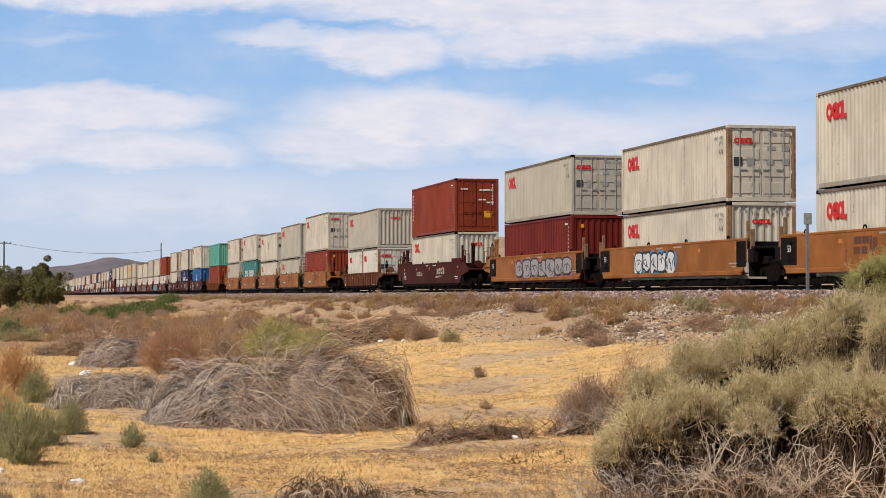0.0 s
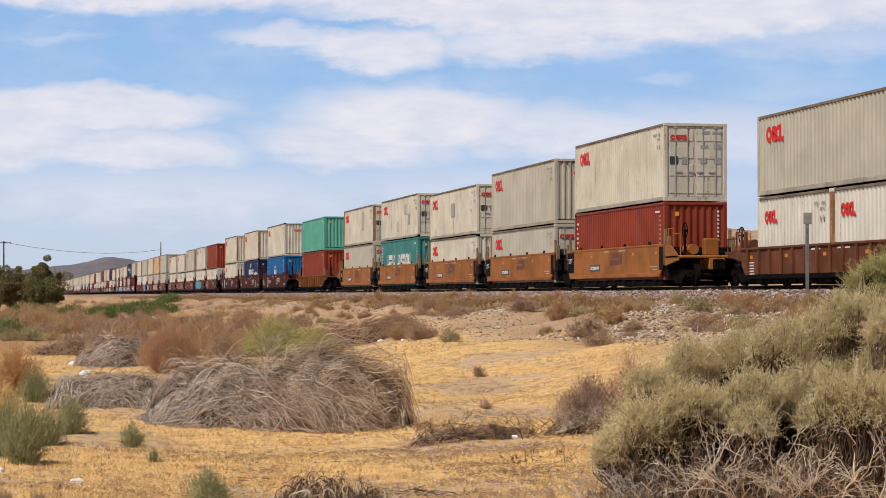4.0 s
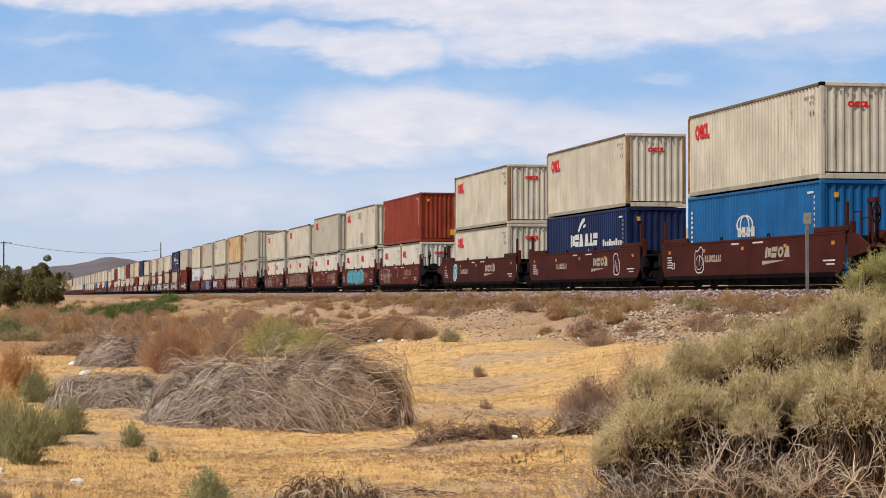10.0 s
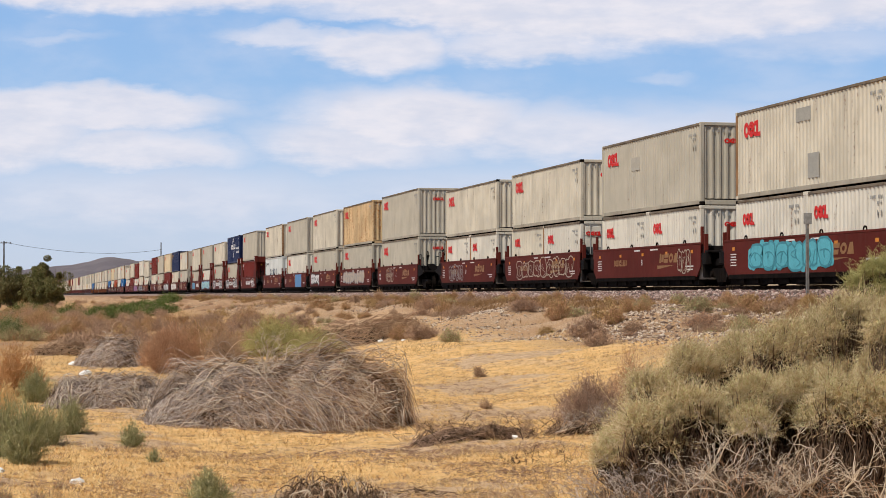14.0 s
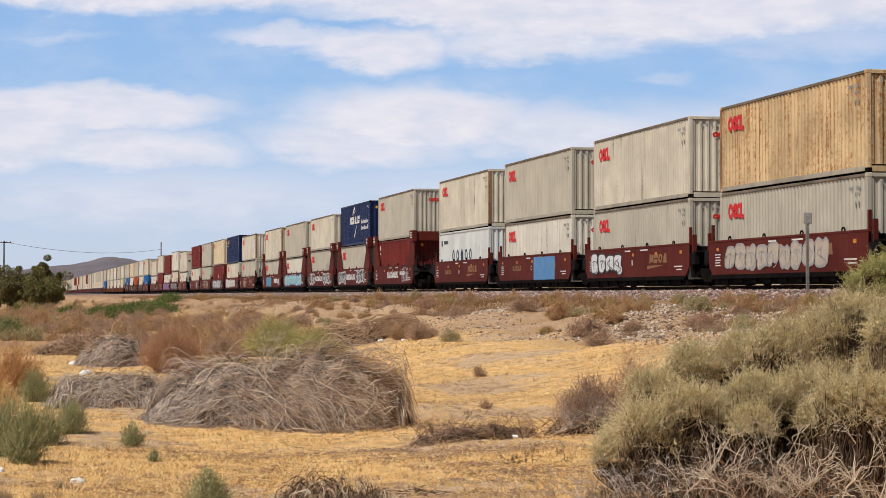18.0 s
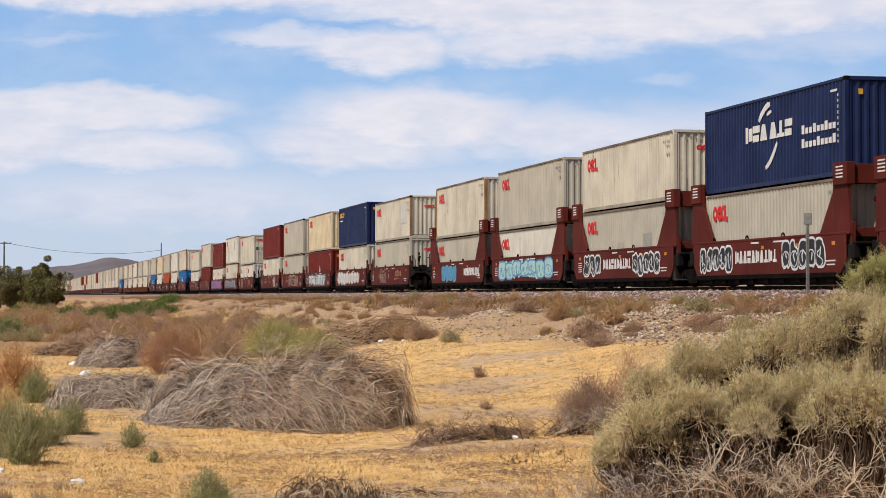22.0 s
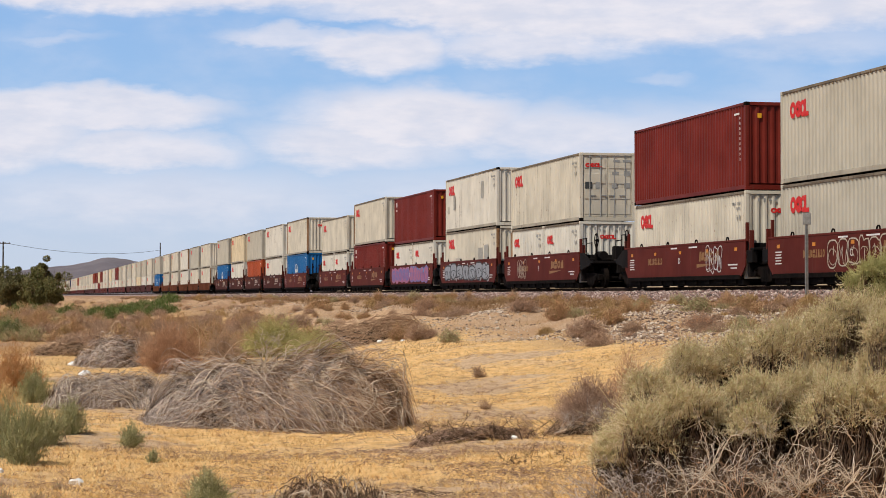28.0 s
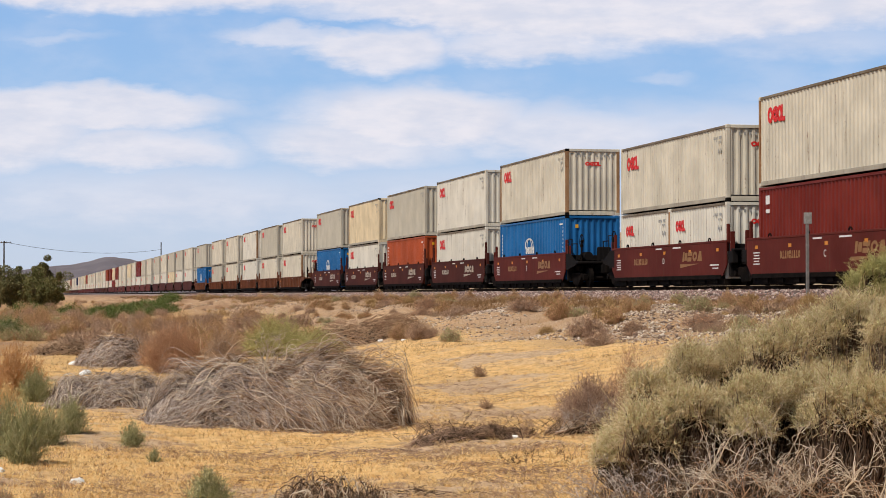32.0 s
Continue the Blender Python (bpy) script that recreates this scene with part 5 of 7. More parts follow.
# The tail of the train: upper and lower colours only.
TAIL = """beige/white grey/white grey/cream beige/white grey/beige beige/beige grey/beige darkred/white beige/white cream/beige
beige/beige beige/beige darkred/beige cream/darkred darkred/white red/beige beige/white beige/beige grey/beige beige/white
beige/beige grey/white beige/beige beige/white red/beige cream/white beige/beige beige/white grey/beige beige/beige navy/white
beige/beige grey/beige beige/white beige/beige red/white beige/beige beige/beige grey/white beige/beige beige/beige white/beige""".split()
GRAFFITI = {
    1: (-0.9, 3.9, "white", "black", 5, "blue"), 2: (-6.6, 3.2, "grey", "black", 7, "pink"), 0: (-6.5, -1.0, "", "white", 5, ""),
    14: (3.0, 5.2, "", "tan", 5, ""), 15: (-2.4, 4.4, "cyan", "teal", 6, "cyan"), 16: (-5.4, -4.0, "", "tan", 3, ""), 17: (-5.4, 4.5, "", "tan", 9, ""),
    18: (1.0, 4.5, "", "grey", 6, ""), 19: (1.2, 3.6, "", "tan", 5, ""), 20: (-3.6, 5.2, "tan", "grey", 9, ""),
    21: (1.6, 6.0, "white", "black", 4, ""), 25: (3.0, 6.2, "black", "white", 5, ""), 26: (2.8, 5.3, "black", "white", 3, ""), 27: (-4.8, 5.4, "mint", "blue", 7, "mint"),
    28: (0.0, 3.8, "blue", "cyan", 4, ""), 29: (1.2, 3.4, "", "tan", 6, ""), 30: (-3.6, 5.4, "white", "tan", 8, ""), 31: (-3.8, 4.8, "white", "black", 7, "mint"),
    33: (-4.2, -2.6, "", "white", 4, ""), 35: (-5.0, 5.6, "silver", "black", 7, "grey"), 36: (-5.2, 0.2, "pink", "purple", 5, "blue"), 11: (4.0, 4.9, "", "white", 1, ""), 12: (-5.6, -4.8, "", "white", 1, ""), 13: (4.8, 5.6, "cyan", "white", 1, ""), 24: (-5.0, -3.0, "", "white", 4, ""), 32: (-4.0, 2.0, "", "tan", 8, ""), 34: (2.6, 4.2, "", "tan", 4, ""),
}


def load(s, well_index, upper, lower, full, car_z=FLOOR):
    """The boxes of one well, the upper one resting on the lower."""
    seed = well_index * 7
    z = RAIL + car_z
    y = s - 6.096
    where = "stacked on another"
    if len(lower) > 4:
        for dy, c in ((3.056, lower[4]), (-3.056, lower[0])):
            b = container(c, 6.058, lower[3], lower[1] if dy < 0 else "corr", lower[2], "low in a well car", full, seed + (dy > 0))
            BOXES.append((b, y + dy, z))
    else:
        b = container(lower[0], 12.192, lower[3], lower[1], lower[2], "low in a well car", full, seed + 2, PATCHES.get((well_index, "lower"), ()))
        BOXES.append((b, y, z))
    b = container(upper[0], 12.192, upper[3], upper[1], upper[2], where, full, seed + 3, PATCHES.get((well_index, "upper"), ()))
    BOXES.append((b, y, z + lower[3] + 0.022))


def make_train():
    rows = list(ROWS)
    for i, (s, style, col, joins, up, low) in enumerate(rows):
        nxt = rows[i + 1][0] if i + 1 < len(rows) else s + 20
        rng = random.Random(i)
        car = well_car(style, col, nxt - s, i, True, "r" in joins, "f" in joins, "b" in joins)
        CARS.append((car, s - 6.096))
        X = HALF + 0.14
        if i in GRAFFITI:
            a, b, fill, edge, count, back = GRAFFITI[i]
            graffiti(car, rng, a, b, 0.45, 1.38, -X - 0.008, fill, edge, count, back)
        if i in (25, 26):
            graffiti(car, rng, -4.9, -1.5, 0.45, 1.38, -X - 0.008, "black", "white", 5)
        if i == 36:
            graffiti(car, rng, 0.4, 6.0, 0.45, 1.38, -X - 0.008, "purple", "pink", 5, "pink")
        if i in (5, 6, 7, 8, 9):
            part("number_plate", shared(("number_plate",), DARK, lambda: bars([(2.6, 0.78, 1.5, 0.26)], -X - 0.004)), car, "dark panel under the car number")
            part("stencil", shared(("plate_number",), WHITE, lambda: letters(random.Random(8), 3.2, 0.71, 8, 0.12, 0.15, -X - 0.008, 0.25)), car, "white number bars")
        if col == "orange":
            for e0, e1 in (((5.75, 6.8), (-6.4, -5.9)) if style == "short" else ((7.3, 8.6), (-8.2, -7.3))):
                part("end_panel", Geo().prism([(e0, 0.62), (e1, 0.62), (e1, 1.47), (e0, 1.47)], -X - 0.004, -X + 0.001).mesh("end_panel", WELL["black"]), car, "black-painted end panel")
        if "b" in joins:
            part("logo", shared(("stack_letters",), WHITE, lambda: letters(random.Random(21), 0, 0.74, 10, 0.31, 0.40, -X - 0.004, 0.22)), car, "row of plain white marks", at=(0, {25: 2.7, 26: 2.5, 28: -1.8}.get(i, 2.0), 0))
            part("stencil", shared(("stack_number",), WHITE, lambda: letters(random.Random(22), -2.2, 0.9, 10, 0.15, 0.24, -X - 0.004, 0.2)), car)
        if i == 22:
            part("patch", Geo().box(-X - 0.006, -X, -3.8, -0.1, 0.36, 1.40).mesh("patch", SPRAY["blue"]), car, "flat blue painted patch")
        if col == "orange":
            written("125T" if style == "short" else "53", 0.30, WHITE, car, 6.3 if style == "short" else 7.9, 1.02, -X - 0.009)
        if col == "brown" and style == "wide":
            written("53", 0.34, WHITE, car, 7.3, 0.62, -X - 0.006)
        if col == "maroon":
            written("ABCDE"[i % 5], 0.3, WHITE, car, 0.3, 0.82, -X - 0.006)
        load(s, i, up, low, True)
    s = 912.3
    for j, word in enumerate(TAIL):
        i = 50 + j
        s += 20.0 if j % 5 == 0 else 15.7
        up, low = word.split("/")
        nxt = 20.0 if j % 5 == 4 else 15.7
        car = well_car("short", "maroon" if (j // 5) % 3 else "brown", nxt, i, False, j % 5 == 4, j % 5 == 0, False)
        CARS.append((car, s - 6.096))
        load(s, i, (up, "corr", P if up in ("beige", "grey", "white", "cream") else "", TALL), (low, "corr", P, TALL), False)


make_train()


def motions():
    """The train rolls by at an almost even pace."""
    times = (0, 4, 8, 12, 16, 20, 24, 28, 32)
    for things, height in ((CARS, True), (BOXES, False)):
        for item in things:
            thing, s = item[0], item[1]
            z = RAIL if height else item[2]
            walk(thing, [(t, pose(TRACK_X, s - 20.579 * t + 0.0129 * t * t, z)) for t in times])


# ---- plants, poles and litter ----


def twig_mat(name, cols, rough=0.9, through_light=0.0, wear=0.25):
    def colour(n, pos, rnd):
        r = n.add("ShaderNodeNewGeometry").outputs["Random Per Island"]
        ramp = n.add("ShaderNodeValToRGB", {"Fac": r})
        for i, c in enumerate(cols):
            e = ramp.color_ramp.elements[i] if i < 2 else ramp.color_ramp.elements.new(i / (len(cols) - 1))
            e.position, e.color = i / (len(cols) - 1), c
        dull = n.mix(n.math("MULTIPLY", rnd, wear), ramp.outputs[0], (0.20, 0.16, 0.12, 1))
        return n.mix(n.math("MULTIPLY", n.step(n.noise(pos, 2.2, 3), 0.4, 0.7), wear), dull, tuple(v * 0.55 for v in cols[0][:3]) + (1,))
    return material(name, colour, rough, spec=0.2, through_light=through_light)


DEAD = twig_mat("dead_twigs", (rgb(142, 108, 84), rgb(184, 148, 118), rgb(218, 184, 152), rgb(246, 222, 192)))
ASH = twig_mat("grey_twigs", (rgb(146, 130, 124), rgb(182, 166, 158), rgb(214, 198, 186), rgb(242, 228, 212)))
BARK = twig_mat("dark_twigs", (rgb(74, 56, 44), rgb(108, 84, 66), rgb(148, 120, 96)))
PALE = twig_mat("pale_stems", (rgb(196, 176, 154), rgb(222, 204, 182), rgb(244, 228, 206)))
RUSSET = twig_mat("russet_twigs", (rgb(190, 142, 108), rgb(216, 170, 134), rgb(236, 196, 160)), through_light=0.2)
UMBER = twig_mat("umber_twigs", (rgb(166, 132, 104), rgb(194, 160, 130), rgb(218, 188, 156)))
DUSK = twig_mat("dusky_twigs", (rgb(142, 112, 94), rgb(178, 145, 124), rgb(208, 178, 154)))
FRESH = twig_mat("fresh_green_leaves", (rgb(150, 148, 92), rgb(176, 172, 112), rgb(200, 192, 134)), wear=0.08)
BANKGRASS = twig_mat("bank_grass_blades", (rgb(122, 92, 62), rgb(152, 118, 80), rgb(178, 142, 98)))
ORANGEGRASS = twig_mat("orange_grass", (rgb(190, 132, 82), rgb(212, 160, 106), rgb(226, 184, 132)))
SAGE = twig_mat("sage_leaves", (rgb(202, 196, 134), rgb(222, 214, 156), rgb(237, 228, 178), rgb(248, 238, 200)), wear=0.05, through_light=0.30)
SAGETWIG = twig_mat("sage_twigs", (rgb(190, 158, 114), rgb(216, 190, 146), rgb(236, 214, 172), rgb(248, 232, 198)), wear=0.05, through_light=0.18)
OLIVE = twig_mat("olive_leaves", (rgb(148, 150, 100), rgb(178, 175, 126), rgb(206, 198, 156)), wear=0.10, through_light=0.2)
LIME = twig_mat("yellow_green_leaves", (rgb(160, 154, 94), rgb(188, 179, 117), rgb(210, 198, 140)), wear=0.08)
GRASSG = twig_mat("green_weeds", (rgb(70, 92, 40), rgb(92, 110, 52), rgb(116, 124, 66)))
TREE = twig_mat("mesquite_leaves", (rgb(80, 82, 46), rgb(106, 104, 60), rgb(138, 130, 84)))
STRAW = twig_mat("straw", (rgb(222, 178, 114), rgb(242, 204, 140), rgb(252, 226, 172), rgb(230, 190, 124)))
RUSTGRASS = twig_mat("rust_grass", (rgb(162, 126, 80), rgb(186, 152, 100), rgb(206, 174, 124)))


def tubes(lines, radii):
    """Three-sided rods along lines of shape (count, points, 3)."""
    n, k, _ = lines.shape
    d = np.diff(lines, axis=1, append=lines[:, -1:] * 2 - lines[:, -2:-1])
    d /= np.linalg.norm(d, axis=2, keepdims=True) + 1e-9
    u = np.cross(d, np.array([0.31, 0.52, 0.79]))
    u /= np.linalg.norm(u, axis=2, keepdims=True) + 1e-9
    w = np.cross(d, u)
    vs = np.stack([lines + radii[..., None] * (u * math.cos(a) + w * math.sin(a)) for a in (0, 2.094, 4.189)], 2)
    i = (np.arange(n)[:, None, None] * k + np.arange(k - 1)[None, :, None]) * 3 + np.arange(3)[None, None, :]
    j = (np.arange(n)[:, None, None] * k + np.arange(k - 1)[None, :, None]) * 3 + (np.arange(3)[None, None, :] + 1) % 3
    return vs.reshape(-1, 3), np.stack([i, j, j + 3, i + 3], -1).reshape(-1, 4)


def leaf_quads(points, rng, size, up=0.4, slim=0.36, pull=None):
    """Small diamond leaves at the points."""
    n = len(points)
    a = rng.normal(0, 1, (n, 3))
    a[:, 2] += up
    if pull is not None:
        a += pull
    a /= np.linalg.norm(a, axis=1, keepdims=True)
    b = np.cross(a, rng.normal(0, 0.6, (n, 3)) + np.array([0, 0, 1.0]))
    b /= np.linalg.norm(b, axis=1, keepdims=True)
    s = size * rng.uniform(0.6, 1.4, (n, 1))
    vs = np.stack([points - a * s, points + b * s * slim, points + a * s, points - b * s * slim], 1)
    return vs.reshape(-1, 3), (np.arange(n)[:, None] * 4 + np.arange(4)[None])


def wander(rng, n, k, amount):
    """Smooth sideways wandering for n lines of k points."""
    t = np.linspace(0, 1, k)[None, :, None]
    f, p = rng.uniform(2, 7, (n, 1, 3)), rng.uniform(0, 6.3, (n, 1, 3))
    return amount * t * np.sin(f * t * 2 + p)


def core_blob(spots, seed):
    """Dark solid lumps added inside a bush to paint shade into its gaps. spots: x, y, z, rx, ry, rz."""
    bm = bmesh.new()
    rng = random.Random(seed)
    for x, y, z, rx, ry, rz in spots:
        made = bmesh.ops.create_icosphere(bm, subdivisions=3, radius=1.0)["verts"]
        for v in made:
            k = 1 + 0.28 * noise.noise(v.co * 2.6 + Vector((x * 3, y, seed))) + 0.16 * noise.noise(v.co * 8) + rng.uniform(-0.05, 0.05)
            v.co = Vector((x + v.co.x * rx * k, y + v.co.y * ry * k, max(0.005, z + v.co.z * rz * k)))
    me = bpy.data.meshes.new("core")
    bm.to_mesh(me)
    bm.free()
    me.materials.append(GAPSHADE)
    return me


# Near-black brown that paints a bush's inner shade onto its filler lumps.
GAPSHADE = two_tone("gap_shade", (0.030, 0.021, 0.014, 1), (0.075, 0.052, 0.034, 1), 9.0, 0.95, fine=60, bump_size=0.03, spec=0.05)


def dead_mound(x, y, rx, ry, h, count, seed, mat, thick=0.004, label="", turn=0.0, lumps=(), sweep=0.25, category="dead bush"):
    """A heap of dry arching twigs, hanging over like hair."""
    rng = np.random.default_rng(seed)
    k = 8
    phi = rng.uniform(0, 2 * np.pi, (count, 1))
    r0 = rng.uniform(0.0, 0.85, (count, 1)) ** 0.8
    r1 = np.minimum(r0 + rng.uniform(0.3, 0.85, (count, 1)), 1.04 + 0.10 * np.sin(5 * phi + seed) + rng.uniform(-0.15, 0.12, (count, 1)))
    t = np.linspace(0, 1, k)[None]
    r = r0 + (r1 - r0) * t
    ang = phi + sweep * np.sin(3 * phi + seed) * t + rng.normal(0, 0.36, (count, 1)) * t
    shell = rng.uniform(0.05, 1.0, (count, 1)) ** 0.5
    px, py = np.cos(ang) * r, np.sin(ang) * r
    top = 1 + 0.13 * np.sin(7 * px + seed) * np.sin(6 * py + 2 * seed)
    for lx, ly, lw, lh in lumps:
        top += lh * np.exp(-((px - lx) ** 2 + (py - ly) ** 2) / lw ** 2)
    z = h * shell * top * np.clip(1 - np.clip(r, 0, 1.2) ** 2.8, 0, 1) ** 0.62
    stray = (rng.uniform(0, 1, (count, 1)) < 0.16) * rng.uniform(0.1, 0.55, (count, 1))
    z += h * np.sin(np.pi * t ** 0.8) * (rng.uniform(-0.12, 0.16, (count, 1)) + stray * 0.55)
    lines = np.stack([px * rx, py * ry, z], -1) + wander(rng, count, k, 0.06 * (0.4 * rx + h)) * np.array([1, 1, 0.8])
    lines[..., 2] = np.maximum(lines[..., 2], 0.01)
    c, s = math.cos(turn), math.sin(turn)
    lines[..., 0], lines[..., 1] = lines[..., 0] * c - lines[..., 1] * s, lines[..., 0] * s + lines[..., 1] * c
    rad = thick * rng.uniform(0.5, 1.5, (count, 1)) * (1.15 - 0.75 * t)
    lines[..., 2] += (ground_z(x + lines[..., 0], y + lines[..., 1]) - float(ground_z(x, y))) * 0.8
    v, f = tubes(lines, rad)
    ob = new("dead_bush")
    ob.location = (x, y, float(ground_z(x, y)) - 0.02)
    part("branch_tangle", array_mesh("branch_tangle", v, f, mat), ob)
    cs, sn = math.cos(turn), math.sin(turn)
    part("core", core_blob([(cs * q * rx, sn * q * rx, 0, 0.52 * rx, 0.66 * ry, 0.62 * h) for q in (-0.3, 0.0, 0.3)], seed), ob, "dark solid filler for the shade between twigs")
    # a thicket of fine stems inside
    m = count // 3
    base = np.stack([rng.uniform(-0.8, 0.8, m) * rx, rng.uniform(-0.7, 0.7, m) * ry, np.zeros(m)], -1)
    rr = np.sqrt((base[:, 0] / rx) ** 2 + (base[:, 1] / ry) ** 2)
    hh = h * np.clip(1 - rr ** 2.2, 0.05, 1) ** 0.6 * rng.uniform(0.5, 0.9, m)
    tt = np.linspace(0, 1, 5)[None, :, None]
    lean = rng.normal(0, 0.22, (m, 1, 3)) * np.array([1, 1, 0])
    core = base[:, None, :] + tt * (lean + np.array([0, 0, 1.0]) * hh[:, None, None])
    if turn:
        core[..., 0], core[..., 1] = core[..., 0] * c - core[..., 1] * s, core[..., 0] * s + core[..., 1] * c
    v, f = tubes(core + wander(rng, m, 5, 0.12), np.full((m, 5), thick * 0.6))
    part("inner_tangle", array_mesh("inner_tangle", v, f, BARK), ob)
    return tagged(ob, label, category)


def fan_shrub(x, y, w, h, count, seed, twig, leaf, leaf_n, leaf_size, label, thick=0.003, spread=1.0, category="shrub", group="", z=None, bend_in=0.25, messy=0.05, slim=0.20):
    """An upright shrub: stems fan out from the root and fork, with small leaves toward their ends."""
    rng = np.random.default_rng(seed)
    k = 7
    t = np.linspace(0, 1, k)[None, :, None]
    phi = rng.uniform(0, 2 * np.pi, count)
    out = rng.uniform(0, 1, count) ** 0.6 * spread
    tip = np.stack([np.cos(phi) * out * w / 2, np.sin(phi) * out * w / 2, h * np.clip(1 - (out / spread) ** 2 * 0.93, 0.05, 1) ** 0.6 * rng.uniform(0.45, 1.12, count)], -1)
    root = np.stack([np.cos(phi), np.sin(phi), np.zeros(count)], -1) * rng.uniform(0, 0.30, (count, 1)) ** 1.2 * w * out[:, None]
    lines = root[:, None] * (1 - t) + tip[:, None] * t
    lines[..., 2] += bend_in * h * np.sin(np.pi * t[..., 0]) * rng.uniform(-0.2, 0.6, (count, 1))
    lines += wander(rng, count, k, messy * w)
    start = rng.integers(2, k - 1, count * 3)
    src = rng.integers(0, count, count * 3)
    p0 = lines[src, start]
    d = rng.normal(0, 0.5, (count * 3, 3)) + np.array([0, 0, 0.55])
    side = p0[:, None] + np.linspace(0, 1, 4)[None, :, None] * d[:, None] * h * rng.uniform(0.12, 0.34, (count * 3, 1, 1))
    side += wander(rng, count * 3, 4, 0.03 * w)
    v1, f1 = tubes(lines, thick * (1.3 - 0.9 * t[..., 0]) * np.ones((count, 1)))
    v2, f2 = tubes(side, np.broadcast_to(thick * 0.7 * (1.2 - np.linspace(0, 1, 4)), (count * 3, 4)))
    ob = new("shrub")
    ob.location = (x, y, float(ground_z(x, y)) - 0.02 if z is None else z)
    part("branch_tangle", array_mesh("branch_tangle", np.concatenate([v1, v2]), np.concatenate([f1, f2 + len(v1)]), twig), ob)
    if not leaf_n:
        part("core", core_blob([(0, 0.05, 0, 0.36 * w, 0.3 * w, 0.5 * h)], seed), ob, "dark solid filler for the shade between twigs")
    if leaf_n:
        i = rng.integers(0, len(side), leaf_n)
        u = rng.uniform(0.1, 1.0, (leaf_n, 1))
        pts = side[i, 0] * (1 - u) + side[i, 3] * u + rng.normal(0, leaf_size * 1.6, (leaf_n, 3))
        v, f = leaf_quads(pts, rng, leaf_size * 1.5, 0.7, slim)
        part("foliage", array_mesh("foliage", v, f, leaf), ob)
    return tagged(ob, label, category, group)


def cushion_bush(name, clumps, density, seed, label, tip_mat, under_mat, z0, leaf=0.0115, twig_mat_of=None, slim=0.17):
    """A big desert bush of many uneven cushions of fine twigs and needle-like leaves. clumps: x, y, z, radius."""
    rng = np.random.default_rng(seed)
    cx, cy = np.mean([c[0] for c in clumps]), np.mean([c[1] for c in clumps])
    # smaller sprays break the outline of each cushion
    sprays = []
    for x, y, z, r in clumps:
        sprays.append((x, y, z, r * 0.86))
        for _ in range(5):
            d = rng.normal(0, 1, 3)
            d[2] = abs(d[2])
            d /= np.linalg.norm(d)
            sprays.append((x + d[0] * r * 0.74, y + d[1] * r * 0.60, z + d[2] * r * 0.60, r * rng.uniform(0.30, 0.52)))
    tw, lv, pull, und = [], [], [], []
    for x, y, z, r in sprays:
        n = int(density * 0.72 * r ** 1.7)
        d = rng.normal(0, 1, (n, 3))
        d[:, 2] = np.abs(d[:, 2]) * 1.1 - 0.22
        d /= np.linalg.norm(d, axis=1, keepdims=True)
        lump = 1 + 0.16 * np.sin(5.1 * d[:, :1] + seed) * np.sin(4.3 * d[:, 1:2] + x) + 0.10 * np.sin(11 * d[:, 2:] + 7 * d[:, :1])
        c = np.array([x - cx, y - cy, z])
        a = c + d * r * lump * rng.uniform(0.42, 0.84, (n, 1))
        flick = d + rng.normal(0, 0.75, (n, 3)) + np.array([0, 0, 0.15])
        b = a + flick * (0.035 + 0.16 * r) * rng.uniform(0.4, 1.45, (n, 1))
        t = np.linspace(0, 1, 4)[None, :, None]
        tw.append(a[:, None] * (1 - t) + b[:, None] * t + wander(rng, n, 4, 0.030))
        m = n * 5
        i = rng.choice(n, m, p=np.clip(d[:, 2] + 0.35, 0.03, 1) / np.clip(d[:, 2] + 0.35, 0.03, 1).sum())
        u = rng.uniform(0.15, 1.05, (m, 1))
        lv.append(a[i] * (1 - u) + b[i] * u + rng.normal(0, 0.010, (m, 3)))
        pull.append(flick[i] * 0.4)
        q = max(4, n // 12)
        root = c * np.array([0.85, 0.85, 0]) + rng.normal(0, r * 0.28, (q, 3)) * np.array([1, 1, 0])
        dd = rng.normal(0, 1, (q, 3))
        dd[:, 2] = np.abs(dd[:, 2])
        dd /= np.linalg.norm(dd, axis=1, keepdims=True)
        tipp = c + dd * r * rng.uniform(0.5, 0.95, (q, 1))
        t = np.linspace(0, 1, 7)[None, :, None]
        st = root[:, None] * (1 - t) + tipp[:, None] * t
        st[..., :2] += (tipp - root)[:, None, :2] * 0.35 * np.sin(np.pi * t)
        und.append(st + wander(rng, q, 7, 0.10 * r + 0.03))
    tw, lv, und, pull = np.concatenate(tw), np.concatenate(lv), np.concatenate(und), np.concatenate(pull)
    for arr in (tw, und, lv):
        arr[..., 2] = np.maximum(arr[..., 2], 0.02)
    ob = new(name)
    ob.location = (cx, cy, z0)
    tagged(part("core", core_blob([(x - cx, y - cy, z - 0.16 * r, 0.54 * r, 0.54 * r, 0.48 * r) for x, y, z, r in clumps], seed), ob, "dark solid filler for the shade between twigs"), kind="stuff")
    rad = 0.0021 * rng.uniform(0.6, 1.5, (len(tw), 1)) * np.array([[1.2, 1.0, 0.8, 0.5]])
    v, f = tubes(tw, rad)
    part("twig_layer", array_mesh("twig_layer", v, f, twig_mat_of or SAGETWIG), ob, "pale fine twigs")
    v, f = leaf_quads(lv, rng, leaf, 0.2, slim, pull)
    part("foliage", array_mesh("foliage", v, f, tip_mat), ob, "grey-green needle-like leaves")
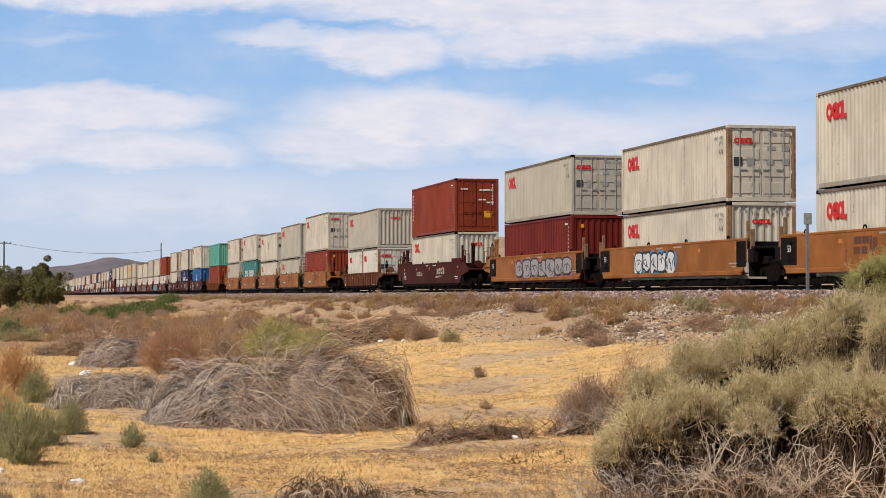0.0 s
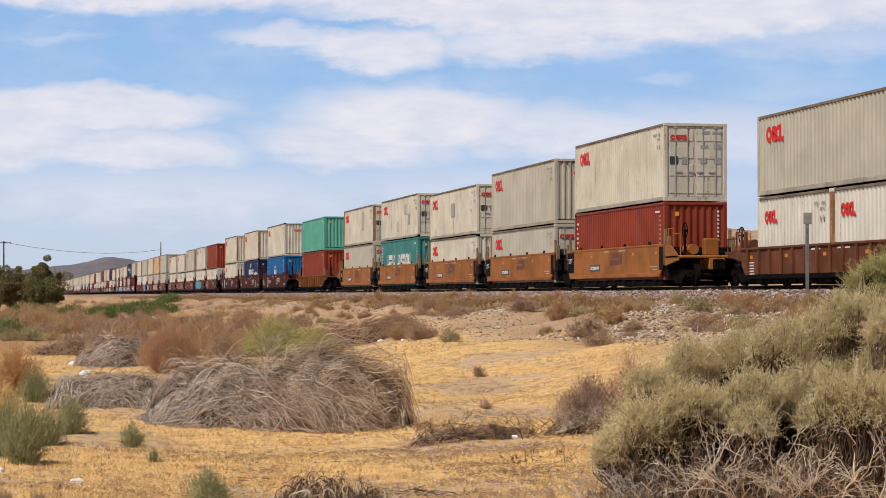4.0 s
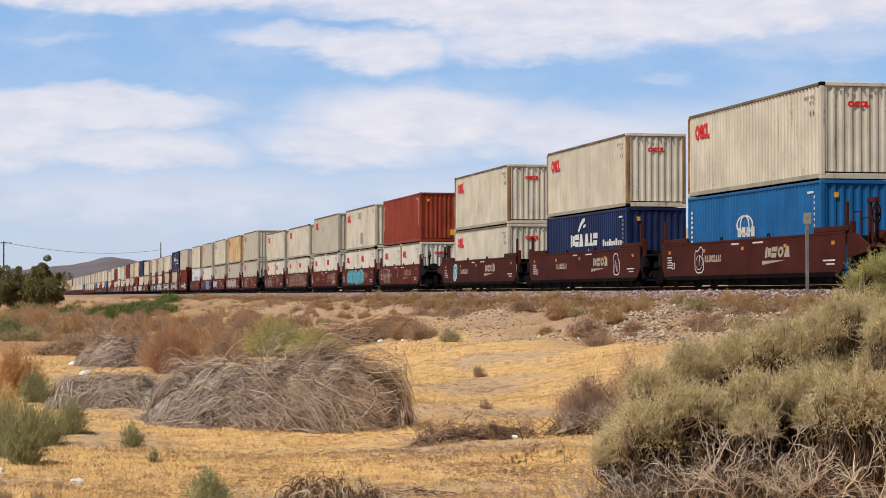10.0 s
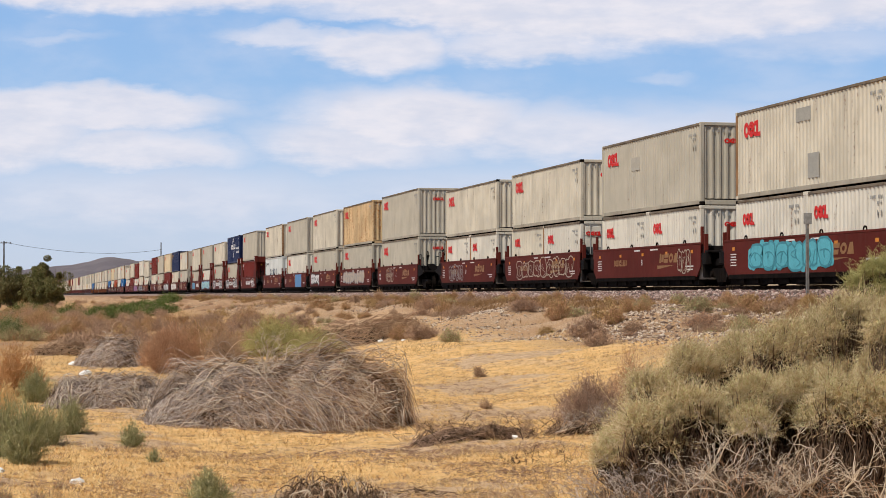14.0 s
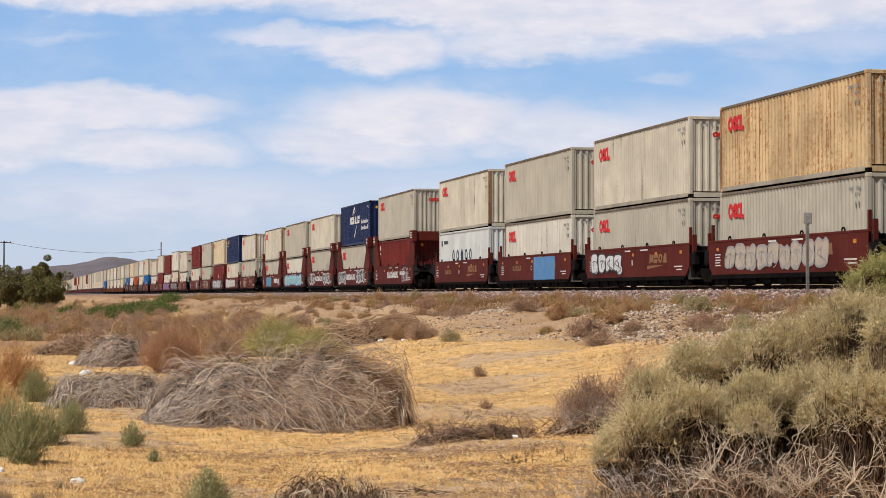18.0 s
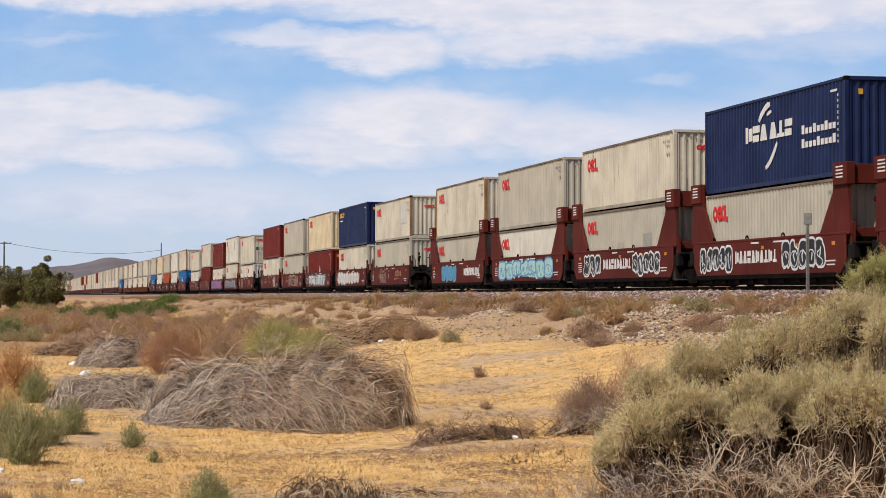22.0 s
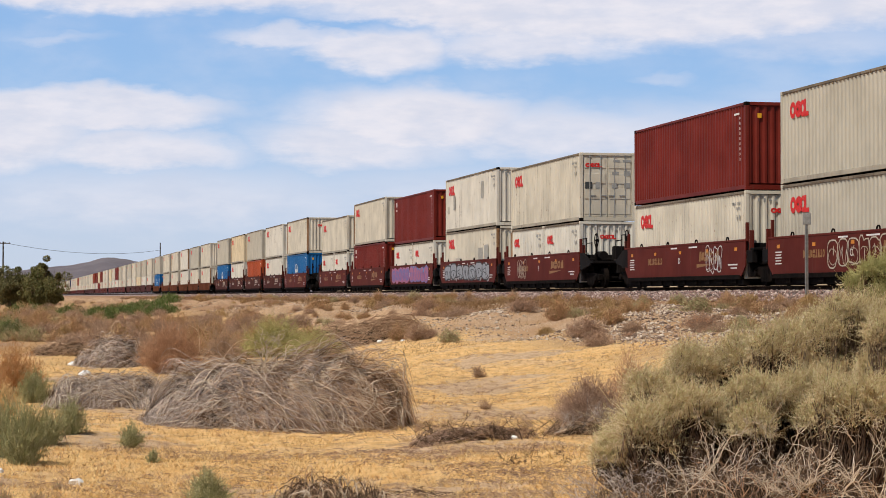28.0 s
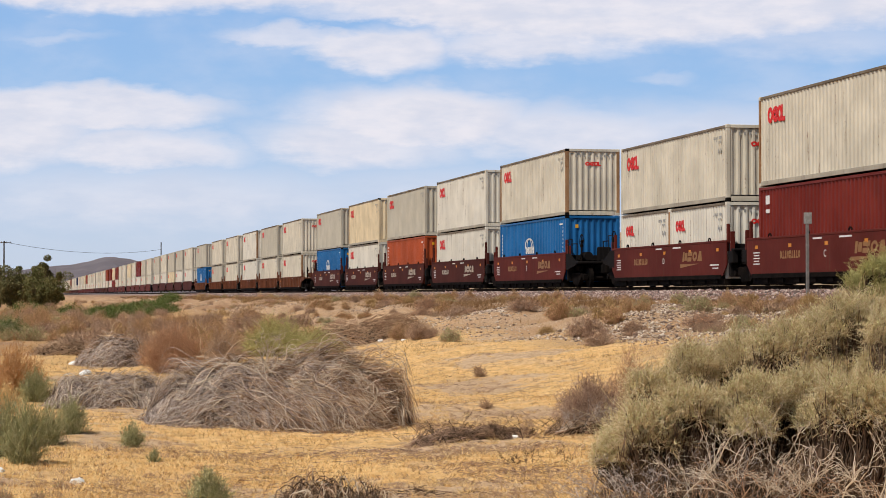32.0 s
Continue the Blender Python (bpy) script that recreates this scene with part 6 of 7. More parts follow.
    # The under stems get a dark colour, deepening the shaded gaps below the cushions.
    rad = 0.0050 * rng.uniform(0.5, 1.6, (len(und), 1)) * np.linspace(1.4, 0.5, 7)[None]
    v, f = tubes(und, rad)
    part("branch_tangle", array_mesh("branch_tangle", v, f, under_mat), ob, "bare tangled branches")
    return tagged(ob, label, "bush")


def antlers(px, d, half, deep, count, height, thick, seed, mat, label, lean=0.0, forks=4):
    """Bare forking branches that rise from the ground and arch over, like antlers."""
    rng = np.random.default_rng(seed)
    x0, y0 = toward(px, d)
    side = np.array([math.cos(radians(YAW)), -math.sin(radians(YAW)), 0])
    away = np.array([math.sin(radians(YAW)), math.cos(radians(YAW)), 0])
    up = np.array([0, 0, 1.0])
    lines, radii, k = [], [], 6
    t = np.linspace(0, 1, k)[:, None]

    def grow(p, way, length, r, level):
        bend = rng.normal(0, 0.34, 3)
        sag = -up * 0.20 * length * (1.0 if level else 0.5)
        path = p + way * length * t + bend * length * 0.35 * t * (1 - t) * 2 + sag * t ** 2 + rng.normal(0, 0.012, (k, 3)) * t
        path[:, 2] = np.maximum(path[:, 2], 0.015)
        lines.append(path)
        radii.append(r * (1.1 - 0.5 * t[:, 0]))
        if level < forks - 1:
            for _ in range(rng.integers(2, 4)):
                at = rng.integers(2, k)
                w = way + rng.normal(0, 0.52, 3) + up * 0.10
                grow(path[at], w / np.linalg.norm(w), length * rng.uniform(0.45, 0.75), r * 0.68, level + 1)

    for _ in range(count):
        p = side * rng.uniform(-half, half) + away * rng.uniform(-deep, deep)
        way = side * rng.normal(lean, 0.55) - away * rng.uniform(-0.2, 0.6) + up * rng.uniform(0.5, 1.2)
        grow(p + up * 0.01, way / np.linalg.norm(way), height * rng.uniform(0.35, 0.8), thick * rng.uniform(0.7, 1.3), 0)
    v, f = tubes(np.array(lines), np.array(radii))
    ob = new("dead_branches")
    ob.location = (x0, y0, float(ground_z(x0, y0)))
    part("bare_branches", array_mesh("bare_branches", v, f, mat), ob)
    return tagged(ob, label, "dead branches")


def toward(px, rng_m):
    """A place at that range, px along the picture's width from its middle, on the plan."""
    a = radians(YAW) + math.atan(px / FOCAL)
    return rng_m * math.sin(a), rng_m * math.cos(a)


def clumps_of(rows, dist):
    """Cushions from plain numbers: across and down in thousandths of the distance, and size."""
    out = []
    for i, (u, v, r) in enumerate(rows):
        d = dist + (i % 3 - 1) * 0.35
        x, y = toward(u * FOCAL / 1000, d)
        out.append((x, y, EYE - v * d / 1000, r * d / 1000))
    return out


# The great grey-green bush beside the camera, in two stands, and a greener one behind it.
cushion_bush("saltbush", clumps_of(((104, 72, 22), (138, 64, 20), (170, 57, 20), (202, 59, 21), (232, 63, 22), (90, 71, 14), (122, 60, 16), (152, 53, 15), (182, 49, 16), (208, 54, 15), (82, 82, 12), (118, 74, 13), (152, 67, 13), (188, 63, 14), (220, 57, 15)), 16.0),
             15500, 21, "grey-green saltbush with bare grey branches on dry ground", SAGE, BARK, 0.0)
cushion_bush("saltbush", clumps_of(((102, 50, 15), (122, 41, 17), (144, 36, 17), (166, 30, 17), (186, 24, 17), (206, 20, 20), (226, 24, 20), (196, 13, 12), (205, 35, 18), (225, 40, 20), (188, 41, 16)), 18.8),
             15500, 22, "tall grey-green saltbush behind a lower one", SAGE, BARK, 0.0)
cushion_bush("saltbush", clumps_of(((214, 3, 11), (206, 10, 9), (231, -4, 14), (222, 16, 14), (216, 10, 9)), 22.0), 9000, 23, "fresh green bush beyond the grey saltbush", FRESH, BARK, 0.25, leaf=0.015, twig_mat_of=FRESH)


def thatch(px, d, lobes, coats, seed, label, comb=0.0, wild=0.6, hub=(0.0, 0.0), category="dead bush", core=0.62):
    """One matted heap of dry stems that lie combed over a lumpy body. lobes: across, deep, radii and height.
    coats: material, count, stem radius, stem length, looseness, and the side they keep to (-1 to 1)."""
    rng = np.random.default_rng(seed)
    x0, y0 = toward(px, d)
    side = np.array([math.cos(radians(YAW)), -math.sin(radians(YAW))])
    deep = np.array([math.sin(radians(YAW)), math.cos(radians(YAW))])

    def body(a, b):
        h = 0
        for la, lb, ra, rb, lh in lobes:
            q = ((a - la) / ra) ** 2 + ((b - lb) / rb) ** 2
            h = h + (lh * np.clip(1 - q, 0, 1) ** 0.8) ** 5
        ripple = 1 + 0.07 * np.sin(9 * a + 2 * b + seed) * np.sin(7 * b - 3 * a) + 0.05 * np.sin(17 * a - 6 * b)
        return h ** 0.2 * ripple

    def crest_line(a):
        w = [np.exp(-((a - lo[0]) / lo[2]) ** 2) + 1e-4 for lo in lobes]
        return sum(q * lo[1] for q, lo in zip(w, lobes)) / sum(w)

    ob = new("dead_bush")
    z0 = float(ground_z(x0, y0))
    ob.location = (x0, y0, z0 - 0.02)
    wide = np.array([max(abs(lo[0]) + lo[2] for lo in lobes), max(abs(lo[1]) + lo[3] for lo in lobes)])
    for mat, count, thick, length, loose, keep in coats:
        a = rng.uniform(-1, 1, count * 3) * wide[0]
        a = a[rng.uniform(0, 1, len(a)) < 0.5 + 0.5 * np.tanh(keep * 3 * a / wide[0] + 0.5 * (keep == 0) + abs(keep))]
        crest = body(a, crest_line(a))
        a, crest = a[crest > 0.05][:count], crest[crest > 0.05][:count]
        n, k = len(a), 12
        z = crest * np.clip(rng.uniform(0.08, 1.0, n) ** 0.75 + rng.normal(0, 0.03, n), 0.03, 1.03)
        step = length * rng.uniform(0.4, 1.3, n) / k
        lean = np.where(rng.uniform(-1, 1, n) < np.tanh((a - hub[0]) / 0.45) + comb, 1.0, -1.0)
        start = rng.normal(0.15, 0.35 + 0.3 * wild, n) - 0.6 * (1 - z / np.maximum(crest, 0.05))
        finish = rng.normal(-0.95, 0.25 + 0.35 * wild, n)
        curl, phase = rng.normal(0, 0.35 + 0.4 * wild, n), rng.uniform(0, 6.3, n)
        rows = []
        for i in range(k):
            rows.append((a, z))
            u = i / (k - 1)
            ang = start + (finish - start) * u ** 0.8 + curl * np.sin(0.6 * i + phase)
            room = np.clip(body(a + lean * 0.05, crest_line(a)) / 0.38, 0.28, 1.0)
            a, z = a + lean * np.cos(ang) * step * room, np.maximum(z + (np.sin(ang) - 0.7 * (1 - room)) * step, 0.012)
        pa, z = np.stack([r[0] for r in rows], 1), np.stack([r[1] for r in rows], 1)
        t = np.linspace(0, 1, k)[None]
        # lay the stems on the near or the far face of the heap
        lo, hi = -wide[1] + 0 * pa, crest_line(pa)
        for _ in range(11):
            mid = (lo + hi) / 2
            above = body(pa, mid) > z
            lo, hi = np.where(above, lo, mid), np.where(above, mid, hi)
        back = rng.uniform(0, 1, (n, 1)) < 0.2
        pb = np.where(back, 2 * crest_line(pa) - hi, hi) + rng.uniform(-0.03, 0.14, (n, 1)) * np.where(back, -1, 1)
        pb -= np.where(back, -1, 1) * loose * rng.uniform(0, 1, (n, 1)) * np.sin(np.pi * t)
        z = z + 0.5 * loose * rng.uniform(0, 1, (n, 1)) ** 2 * np.sin(np.pi * t)
        path = np.stack([pa, pb], -1)
        xy = path[..., :1] * side + path[..., 1:] * deep
        lines = np.concatenate([xy, z[..., None]], -1)
        lines[..., 2] += (ground_z(x0 + lines[..., 0], y0 + lines[..., 1]) - z0)
        rad = thick * rng.uniform(0.55, 1.45, (n, 1)) * (1.15 - 0.7 * t)
        v, f = tubes(lines, rad)
        part("branch_tangle", array_mesh("branch_tangle", v, f, mat), ob)
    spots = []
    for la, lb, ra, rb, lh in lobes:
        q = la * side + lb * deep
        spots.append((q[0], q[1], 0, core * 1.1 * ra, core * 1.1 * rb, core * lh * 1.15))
    part("core", core_blob(spots, seed), ob, "dark solid filler for the shade between twigs")
    return tagged(ob, label, category)


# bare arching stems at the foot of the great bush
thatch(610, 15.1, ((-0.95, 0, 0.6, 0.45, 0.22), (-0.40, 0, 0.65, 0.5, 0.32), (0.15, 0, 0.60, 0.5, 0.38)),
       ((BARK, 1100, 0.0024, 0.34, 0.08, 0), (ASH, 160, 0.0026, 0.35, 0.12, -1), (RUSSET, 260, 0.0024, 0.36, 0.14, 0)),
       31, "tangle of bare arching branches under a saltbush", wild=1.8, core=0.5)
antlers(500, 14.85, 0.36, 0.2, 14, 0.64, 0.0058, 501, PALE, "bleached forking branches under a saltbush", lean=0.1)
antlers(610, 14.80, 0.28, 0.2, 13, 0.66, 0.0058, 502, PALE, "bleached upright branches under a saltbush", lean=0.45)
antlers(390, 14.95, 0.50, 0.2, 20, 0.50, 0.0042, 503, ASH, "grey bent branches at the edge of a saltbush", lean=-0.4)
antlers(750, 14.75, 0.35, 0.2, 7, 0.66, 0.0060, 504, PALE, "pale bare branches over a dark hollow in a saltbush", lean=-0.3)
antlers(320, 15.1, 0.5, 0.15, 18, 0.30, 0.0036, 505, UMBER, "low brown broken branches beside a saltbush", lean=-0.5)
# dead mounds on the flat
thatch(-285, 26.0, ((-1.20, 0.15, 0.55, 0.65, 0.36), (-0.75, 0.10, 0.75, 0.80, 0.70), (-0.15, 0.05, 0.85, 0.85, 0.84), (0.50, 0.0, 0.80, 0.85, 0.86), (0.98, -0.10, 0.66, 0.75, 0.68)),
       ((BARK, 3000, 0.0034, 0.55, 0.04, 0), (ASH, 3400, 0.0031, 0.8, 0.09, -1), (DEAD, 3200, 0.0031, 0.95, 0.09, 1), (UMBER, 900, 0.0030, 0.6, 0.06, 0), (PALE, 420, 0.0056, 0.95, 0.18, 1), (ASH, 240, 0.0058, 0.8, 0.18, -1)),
       32, "wide matted heap of dry grey and tan tumbleweed on the sand", comb=0.35, wild=0.75, hub=(-0.55, 0.15), core=0.56)
antlers(-300, 25.6, 0.25, 0.15, 7, 0.60, 0.0072, 506, PALE, "pale forked dead stems on a tumbleweed heap", lean=-0.2)
bpy.data.objects["dead_branches.005"].location.z += 0.70
thatch(-580, 29.8, ((-0.45, 0, 0.55, 0.5, 0.36), (0.10, 0, 0.65, 0.5, 0.42), (0.65, -0.1, 0.60, 0.45, 0.30)),
       ((BARK, 1300, 0.0040, 0.5, 0.04, 0), (ASH, 2600, 0.0038, 0.5, 0.08, 0), (PALE, 260, 0.0055, 0.45, 0.14, 0), (UMBER, 500, 0.0038, 0.5, 0.06, 1)),
       33, "low grey tangled dead bush on the sand", comb=0.1, wild=1.0)
thatch(-580, 47.3, ((0, 0, 0.66, 0.55, 0.64), (-0.55, 0.1, 0.42, 0.4, 0.30)),
       ((BARK, 900, 0.005, 0.5, 0.04, 0), (DEAD, 900, 0.0048, 0.55, 0.05, 0), (ASH, 2200, 0.0048, 0.5, 0.07, 0)),
       34, "rounded grey-tan tumbleweed in the ditch", wild=0.8)
thatch(-214, 15.3, ((-0.08, 0.02, 0.34, 0.30, 0.26), (0.20, -0.02, 0.36, 0.28, 0.18), (-0.34, 0, 0.28, 0.22, 0.11)),
       ((BARK, 700, 0.0032, 0.34, 0.05, 0), (UMBER, 260, 0.0032, 0.36, 0.10, 0), (PALE, 70, 0.0046, 0.5, 0.12, 0), (DEAD, 110, 0.0048, 0.45, 0.10, 0)),
       39, "small heap of broken brown twigs on the straw", comb=0.5, wild=1.2)
X0, Y0 = toward(55, 23.3)
dead_mound(X0, Y0, 0.75, 0.3, 0.17, 420, 37, DUSK, 0.005, "low drift of broken brown twigs on the sand")
X0, Y0 = toward(255, 23.9)
dead_mound(X0, Y0, 0.52, 0.4, 0.16, 380, 38, UMBER, 0.005, "low heap of broken brown twigs beside a dead shrub")
antlers(-225, 15.2, 0.30, 0.15, 16, 0.26, 0.0042, 511, BARK, "dark broken sticks piled on the straw", lean=0.3)
antlers(-170, 15.2, 0.30, 0.12, 7, 0.28, 0.0046, 512, PALE, "bleached sticks on a twig heap", lean=0.5, forks=3)
antlers(50, 23.2, 0.70, 0.2, 26, 0.28, 0.0052, 513, UMBER, "low drift of brown dead branches on the sand", lean=0.4)
antlers(60, 23.0, 0.70, 0.2, 16, 0.26, 0.0050, 514, BARK, "dark dead branches lying on the sand", lean=-0.5)
antlers(262, 23.7, 0.50, 0.2, 18, 0.42, 0.0052, 515, ASH, "grey dead branches at the foot of a dry shrub", lean=0.2)
antlers(165, 19.4, 0.30, 0.1, 8, 0.16, 0.0040, 516, BARK, "dark fallen twigs on the straw", lean=0.6)
X0, Y0 = toward(-668, 55)
dead_mound(X0, Y0, 0.9, 0.6, 0.34, 600, 40, UMBER, 0.008, "low brown dead brush in the ditch")
X0, Y0 = toward(-150, 58)
dead_mound(X0, Y0, 1.9, 1.0, 0.6, 1000, 41, UMBER, 0.009, "grey-brown dead brush at the foot of the slope")

# shrubs
for px, d, w, h, n, tw, lf, ln, ls, lab in (
        (262, 24.4, 1.05, 0.62, 700, DUSK, UMBER, 2200, 0.008, "brown dry feathery shrub on the sand"),
        (330, 26.5, 0.7, 0.85, 220, RUSSET, UMBER, 700, 0.010, "thin pinkish dry shrub on the sand"),
        (-478, 43.6, 1.55, 1.05, 900, RUSSET, RUSSET, 5200, 0.014, "upright russet dry shrub in the ditch"),
        (-390, 45.0, 1.1, 0.8, 300, UMBER, RUSSET, 1200, 0.014, "low russet dry shrub in the ditch"),
        (-295, 50.5, 2.0, 1.0, 560, LIME, LIME, 5600, 0.018, "yellow-green leafy shrub behind a dead mound"),
        (-225, 49.5, 1.7, 0.78, 400, LIME, LIME, 4200, 0.018, "low yellow-green shrub behind a dead mound"),
        (-738, 20.3, 0.52, 0.68, 260, OLIVE, OLIVE, 3200, 0.010, "dark green spiky weed on the straw"),
        (-775, 21.0, 0.5, 0.60, 200, OLIVE, OLIVE, 2200, 0.010, "dark green spiky weed at the edge of the sand"),
        (-655, 24.6, 0.46, 0.46, 200, OLIVE, OLIVE, 1800, 0.010, "green weed on the straw"),
        (-700, 23.0, 0.5, 0.50, 200, OLIVE, OLIVE, 1800, 0.010, "green weed among others on the straw"),
        (-550, 22.4, 0.34, 0.30, 130, OLIVE, OLIVE, 900, 0.009, "small green weed with pale stems on the straw"),
        (-511, 20.4, 0.16, 0.14, 60, OLIVE, OLIVE, 300, 0.007, "tiny green weed on the straw"),
        (-415, 16.0, 0.40, 0.30, 260, OLIVE, SAGE, 1800, 0.008, "grey-green weed on the straw"),
        (-715, 15.6, 0.20, 0.16, 90, UMBER, OLIVE, 300, 0.007, "small dry weed on the straw"),
        (-775, 15.4, 0.18, 0.22, 90, UMBER, OLIVE, 300, 0.007, "small dry weed near the camera"),
        (-675, 17.2, 0.16, 0.10, 60, UMBER, OLIVE, 160, 0.007, "tiny dry weed on the straw"),
        (-755, 33.5, 1.1, 0.88, 420, ORANGEGRASS, ORANGEGRASS, 2600, 0.014, "orange-brown dry bush on the sand"),
        (-720, 31.0, 0.7, 0.5, 260, OLIVE, OLIVE, 1600, 0.012, "green and brown weed on the sand"),
        (-778, 29.0, 0.6, 0.45, 200, STRAW, STRAW, 900, 0.012, "pale dry grass bush on the sand"),
        (-770, 72.0, 1.6, 0.85, 260, OLIVE, GRASSG, 2600, 0.028, "green bush far along the sand"),
        (65, 36.0, 0.35, 0.22, 90, UMBER, UMBER, 160, 0.01, "small dry weed on the open sand"),
        (75, 29.0, 0.25, 0.16, 60, UMBER, UMBER, 120, 0.01, "small dry weed on the open sand")):
    X0, Y0 = toward(px, d)
    fan_shrub(X0, Y0, w, h, n, int(abs(px) * 3 + d), tw, lf, ln, ls, lab, thick=0.0028 + d * 0.00006)


def far_brush():
    """Shrubs of the slope and the ditch, as copies of a few."""
    masters = []
    for i, (w, h, n, tw, lf, ln, ls, lab) in enumerate((
            (1.1, 0.55, 420, DUSK, UMBER, 2000, 0.024, "low brown dry shrub on the slope"),
            (1.0, 0.60, 400, RUSSET, RUSTGRASS, 2000, 0.024, "rust-coloured dry shrub on the slope"),
            (0.9, 0.50, 340, UMBER, OLIVE, 2000, 0.024, "dull olive shrub on the slope"),
            (1.3, 0.50, 440, DUSK, UMBER, 1700, 0.024, "grey twiggy shrub on the slope"),
            (0.9, 0.42, 340, RUSTGRASS, RUSTGRASS, 1400, 0.024, "dry olive-tan tuft on the slope"),
            (2.0, 0.75, 260, OLIVE, GRASSG, 2600, 0.055, "green weed patch in the ditch"),
            (1.5, 0.50, 500, DUSK, RUSSET, 2000, 0.022, "pinkish-brown matted dead shrub in the ditch"))):
        m = fan_shrub(12.0, 40.0 + i, w, h, n // 2, 90 + i, tw, lf, ln, ls * 1.15, lab, thick=0.006, spread=1.0, group="slope shrubs", slim=0.16)
        masters.append(m)
    rng = random.Random(77)
    places = []
    for _ in range(230):
        y = 33 * (260 / 33) ** rng.random()
        x = rng.uniform(10.2, 20.3)
        if (x < 12.5 and y < 60 or x < 15 and y > 70) and rng.random() < 0.8:
            continue
        places.append((x, y, rng.choice((2, 2, 4, 4, 1, 6, 0)), rng.uniform(0.30, 0.80)))
    for _ in range(110):          # rusty weeds among the gravel
        y = 34 * (60 / 34) ** rng.random()
        places.append((rng.uniform(14.6, 19.6), y, rng.choice((1, 1, 4, 0, 2)), rng.uniform(0.25, 0.6)))
    for _ in range(90):           # small growth on the washed-out bank
        places.append((rng.uniform(10.8, 15.5), 62 * (190 / 62) ** rng.random(), rng.choice((0, 1, 1, 3, 4, 6)), rng.uniform(0.3, 0.7)))
    for _ in range(80):           # weeds along the foot of the ballast
        places.append((rng.uniform(18.6, 20.6), 36 * (300 / 36) ** rng.random(), rng.choice((1, 4, 4, 2)), rng.uniform(0.35, 0.8)))
    for _ in range(150):           # the far ditch
        y = 50 * (330 / 50) ** rng.random()
        places.append((rng.uniform(-0.5, 11) if y > 75 else rng.uniform(1.5, 11), y, rng.choice((0, 0, 1, 3, 3, 1, 4)), rng.uniform(0.7, 1.6)))
    for _ in range(130):          # low growth along the bank
        places.append((rng.uniform(14.5, 20), 75 * (290 / 75) ** rng.random(), rng.choice((1, 4, 4, 2, 0, 6)), rng.uniform(0.4, 0.95)))
    for _ in range(46):           # warm scrub at the ditch's near side
        y = 68 * (200 / 68) ** rng.random()
        places.append((y * rng.uniform(-0.006, 0.032), y, rng.choice((1, 1, 4, 2, 0)), rng.uniform(0.6, 1.3)))
    for _ in range(64):           # a green patch
        y = rng.uniform(132, 178)
        places.append((y * rng.uniform(0.036, 0.078), y, 5, rng.uniform(0.7, 1.1)))
    for _ in range(170):          # matted dead brush filling the ditch
        y = 54 * (150 / 54) ** rng.random()
        x = y * rng.uniform(0.025, 0.155)
        if x < 9.2:
            places.append((x, y, rng.choice((0, 0, 3, 3, 3, 6, 6, 1)), rng.uniform(0.6, 1.15)))
    for _ in range(6):
        places.append((rng.uniform(0.2, 4.5), rng.uniform(150, 175), 5, rng.uniform(0.9, 1.3)))
    distant = [[] for _ in masters]
    nearer = [[] for _ in masters]
    for x, y, i, s in sorted(places, key=lambda q: q[1]):
        m = pose(x, y, float(ground_z(x, y)) - 0.03, 0, 0, rng.uniform(0, 360))
        size = (s, s, s * rng.uniform(0.8, 1.15))
        if y < 62:
            copy_thing(masters[i], m).scale = size
        else:
            (distant if y > 105 else nearer)[i].append(m @ Matrix.Diagonal((*size, 1)))
    for m, spots, part_kept in [(m, s, 3) for m, s in zip(masters, distant)] + [(m, s, 1.5) for m, s in zip(masters, nearer)]:
        for child in m.children:
            me = child.data
            v = np.empty(len(me.vertices) * 3, np.float32)
            me.vertices.foreach_get("co", v)
            f = np.empty(len(me.loops), np.int32)
            me.loops.foreach_get("vertex_index", f)
            v, f = v.reshape(-1, 3), f.reshape(-1, 4)
            if not spots:
                continue
            keep = int(len(f) / part_kept)
            f = f[:keep] if child.name.startswith("foliage") else f[len(f) - keep:]
            vs = [v @ np.array(q.to_3x3()).T + np.array(q.translation) for q in spots]
            fs = [f + k * len(v) for k in range(len(spots))]
            tagged(new("distant_brush", array_mesh("distant_brush", np.concatenate(vs), np.concatenate(fs), me.materials[0])), "dry scrub far along the railway embankment", "brush", kind="stuff")
    rest = ((12.6, 44.0), (14.1, 52.0), (16.2, 47.0), (13.4, 61.0), (17.2, 58.0), (7.5, 137.0), (6.4, 57.0))
    for m, (x, y) in zip(masters, rest):
        m.location = (x, y, float(ground_z(x, y)) - 0.03)


far_brush()


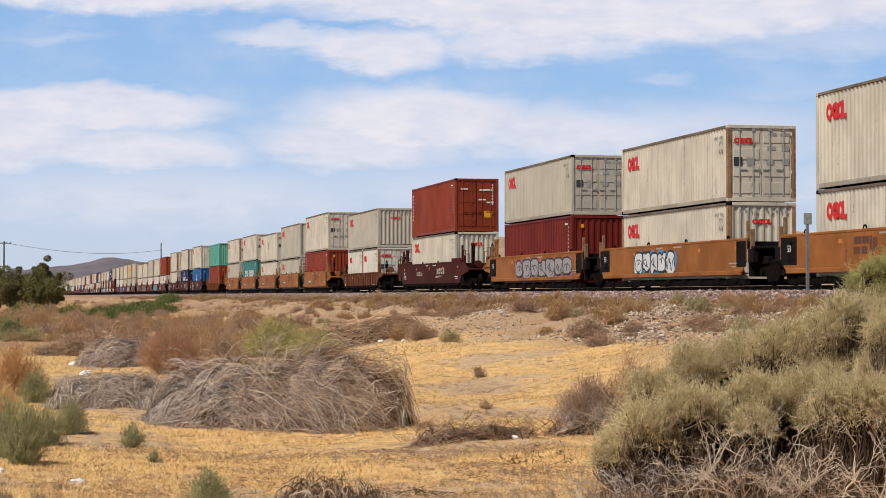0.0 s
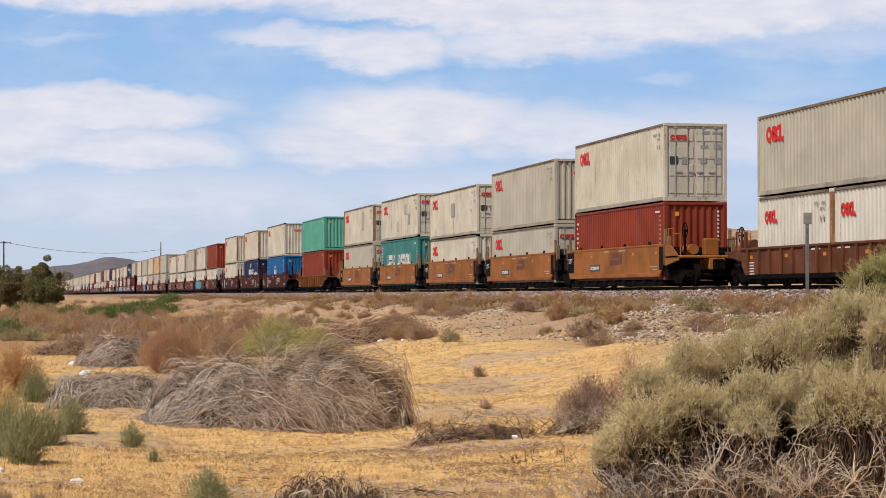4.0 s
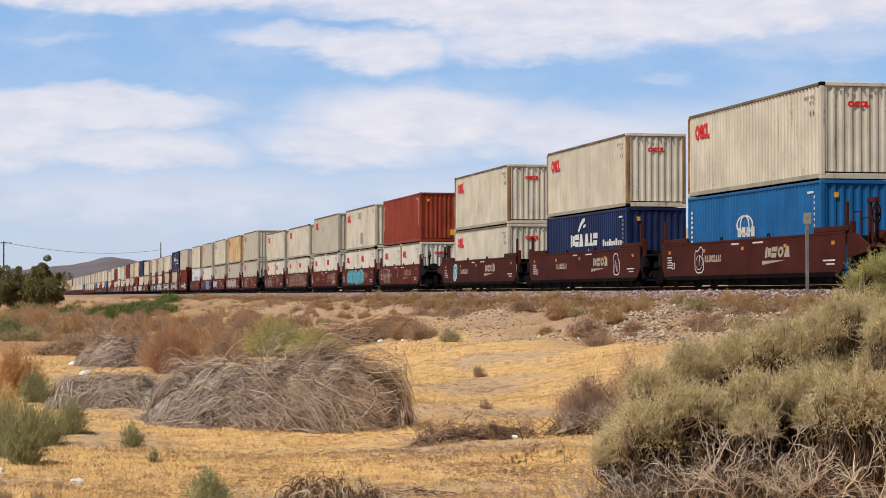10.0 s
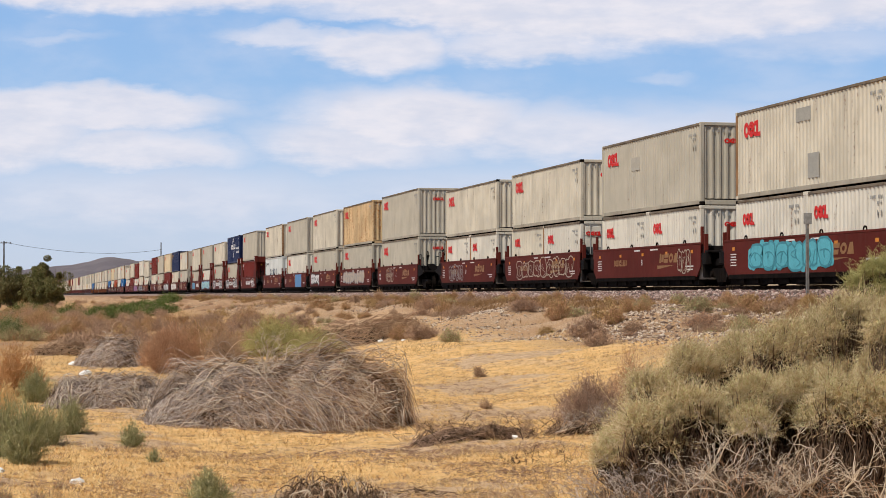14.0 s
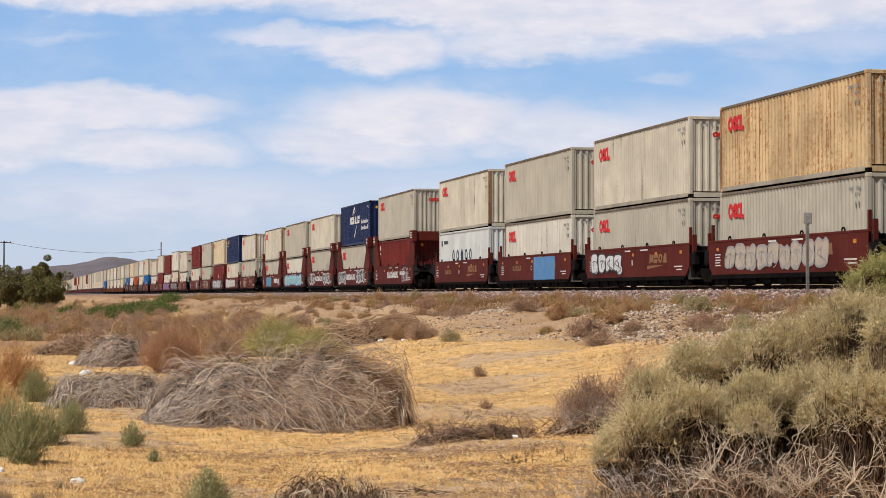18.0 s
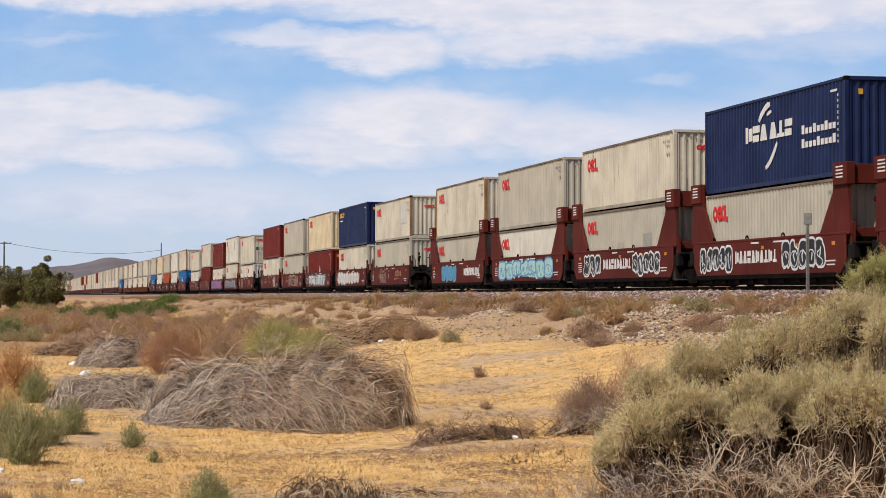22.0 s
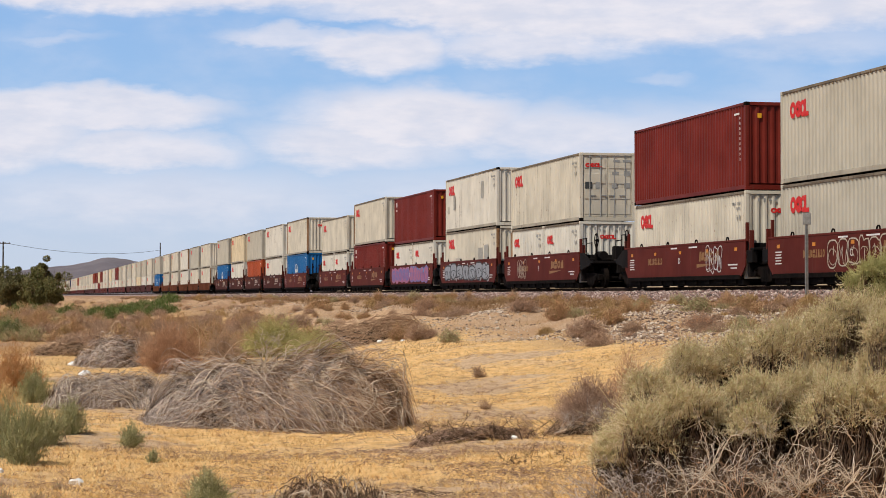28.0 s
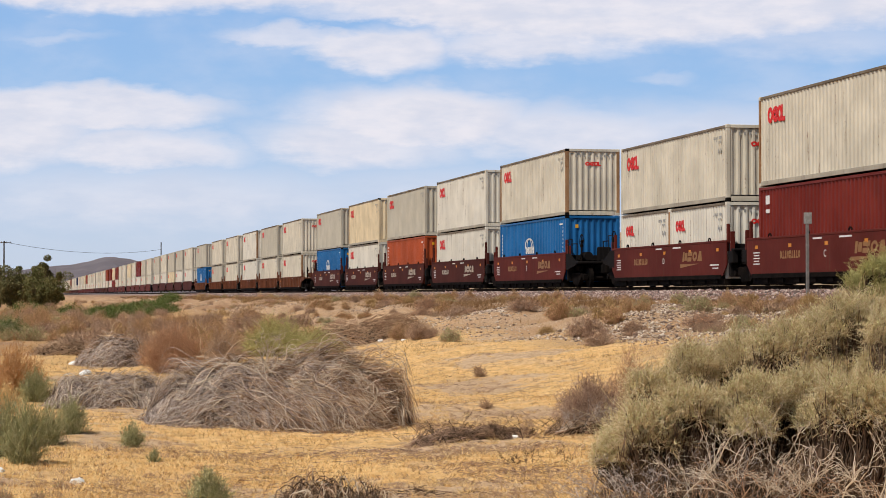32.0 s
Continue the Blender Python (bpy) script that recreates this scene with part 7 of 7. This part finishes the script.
def straw_mat(name, count, yr, seed, size, mat, label, xr=None):
    """Short dry blades in the foreground, as one spread."""
    rng = np.random.default_rng(seed)
    y = yr[0] * (yr[1] / yr[0]) ** rng.uniform(0, 1, count)
    x = rng.uniform(-0.03, 0.50, count) * y if xr is None else rng.uniform(*xr, count)
    # blades stand in drifts
    keep = (np.sin(0.9 * x + 0.31 * y) * np.sin(0.7 * y - 0.5 * x + 1.0) + rng.normal(0, 0.38, count)) > -0.22
    x, y = x[keep], y[keep]
    n = len(x)
    p = np.stack([x, y, ground_z(x, y) - 0.005], -1)
    a = rng.uniform(0, 2 * np.pi, n)
    h = size * rng.uniform(0.4, 1.3, n)
    side = np.stack([np.cos(a), np.sin(a), np.zeros(n)], -1) * (0.05 * size + 0.0022)
    tip = p + np.stack([rng.normal(0, 0.8, n) * h, rng.normal(0, 0.8, n) * h, h], -1)
    v = np.stack([p - side, p + side, tip], 1).reshape(-1, 3)
    ob = new(name, array_mesh(name, v, np.arange(3 * n).reshape(-1, 3), mat))
    return tagged(ob, label, "dry grass", kind="stuff")


straw_mat("straw_grass", 150000, (13.5, 48), 5, 0.045, STRAW, "short golden straw covering the sandy flat")
straw_mat("brown_straw", 80000, (13.5, 48), 15, 0.040, RUSTGRASS, "short brown dry grass among the golden straw")
straw_mat("bank_grass", 50000, (60, 300), 16, 0.21, BANKGRASS, "dry rusty grass on the railway bank", xr=(14.8, 18.8))
straw_mat("slope_grass", 28000, (34, 160), 6, 0.14, BANKGRASS, "dry rusty grass along the foot of the ballast", xr=(17.2, 20.9))
straw_mat("ditch_grass", 24000, (45, 230), 7, 0.11, RUSTGRASS, "dry brown grass in the ditch", xr=(0, 14))


def tuft_spread(name, count, blades, yr, seed, size, mat, label):
    """Low tufts of dry grass, each a splayed bunch of blades, as one spread."""
    rng = np.random.default_rng(seed)
    y = yr[0] * (yr[1] / yr[0]) ** rng.uniform(0, 1, count)
    x = rng.uniform(-0.03, 0.42, count) * y
    keep = (np.sin(1.3 * x + 0.7 * y) * np.sin(1.1 * y - 0.6 * x + 0.4) + rng.normal(0, 0.5, count)) > 0.0
    x, y = x[keep], y[keep]
    s = size * rng.lognormal(0, 0.35, len(x))
    x, y, s = np.repeat(x, blades), np.repeat(y, blades), np.repeat(s, blades)
    n = len(x)
    x, y = x + rng.normal(0, 0.55, n) * s, y + rng.normal(0, 0.55, n) * s
    p = np.stack([x, y, ground_z(x, y) - 0.004], -1)
    a = rng.uniform(0, 2 * np.pi, n)
    wide = np.stack([np.cos(a), np.sin(a), np.zeros(n)], -1) * 0.0026
    tip = p + np.stack([rng.normal(0, 0.7, n) * s, rng.normal(0, 0.7, n) * s, s * rng.uniform(0.2, 1.0, n)], -1)
    v = np.stack([p - wide, p + wide, tip], 1).reshape(-1, 3)
    return tagged(new(name, array_mesh(name, v, np.arange(3 * n).reshape(-1, 3), mat)), label, "dry grass", kind="stuff")


tuft_spread("grass_tufts", 3200, 34, (14, 46), 61, 0.060, STRAW, "low golden tufts of dry grass on the flat")
tuft_spread("brown_tufts", 2400, 30, (14, 46), 62, 0.060, DUSK, "low brown tufts of dead grass on the flat")


def twig_litter(count, yr, seed):
    """Broken twigs lying about, as one spread."""
    rng = np.random.default_rng(seed)
    y = yr[0] * (yr[1] / yr[0]) ** rng.uniform(0, 1, count)
    x = rng.uniform(-0.02, 0.48, count) * y
    drift = np.sin(1.1 * x + 0.5 * y) * np.sin(0.9 * y - 0.3 * x + 2.0) + rng.normal(0, 0.35, count) > 0.25
    x, y = x[drift], y[drift]
    n = len(x)
    a = rng.uniform(0, 2 * np.pi, n)
    ln = rng.uniform(0.02, 0.11, n)
    t = np.linspace(-0.5, 0.5, 4)[None, :]
    lines = np.stack([x[:, None] + np.cos(a)[:, None] * ln[:, None] * t, y[:, None] + np.sin(a)[:, None] * ln[:, None] * t, np.zeros((n, 4))], -1)
    lines += wander(rng, n, 4, 0.02)
    lines[..., 2] = ground_z(lines[..., 0], lines[..., 1]) + rng.uniform(0.004, 0.04, (n, 1))
    v, f = tubes(lines, np.full((n, 4), 0.0027) * rng.uniform(0.6, 1.5, (n, 1)))
    tagged(new("twig_litter", array_mesh("twig_litter", v, f, DUSK)), "broken dry twigs strewn on the sand", "twigs", kind="stuff")


twig_litter(11000, (14, 45), 8)


def twig_patch(px, d, ra, rd, count, seed, mat, label):
    """A flat drift of broken twigs and chaff."""
    rng = np.random.default_rng(seed)
    x0, y0 = toward(px, d)
    r, phi = rng.uniform(0, 1, count) ** 0.7, rng.uniform(0, 6.283, count)
    x, y = x0 + np.cos(phi) * r * ra, y0 + np.sin(phi) * r * rd
    a, ln = rng.uniform(0, 6.3, count), rng.uniform(0.015, 0.09, count)
    t = np.linspace(-0.5, 0.5, 4)[None]
    lines = np.stack([x[:, None] + np.cos(a)[:, None] * ln[:, None] * t, y[:, None] + np.sin(a)[:, None] * ln[:, None] * t, np.zeros((count, 4))], -1) + wander(rng, count, 4, 0.025)
    lines[..., 2] = ground_z(lines[..., 0], lines[..., 1]) + np.abs(rng.normal(0, 0.022, (count, 1))) * (1.2 - r[:, None]) + 0.003 + rng.uniform(-0.01, 0.03, (count, 1)) * (t + 0.5)
    v, f = tubes(lines, np.full((count, 4), 0.0019) * rng.uniform(0.6, 1.7, (count, 1)))
    tagged(new("twig_drift", array_mesh("twig_drift", v, f, mat)), label, "twigs", kind="stuff")


for i, (px, d, ra, rd, count, mat) in enumerate(((130, 18.0, 0.55, 0.35, 700, DUSK), (60, 19.0, 0.40, 0.25, 400, DUSK), (190, 18.6, 0.40, 0.3, 420, DUSK), (20, 25.6, 0.7, 0.5, 500, UMBER), (120, 27.5, 0.9, 0.6, 500, DUSK), (90, 16.2, 0.5, 0.25, 500, UMBER),
                                                 (-60, 20.2, 0.5, 0.3, 450, DUSK), (-330, 19.6, 0.5, 0.3, 380, UMBER), (-520, 17.0, 0.5, 0.3, 420, UMBER), (-30, 16.6, 0.35, 0.2, 300, BARK), (-420, 21.6, 0.9, 0.4, 700, UMBER), (-150, 21.6, 1.2, 0.35, 900, DUSK),
                                                 (200, 31.0, 1.0, 0.8, 500, UMBER), (60, 33.0, 1.0, 0.8, 420, DUSK), (-690, 18.0, 0.5, 0.3, 300, UMBER), (40, 21.4, 0.6, 0.3, 480, UMBER), (170, 21.6, 0.6, 0.35, 480, DUSK), (-30, 30.0, 0.8, 0.6, 420, UMBER))):
    twig_patch(px, d, ra * 1.3, rd * 2.0, count // 2, 300 + i, mat, "flat drift of broken brown twigs on the straw")


def tree(x, y, h, w, seed, label):
    rng = np.random.default_rng(seed)
    ob = tagged(new("tree"), label, "tree", "trees by the line")
    ob.location = (x, y, float(ground_z(x, y)) - 0.05)
    t = np.linspace(0, 1, 8)[None, :, None]
    n = 26
    phi = rng.uniform(0, 6.28, n)
    r = rng.uniform(0.1, 1, n) ** 0.6
    tip = np.stack([np.cos(phi) * r * w / 2, np.sin(phi) * r * w / 2, h * (0.35 + 0.6 * np.sqrt(1 - 0.8 * r ** 2) * rng.uniform(0.6, 1, n))], -1)
    limbs = tip[:, None] * t ** np.array([1.3, 1.3, 0.8]) + wander(rng, n, 8, 0.25)
    v, f = tubes(limbs, 0.14 * (1.15 - t[..., 0]) * rng.uniform(0.4, 1.0, (n, 1)))
    part("limb_frame", array_mesh("limb_frame", v, f, BARK), ob)
    part("trunk", Geo().tube((0, 0, 0), (0.1, 0.05, h * 0.22), 0.26, 10, 0.17).mesh("trunk", BARK), ob)
    m = 64
    pick = rng.integers(0, n, m)
    c = limbs[pick, rng.integers(2, 8, m)] + rng.normal(0, 0.25, (m, 3))
    cr = rng.uniform(0.25, 1.0, m) * w / 5.2
    q = rng.integers(0, m, 15000)
    d = rng.normal(0, 1, (15000, 3))
    d /= np.linalg.norm(d, axis=1, keepdims=True)
    pts = c[q] + d * (cr[q] * rng.uniform(0.3, 1.0, 15000) ** 0.5)[:, None] * np.array([1, 1, 0.75])
    pts[:, 2] = np.maximum(pts[:, 2], 0.25)
    v, f = leaf_quads(pts, rng, 0.15)
    part("crown", array_mesh("crown", v, f, TREE), ob, "dark green uneven crown")
    return ob


for px, d, h, w, lab in ((-764, 255, 4.9, 6.0, "low dark green desert tree beside the line"), (-738, 262, 5.6, 6.4, "dark green rounded desert tree beside the line"),
                         (-697, 270, 6.4, 4.6, "taller green desert tree with an open crown"), (-712, 250, 4.0, 6.0, "low bushy dark green tree"), (-785, 262, 5.0, 5.0, "dark green desert tree in a thicket"), (-694, 255, 2.8, 3.4, "low spreading dark green desert tree")):
    X0, Y0 = toward(px, d)
    tree(X0, Y0, h, w, int(d * 3 - px), lab)


def pole(x, y, top, arm, label):
    g0 = float(ground_z(x, y)) - 0.2
    ob = tagged(new("utility_pole"), label, "utility pole")
    ob.location = (x, y, g0)
    h = top - g0
    part("shaft", Geo().tube((0, 0, 0), (0, 0, h), 0.17, 10, 0.11).mesh("shaft", TIE), ob)
    if arm:
        part("crossarm", Geo().box(-1.2, 1.2, -0.06, 0.06, h - 0.35, h - 0.22, 0.01).mesh("crossarm", TIE), ob)
        for dx in (-1.05, -0.4, 0.4, 1.05):
            part("insulator", Geo().tube((dx, 0, h - 0.22), (dx, 0, h - 0.06), 0.05, 8, 0.035).mesh("insulator", GALV), ob)
    return ob


PA, PB = toward(-777, 350), toward(-499, 455)
pole(PA[0], PA[1], 10.6, True, "weathered wooden utility pole with a crossarm")
pole(PB[0], PB[1], 13.2, False, "slim bare pole beyond the railway")


def make_wire():
    n = 40
    a, b = Vector((PA[0], PA[1], 10.45)), Vector((PB[0], PB[1], 11.6))
    pts = []
    for i in range(n + 1):
        u = i / n
        p = a.lerp(b, u)
        pts.append((p.x, p.y, p.z - 4 * 1.3 * u * (1 - u)))
    g = Geo()
    for i in range(n):
        g.tube(pts[i], pts[i + 1], 0.03, 5)
    tagged(new("overhead_wire", g.mesh("overhead_wire", GRIME)), "thin dark overhead wire sagging between two poles", "wire")


make_wire()


def make_sign():
    x, y = 20.35, 50.19
    z = float(ground_z(x, y)) - 0.05
    ob = tagged(new("track_sign"), "grey metal post with a small blank plate beside the track", "sign post")
    ob.location = (x, y, z)
    part("post", Geo().box(-0.03, 0.03, -0.025, 0.025, 0, 2.34, 0.008).box(-0.05, -0.03, -0.03, 0.03, 0, 2.3).mesh("post", GALV), ob)
    me = Geo().box(-0.105, 0.105, -0.045, -0.030, 2.08, 2.38, 0.006).mesh("plate", GALV)
    p = part("plate", me, ob)
    p.rotation_euler = (0, 0, radians(-22))


make_sign()

BAG = plain("white_plastic", (0.86, 0.86, 0.85, 1), 0.5, 0.03)


def litter(px, d, size, seed, label, name="plastic_bag"):
    """A crumpled scrap of pale plastic."""
    x, y = toward(px, d)
    rng = random.Random(seed)
    bm = bmesh.new()
    bmesh.ops.create_icosphere(bm, subdivisions=2, radius=size)
    for v in bm.verts:
        k = 1 + 0.35 * noise.noise(v.co * 9 / (size * 10) + Vector((seed, 0, 0))) + rng.uniform(-0.16, 0.16)
        v.co = Vector((v.co.x * k * 1.2, v.co.y * k, v.co.z * k * 0.62))
    me = bpy.data.meshes.new(name)
    bm.to_mesh(me)
    bm.free()
    me.materials.append(BAG)
    ob = new(name, me)
    ob.location = (x, y, float(ground_z(x, y)) + size * 0.35)
    ob.rotation_euler = (rng.uniform(-0.3, 0.3), rng.uniform(-0.3, 0.3), rng.uniform(0, 6))
    tagged(ob, label, "litter", "scattered litter")


for i, (px, d, s, lab) in enumerate(((-208, 63, 0.13, "white plastic bag caught on the slope"), (-214, 61.5, 0.07, "scrap of white plastic on the slope"), (-78, 55.5, 0.085, "white plastic bag among dry brush"), (-644, 18.4, 0.072, "crumpled white plastic cup on the straw"),
                                     (-654, 47.5, 0.08, "white plastic bag beside a tumbleweed"), (-632, 44, 0.10, "flat white plastic bag on the sand"), (-783, 19.5, 0.05, "white scrap at the edge of the sand"), (128, 23.0, 0.035, "small white scrap among twigs"),
                                     (-545, 80, 0.10, "white scrap far along the ditch"), (-110, 57, 0.06, "white scrap among dry brush"), (-70, 54, 0.05, "pale scrap among dry brush"), (-350, 78, 0.09, "pale scrap in the ditch"))):
    litter(px, d, s * (1.25 if d > 30 else 0.95), 50 + i, lab)


motions()
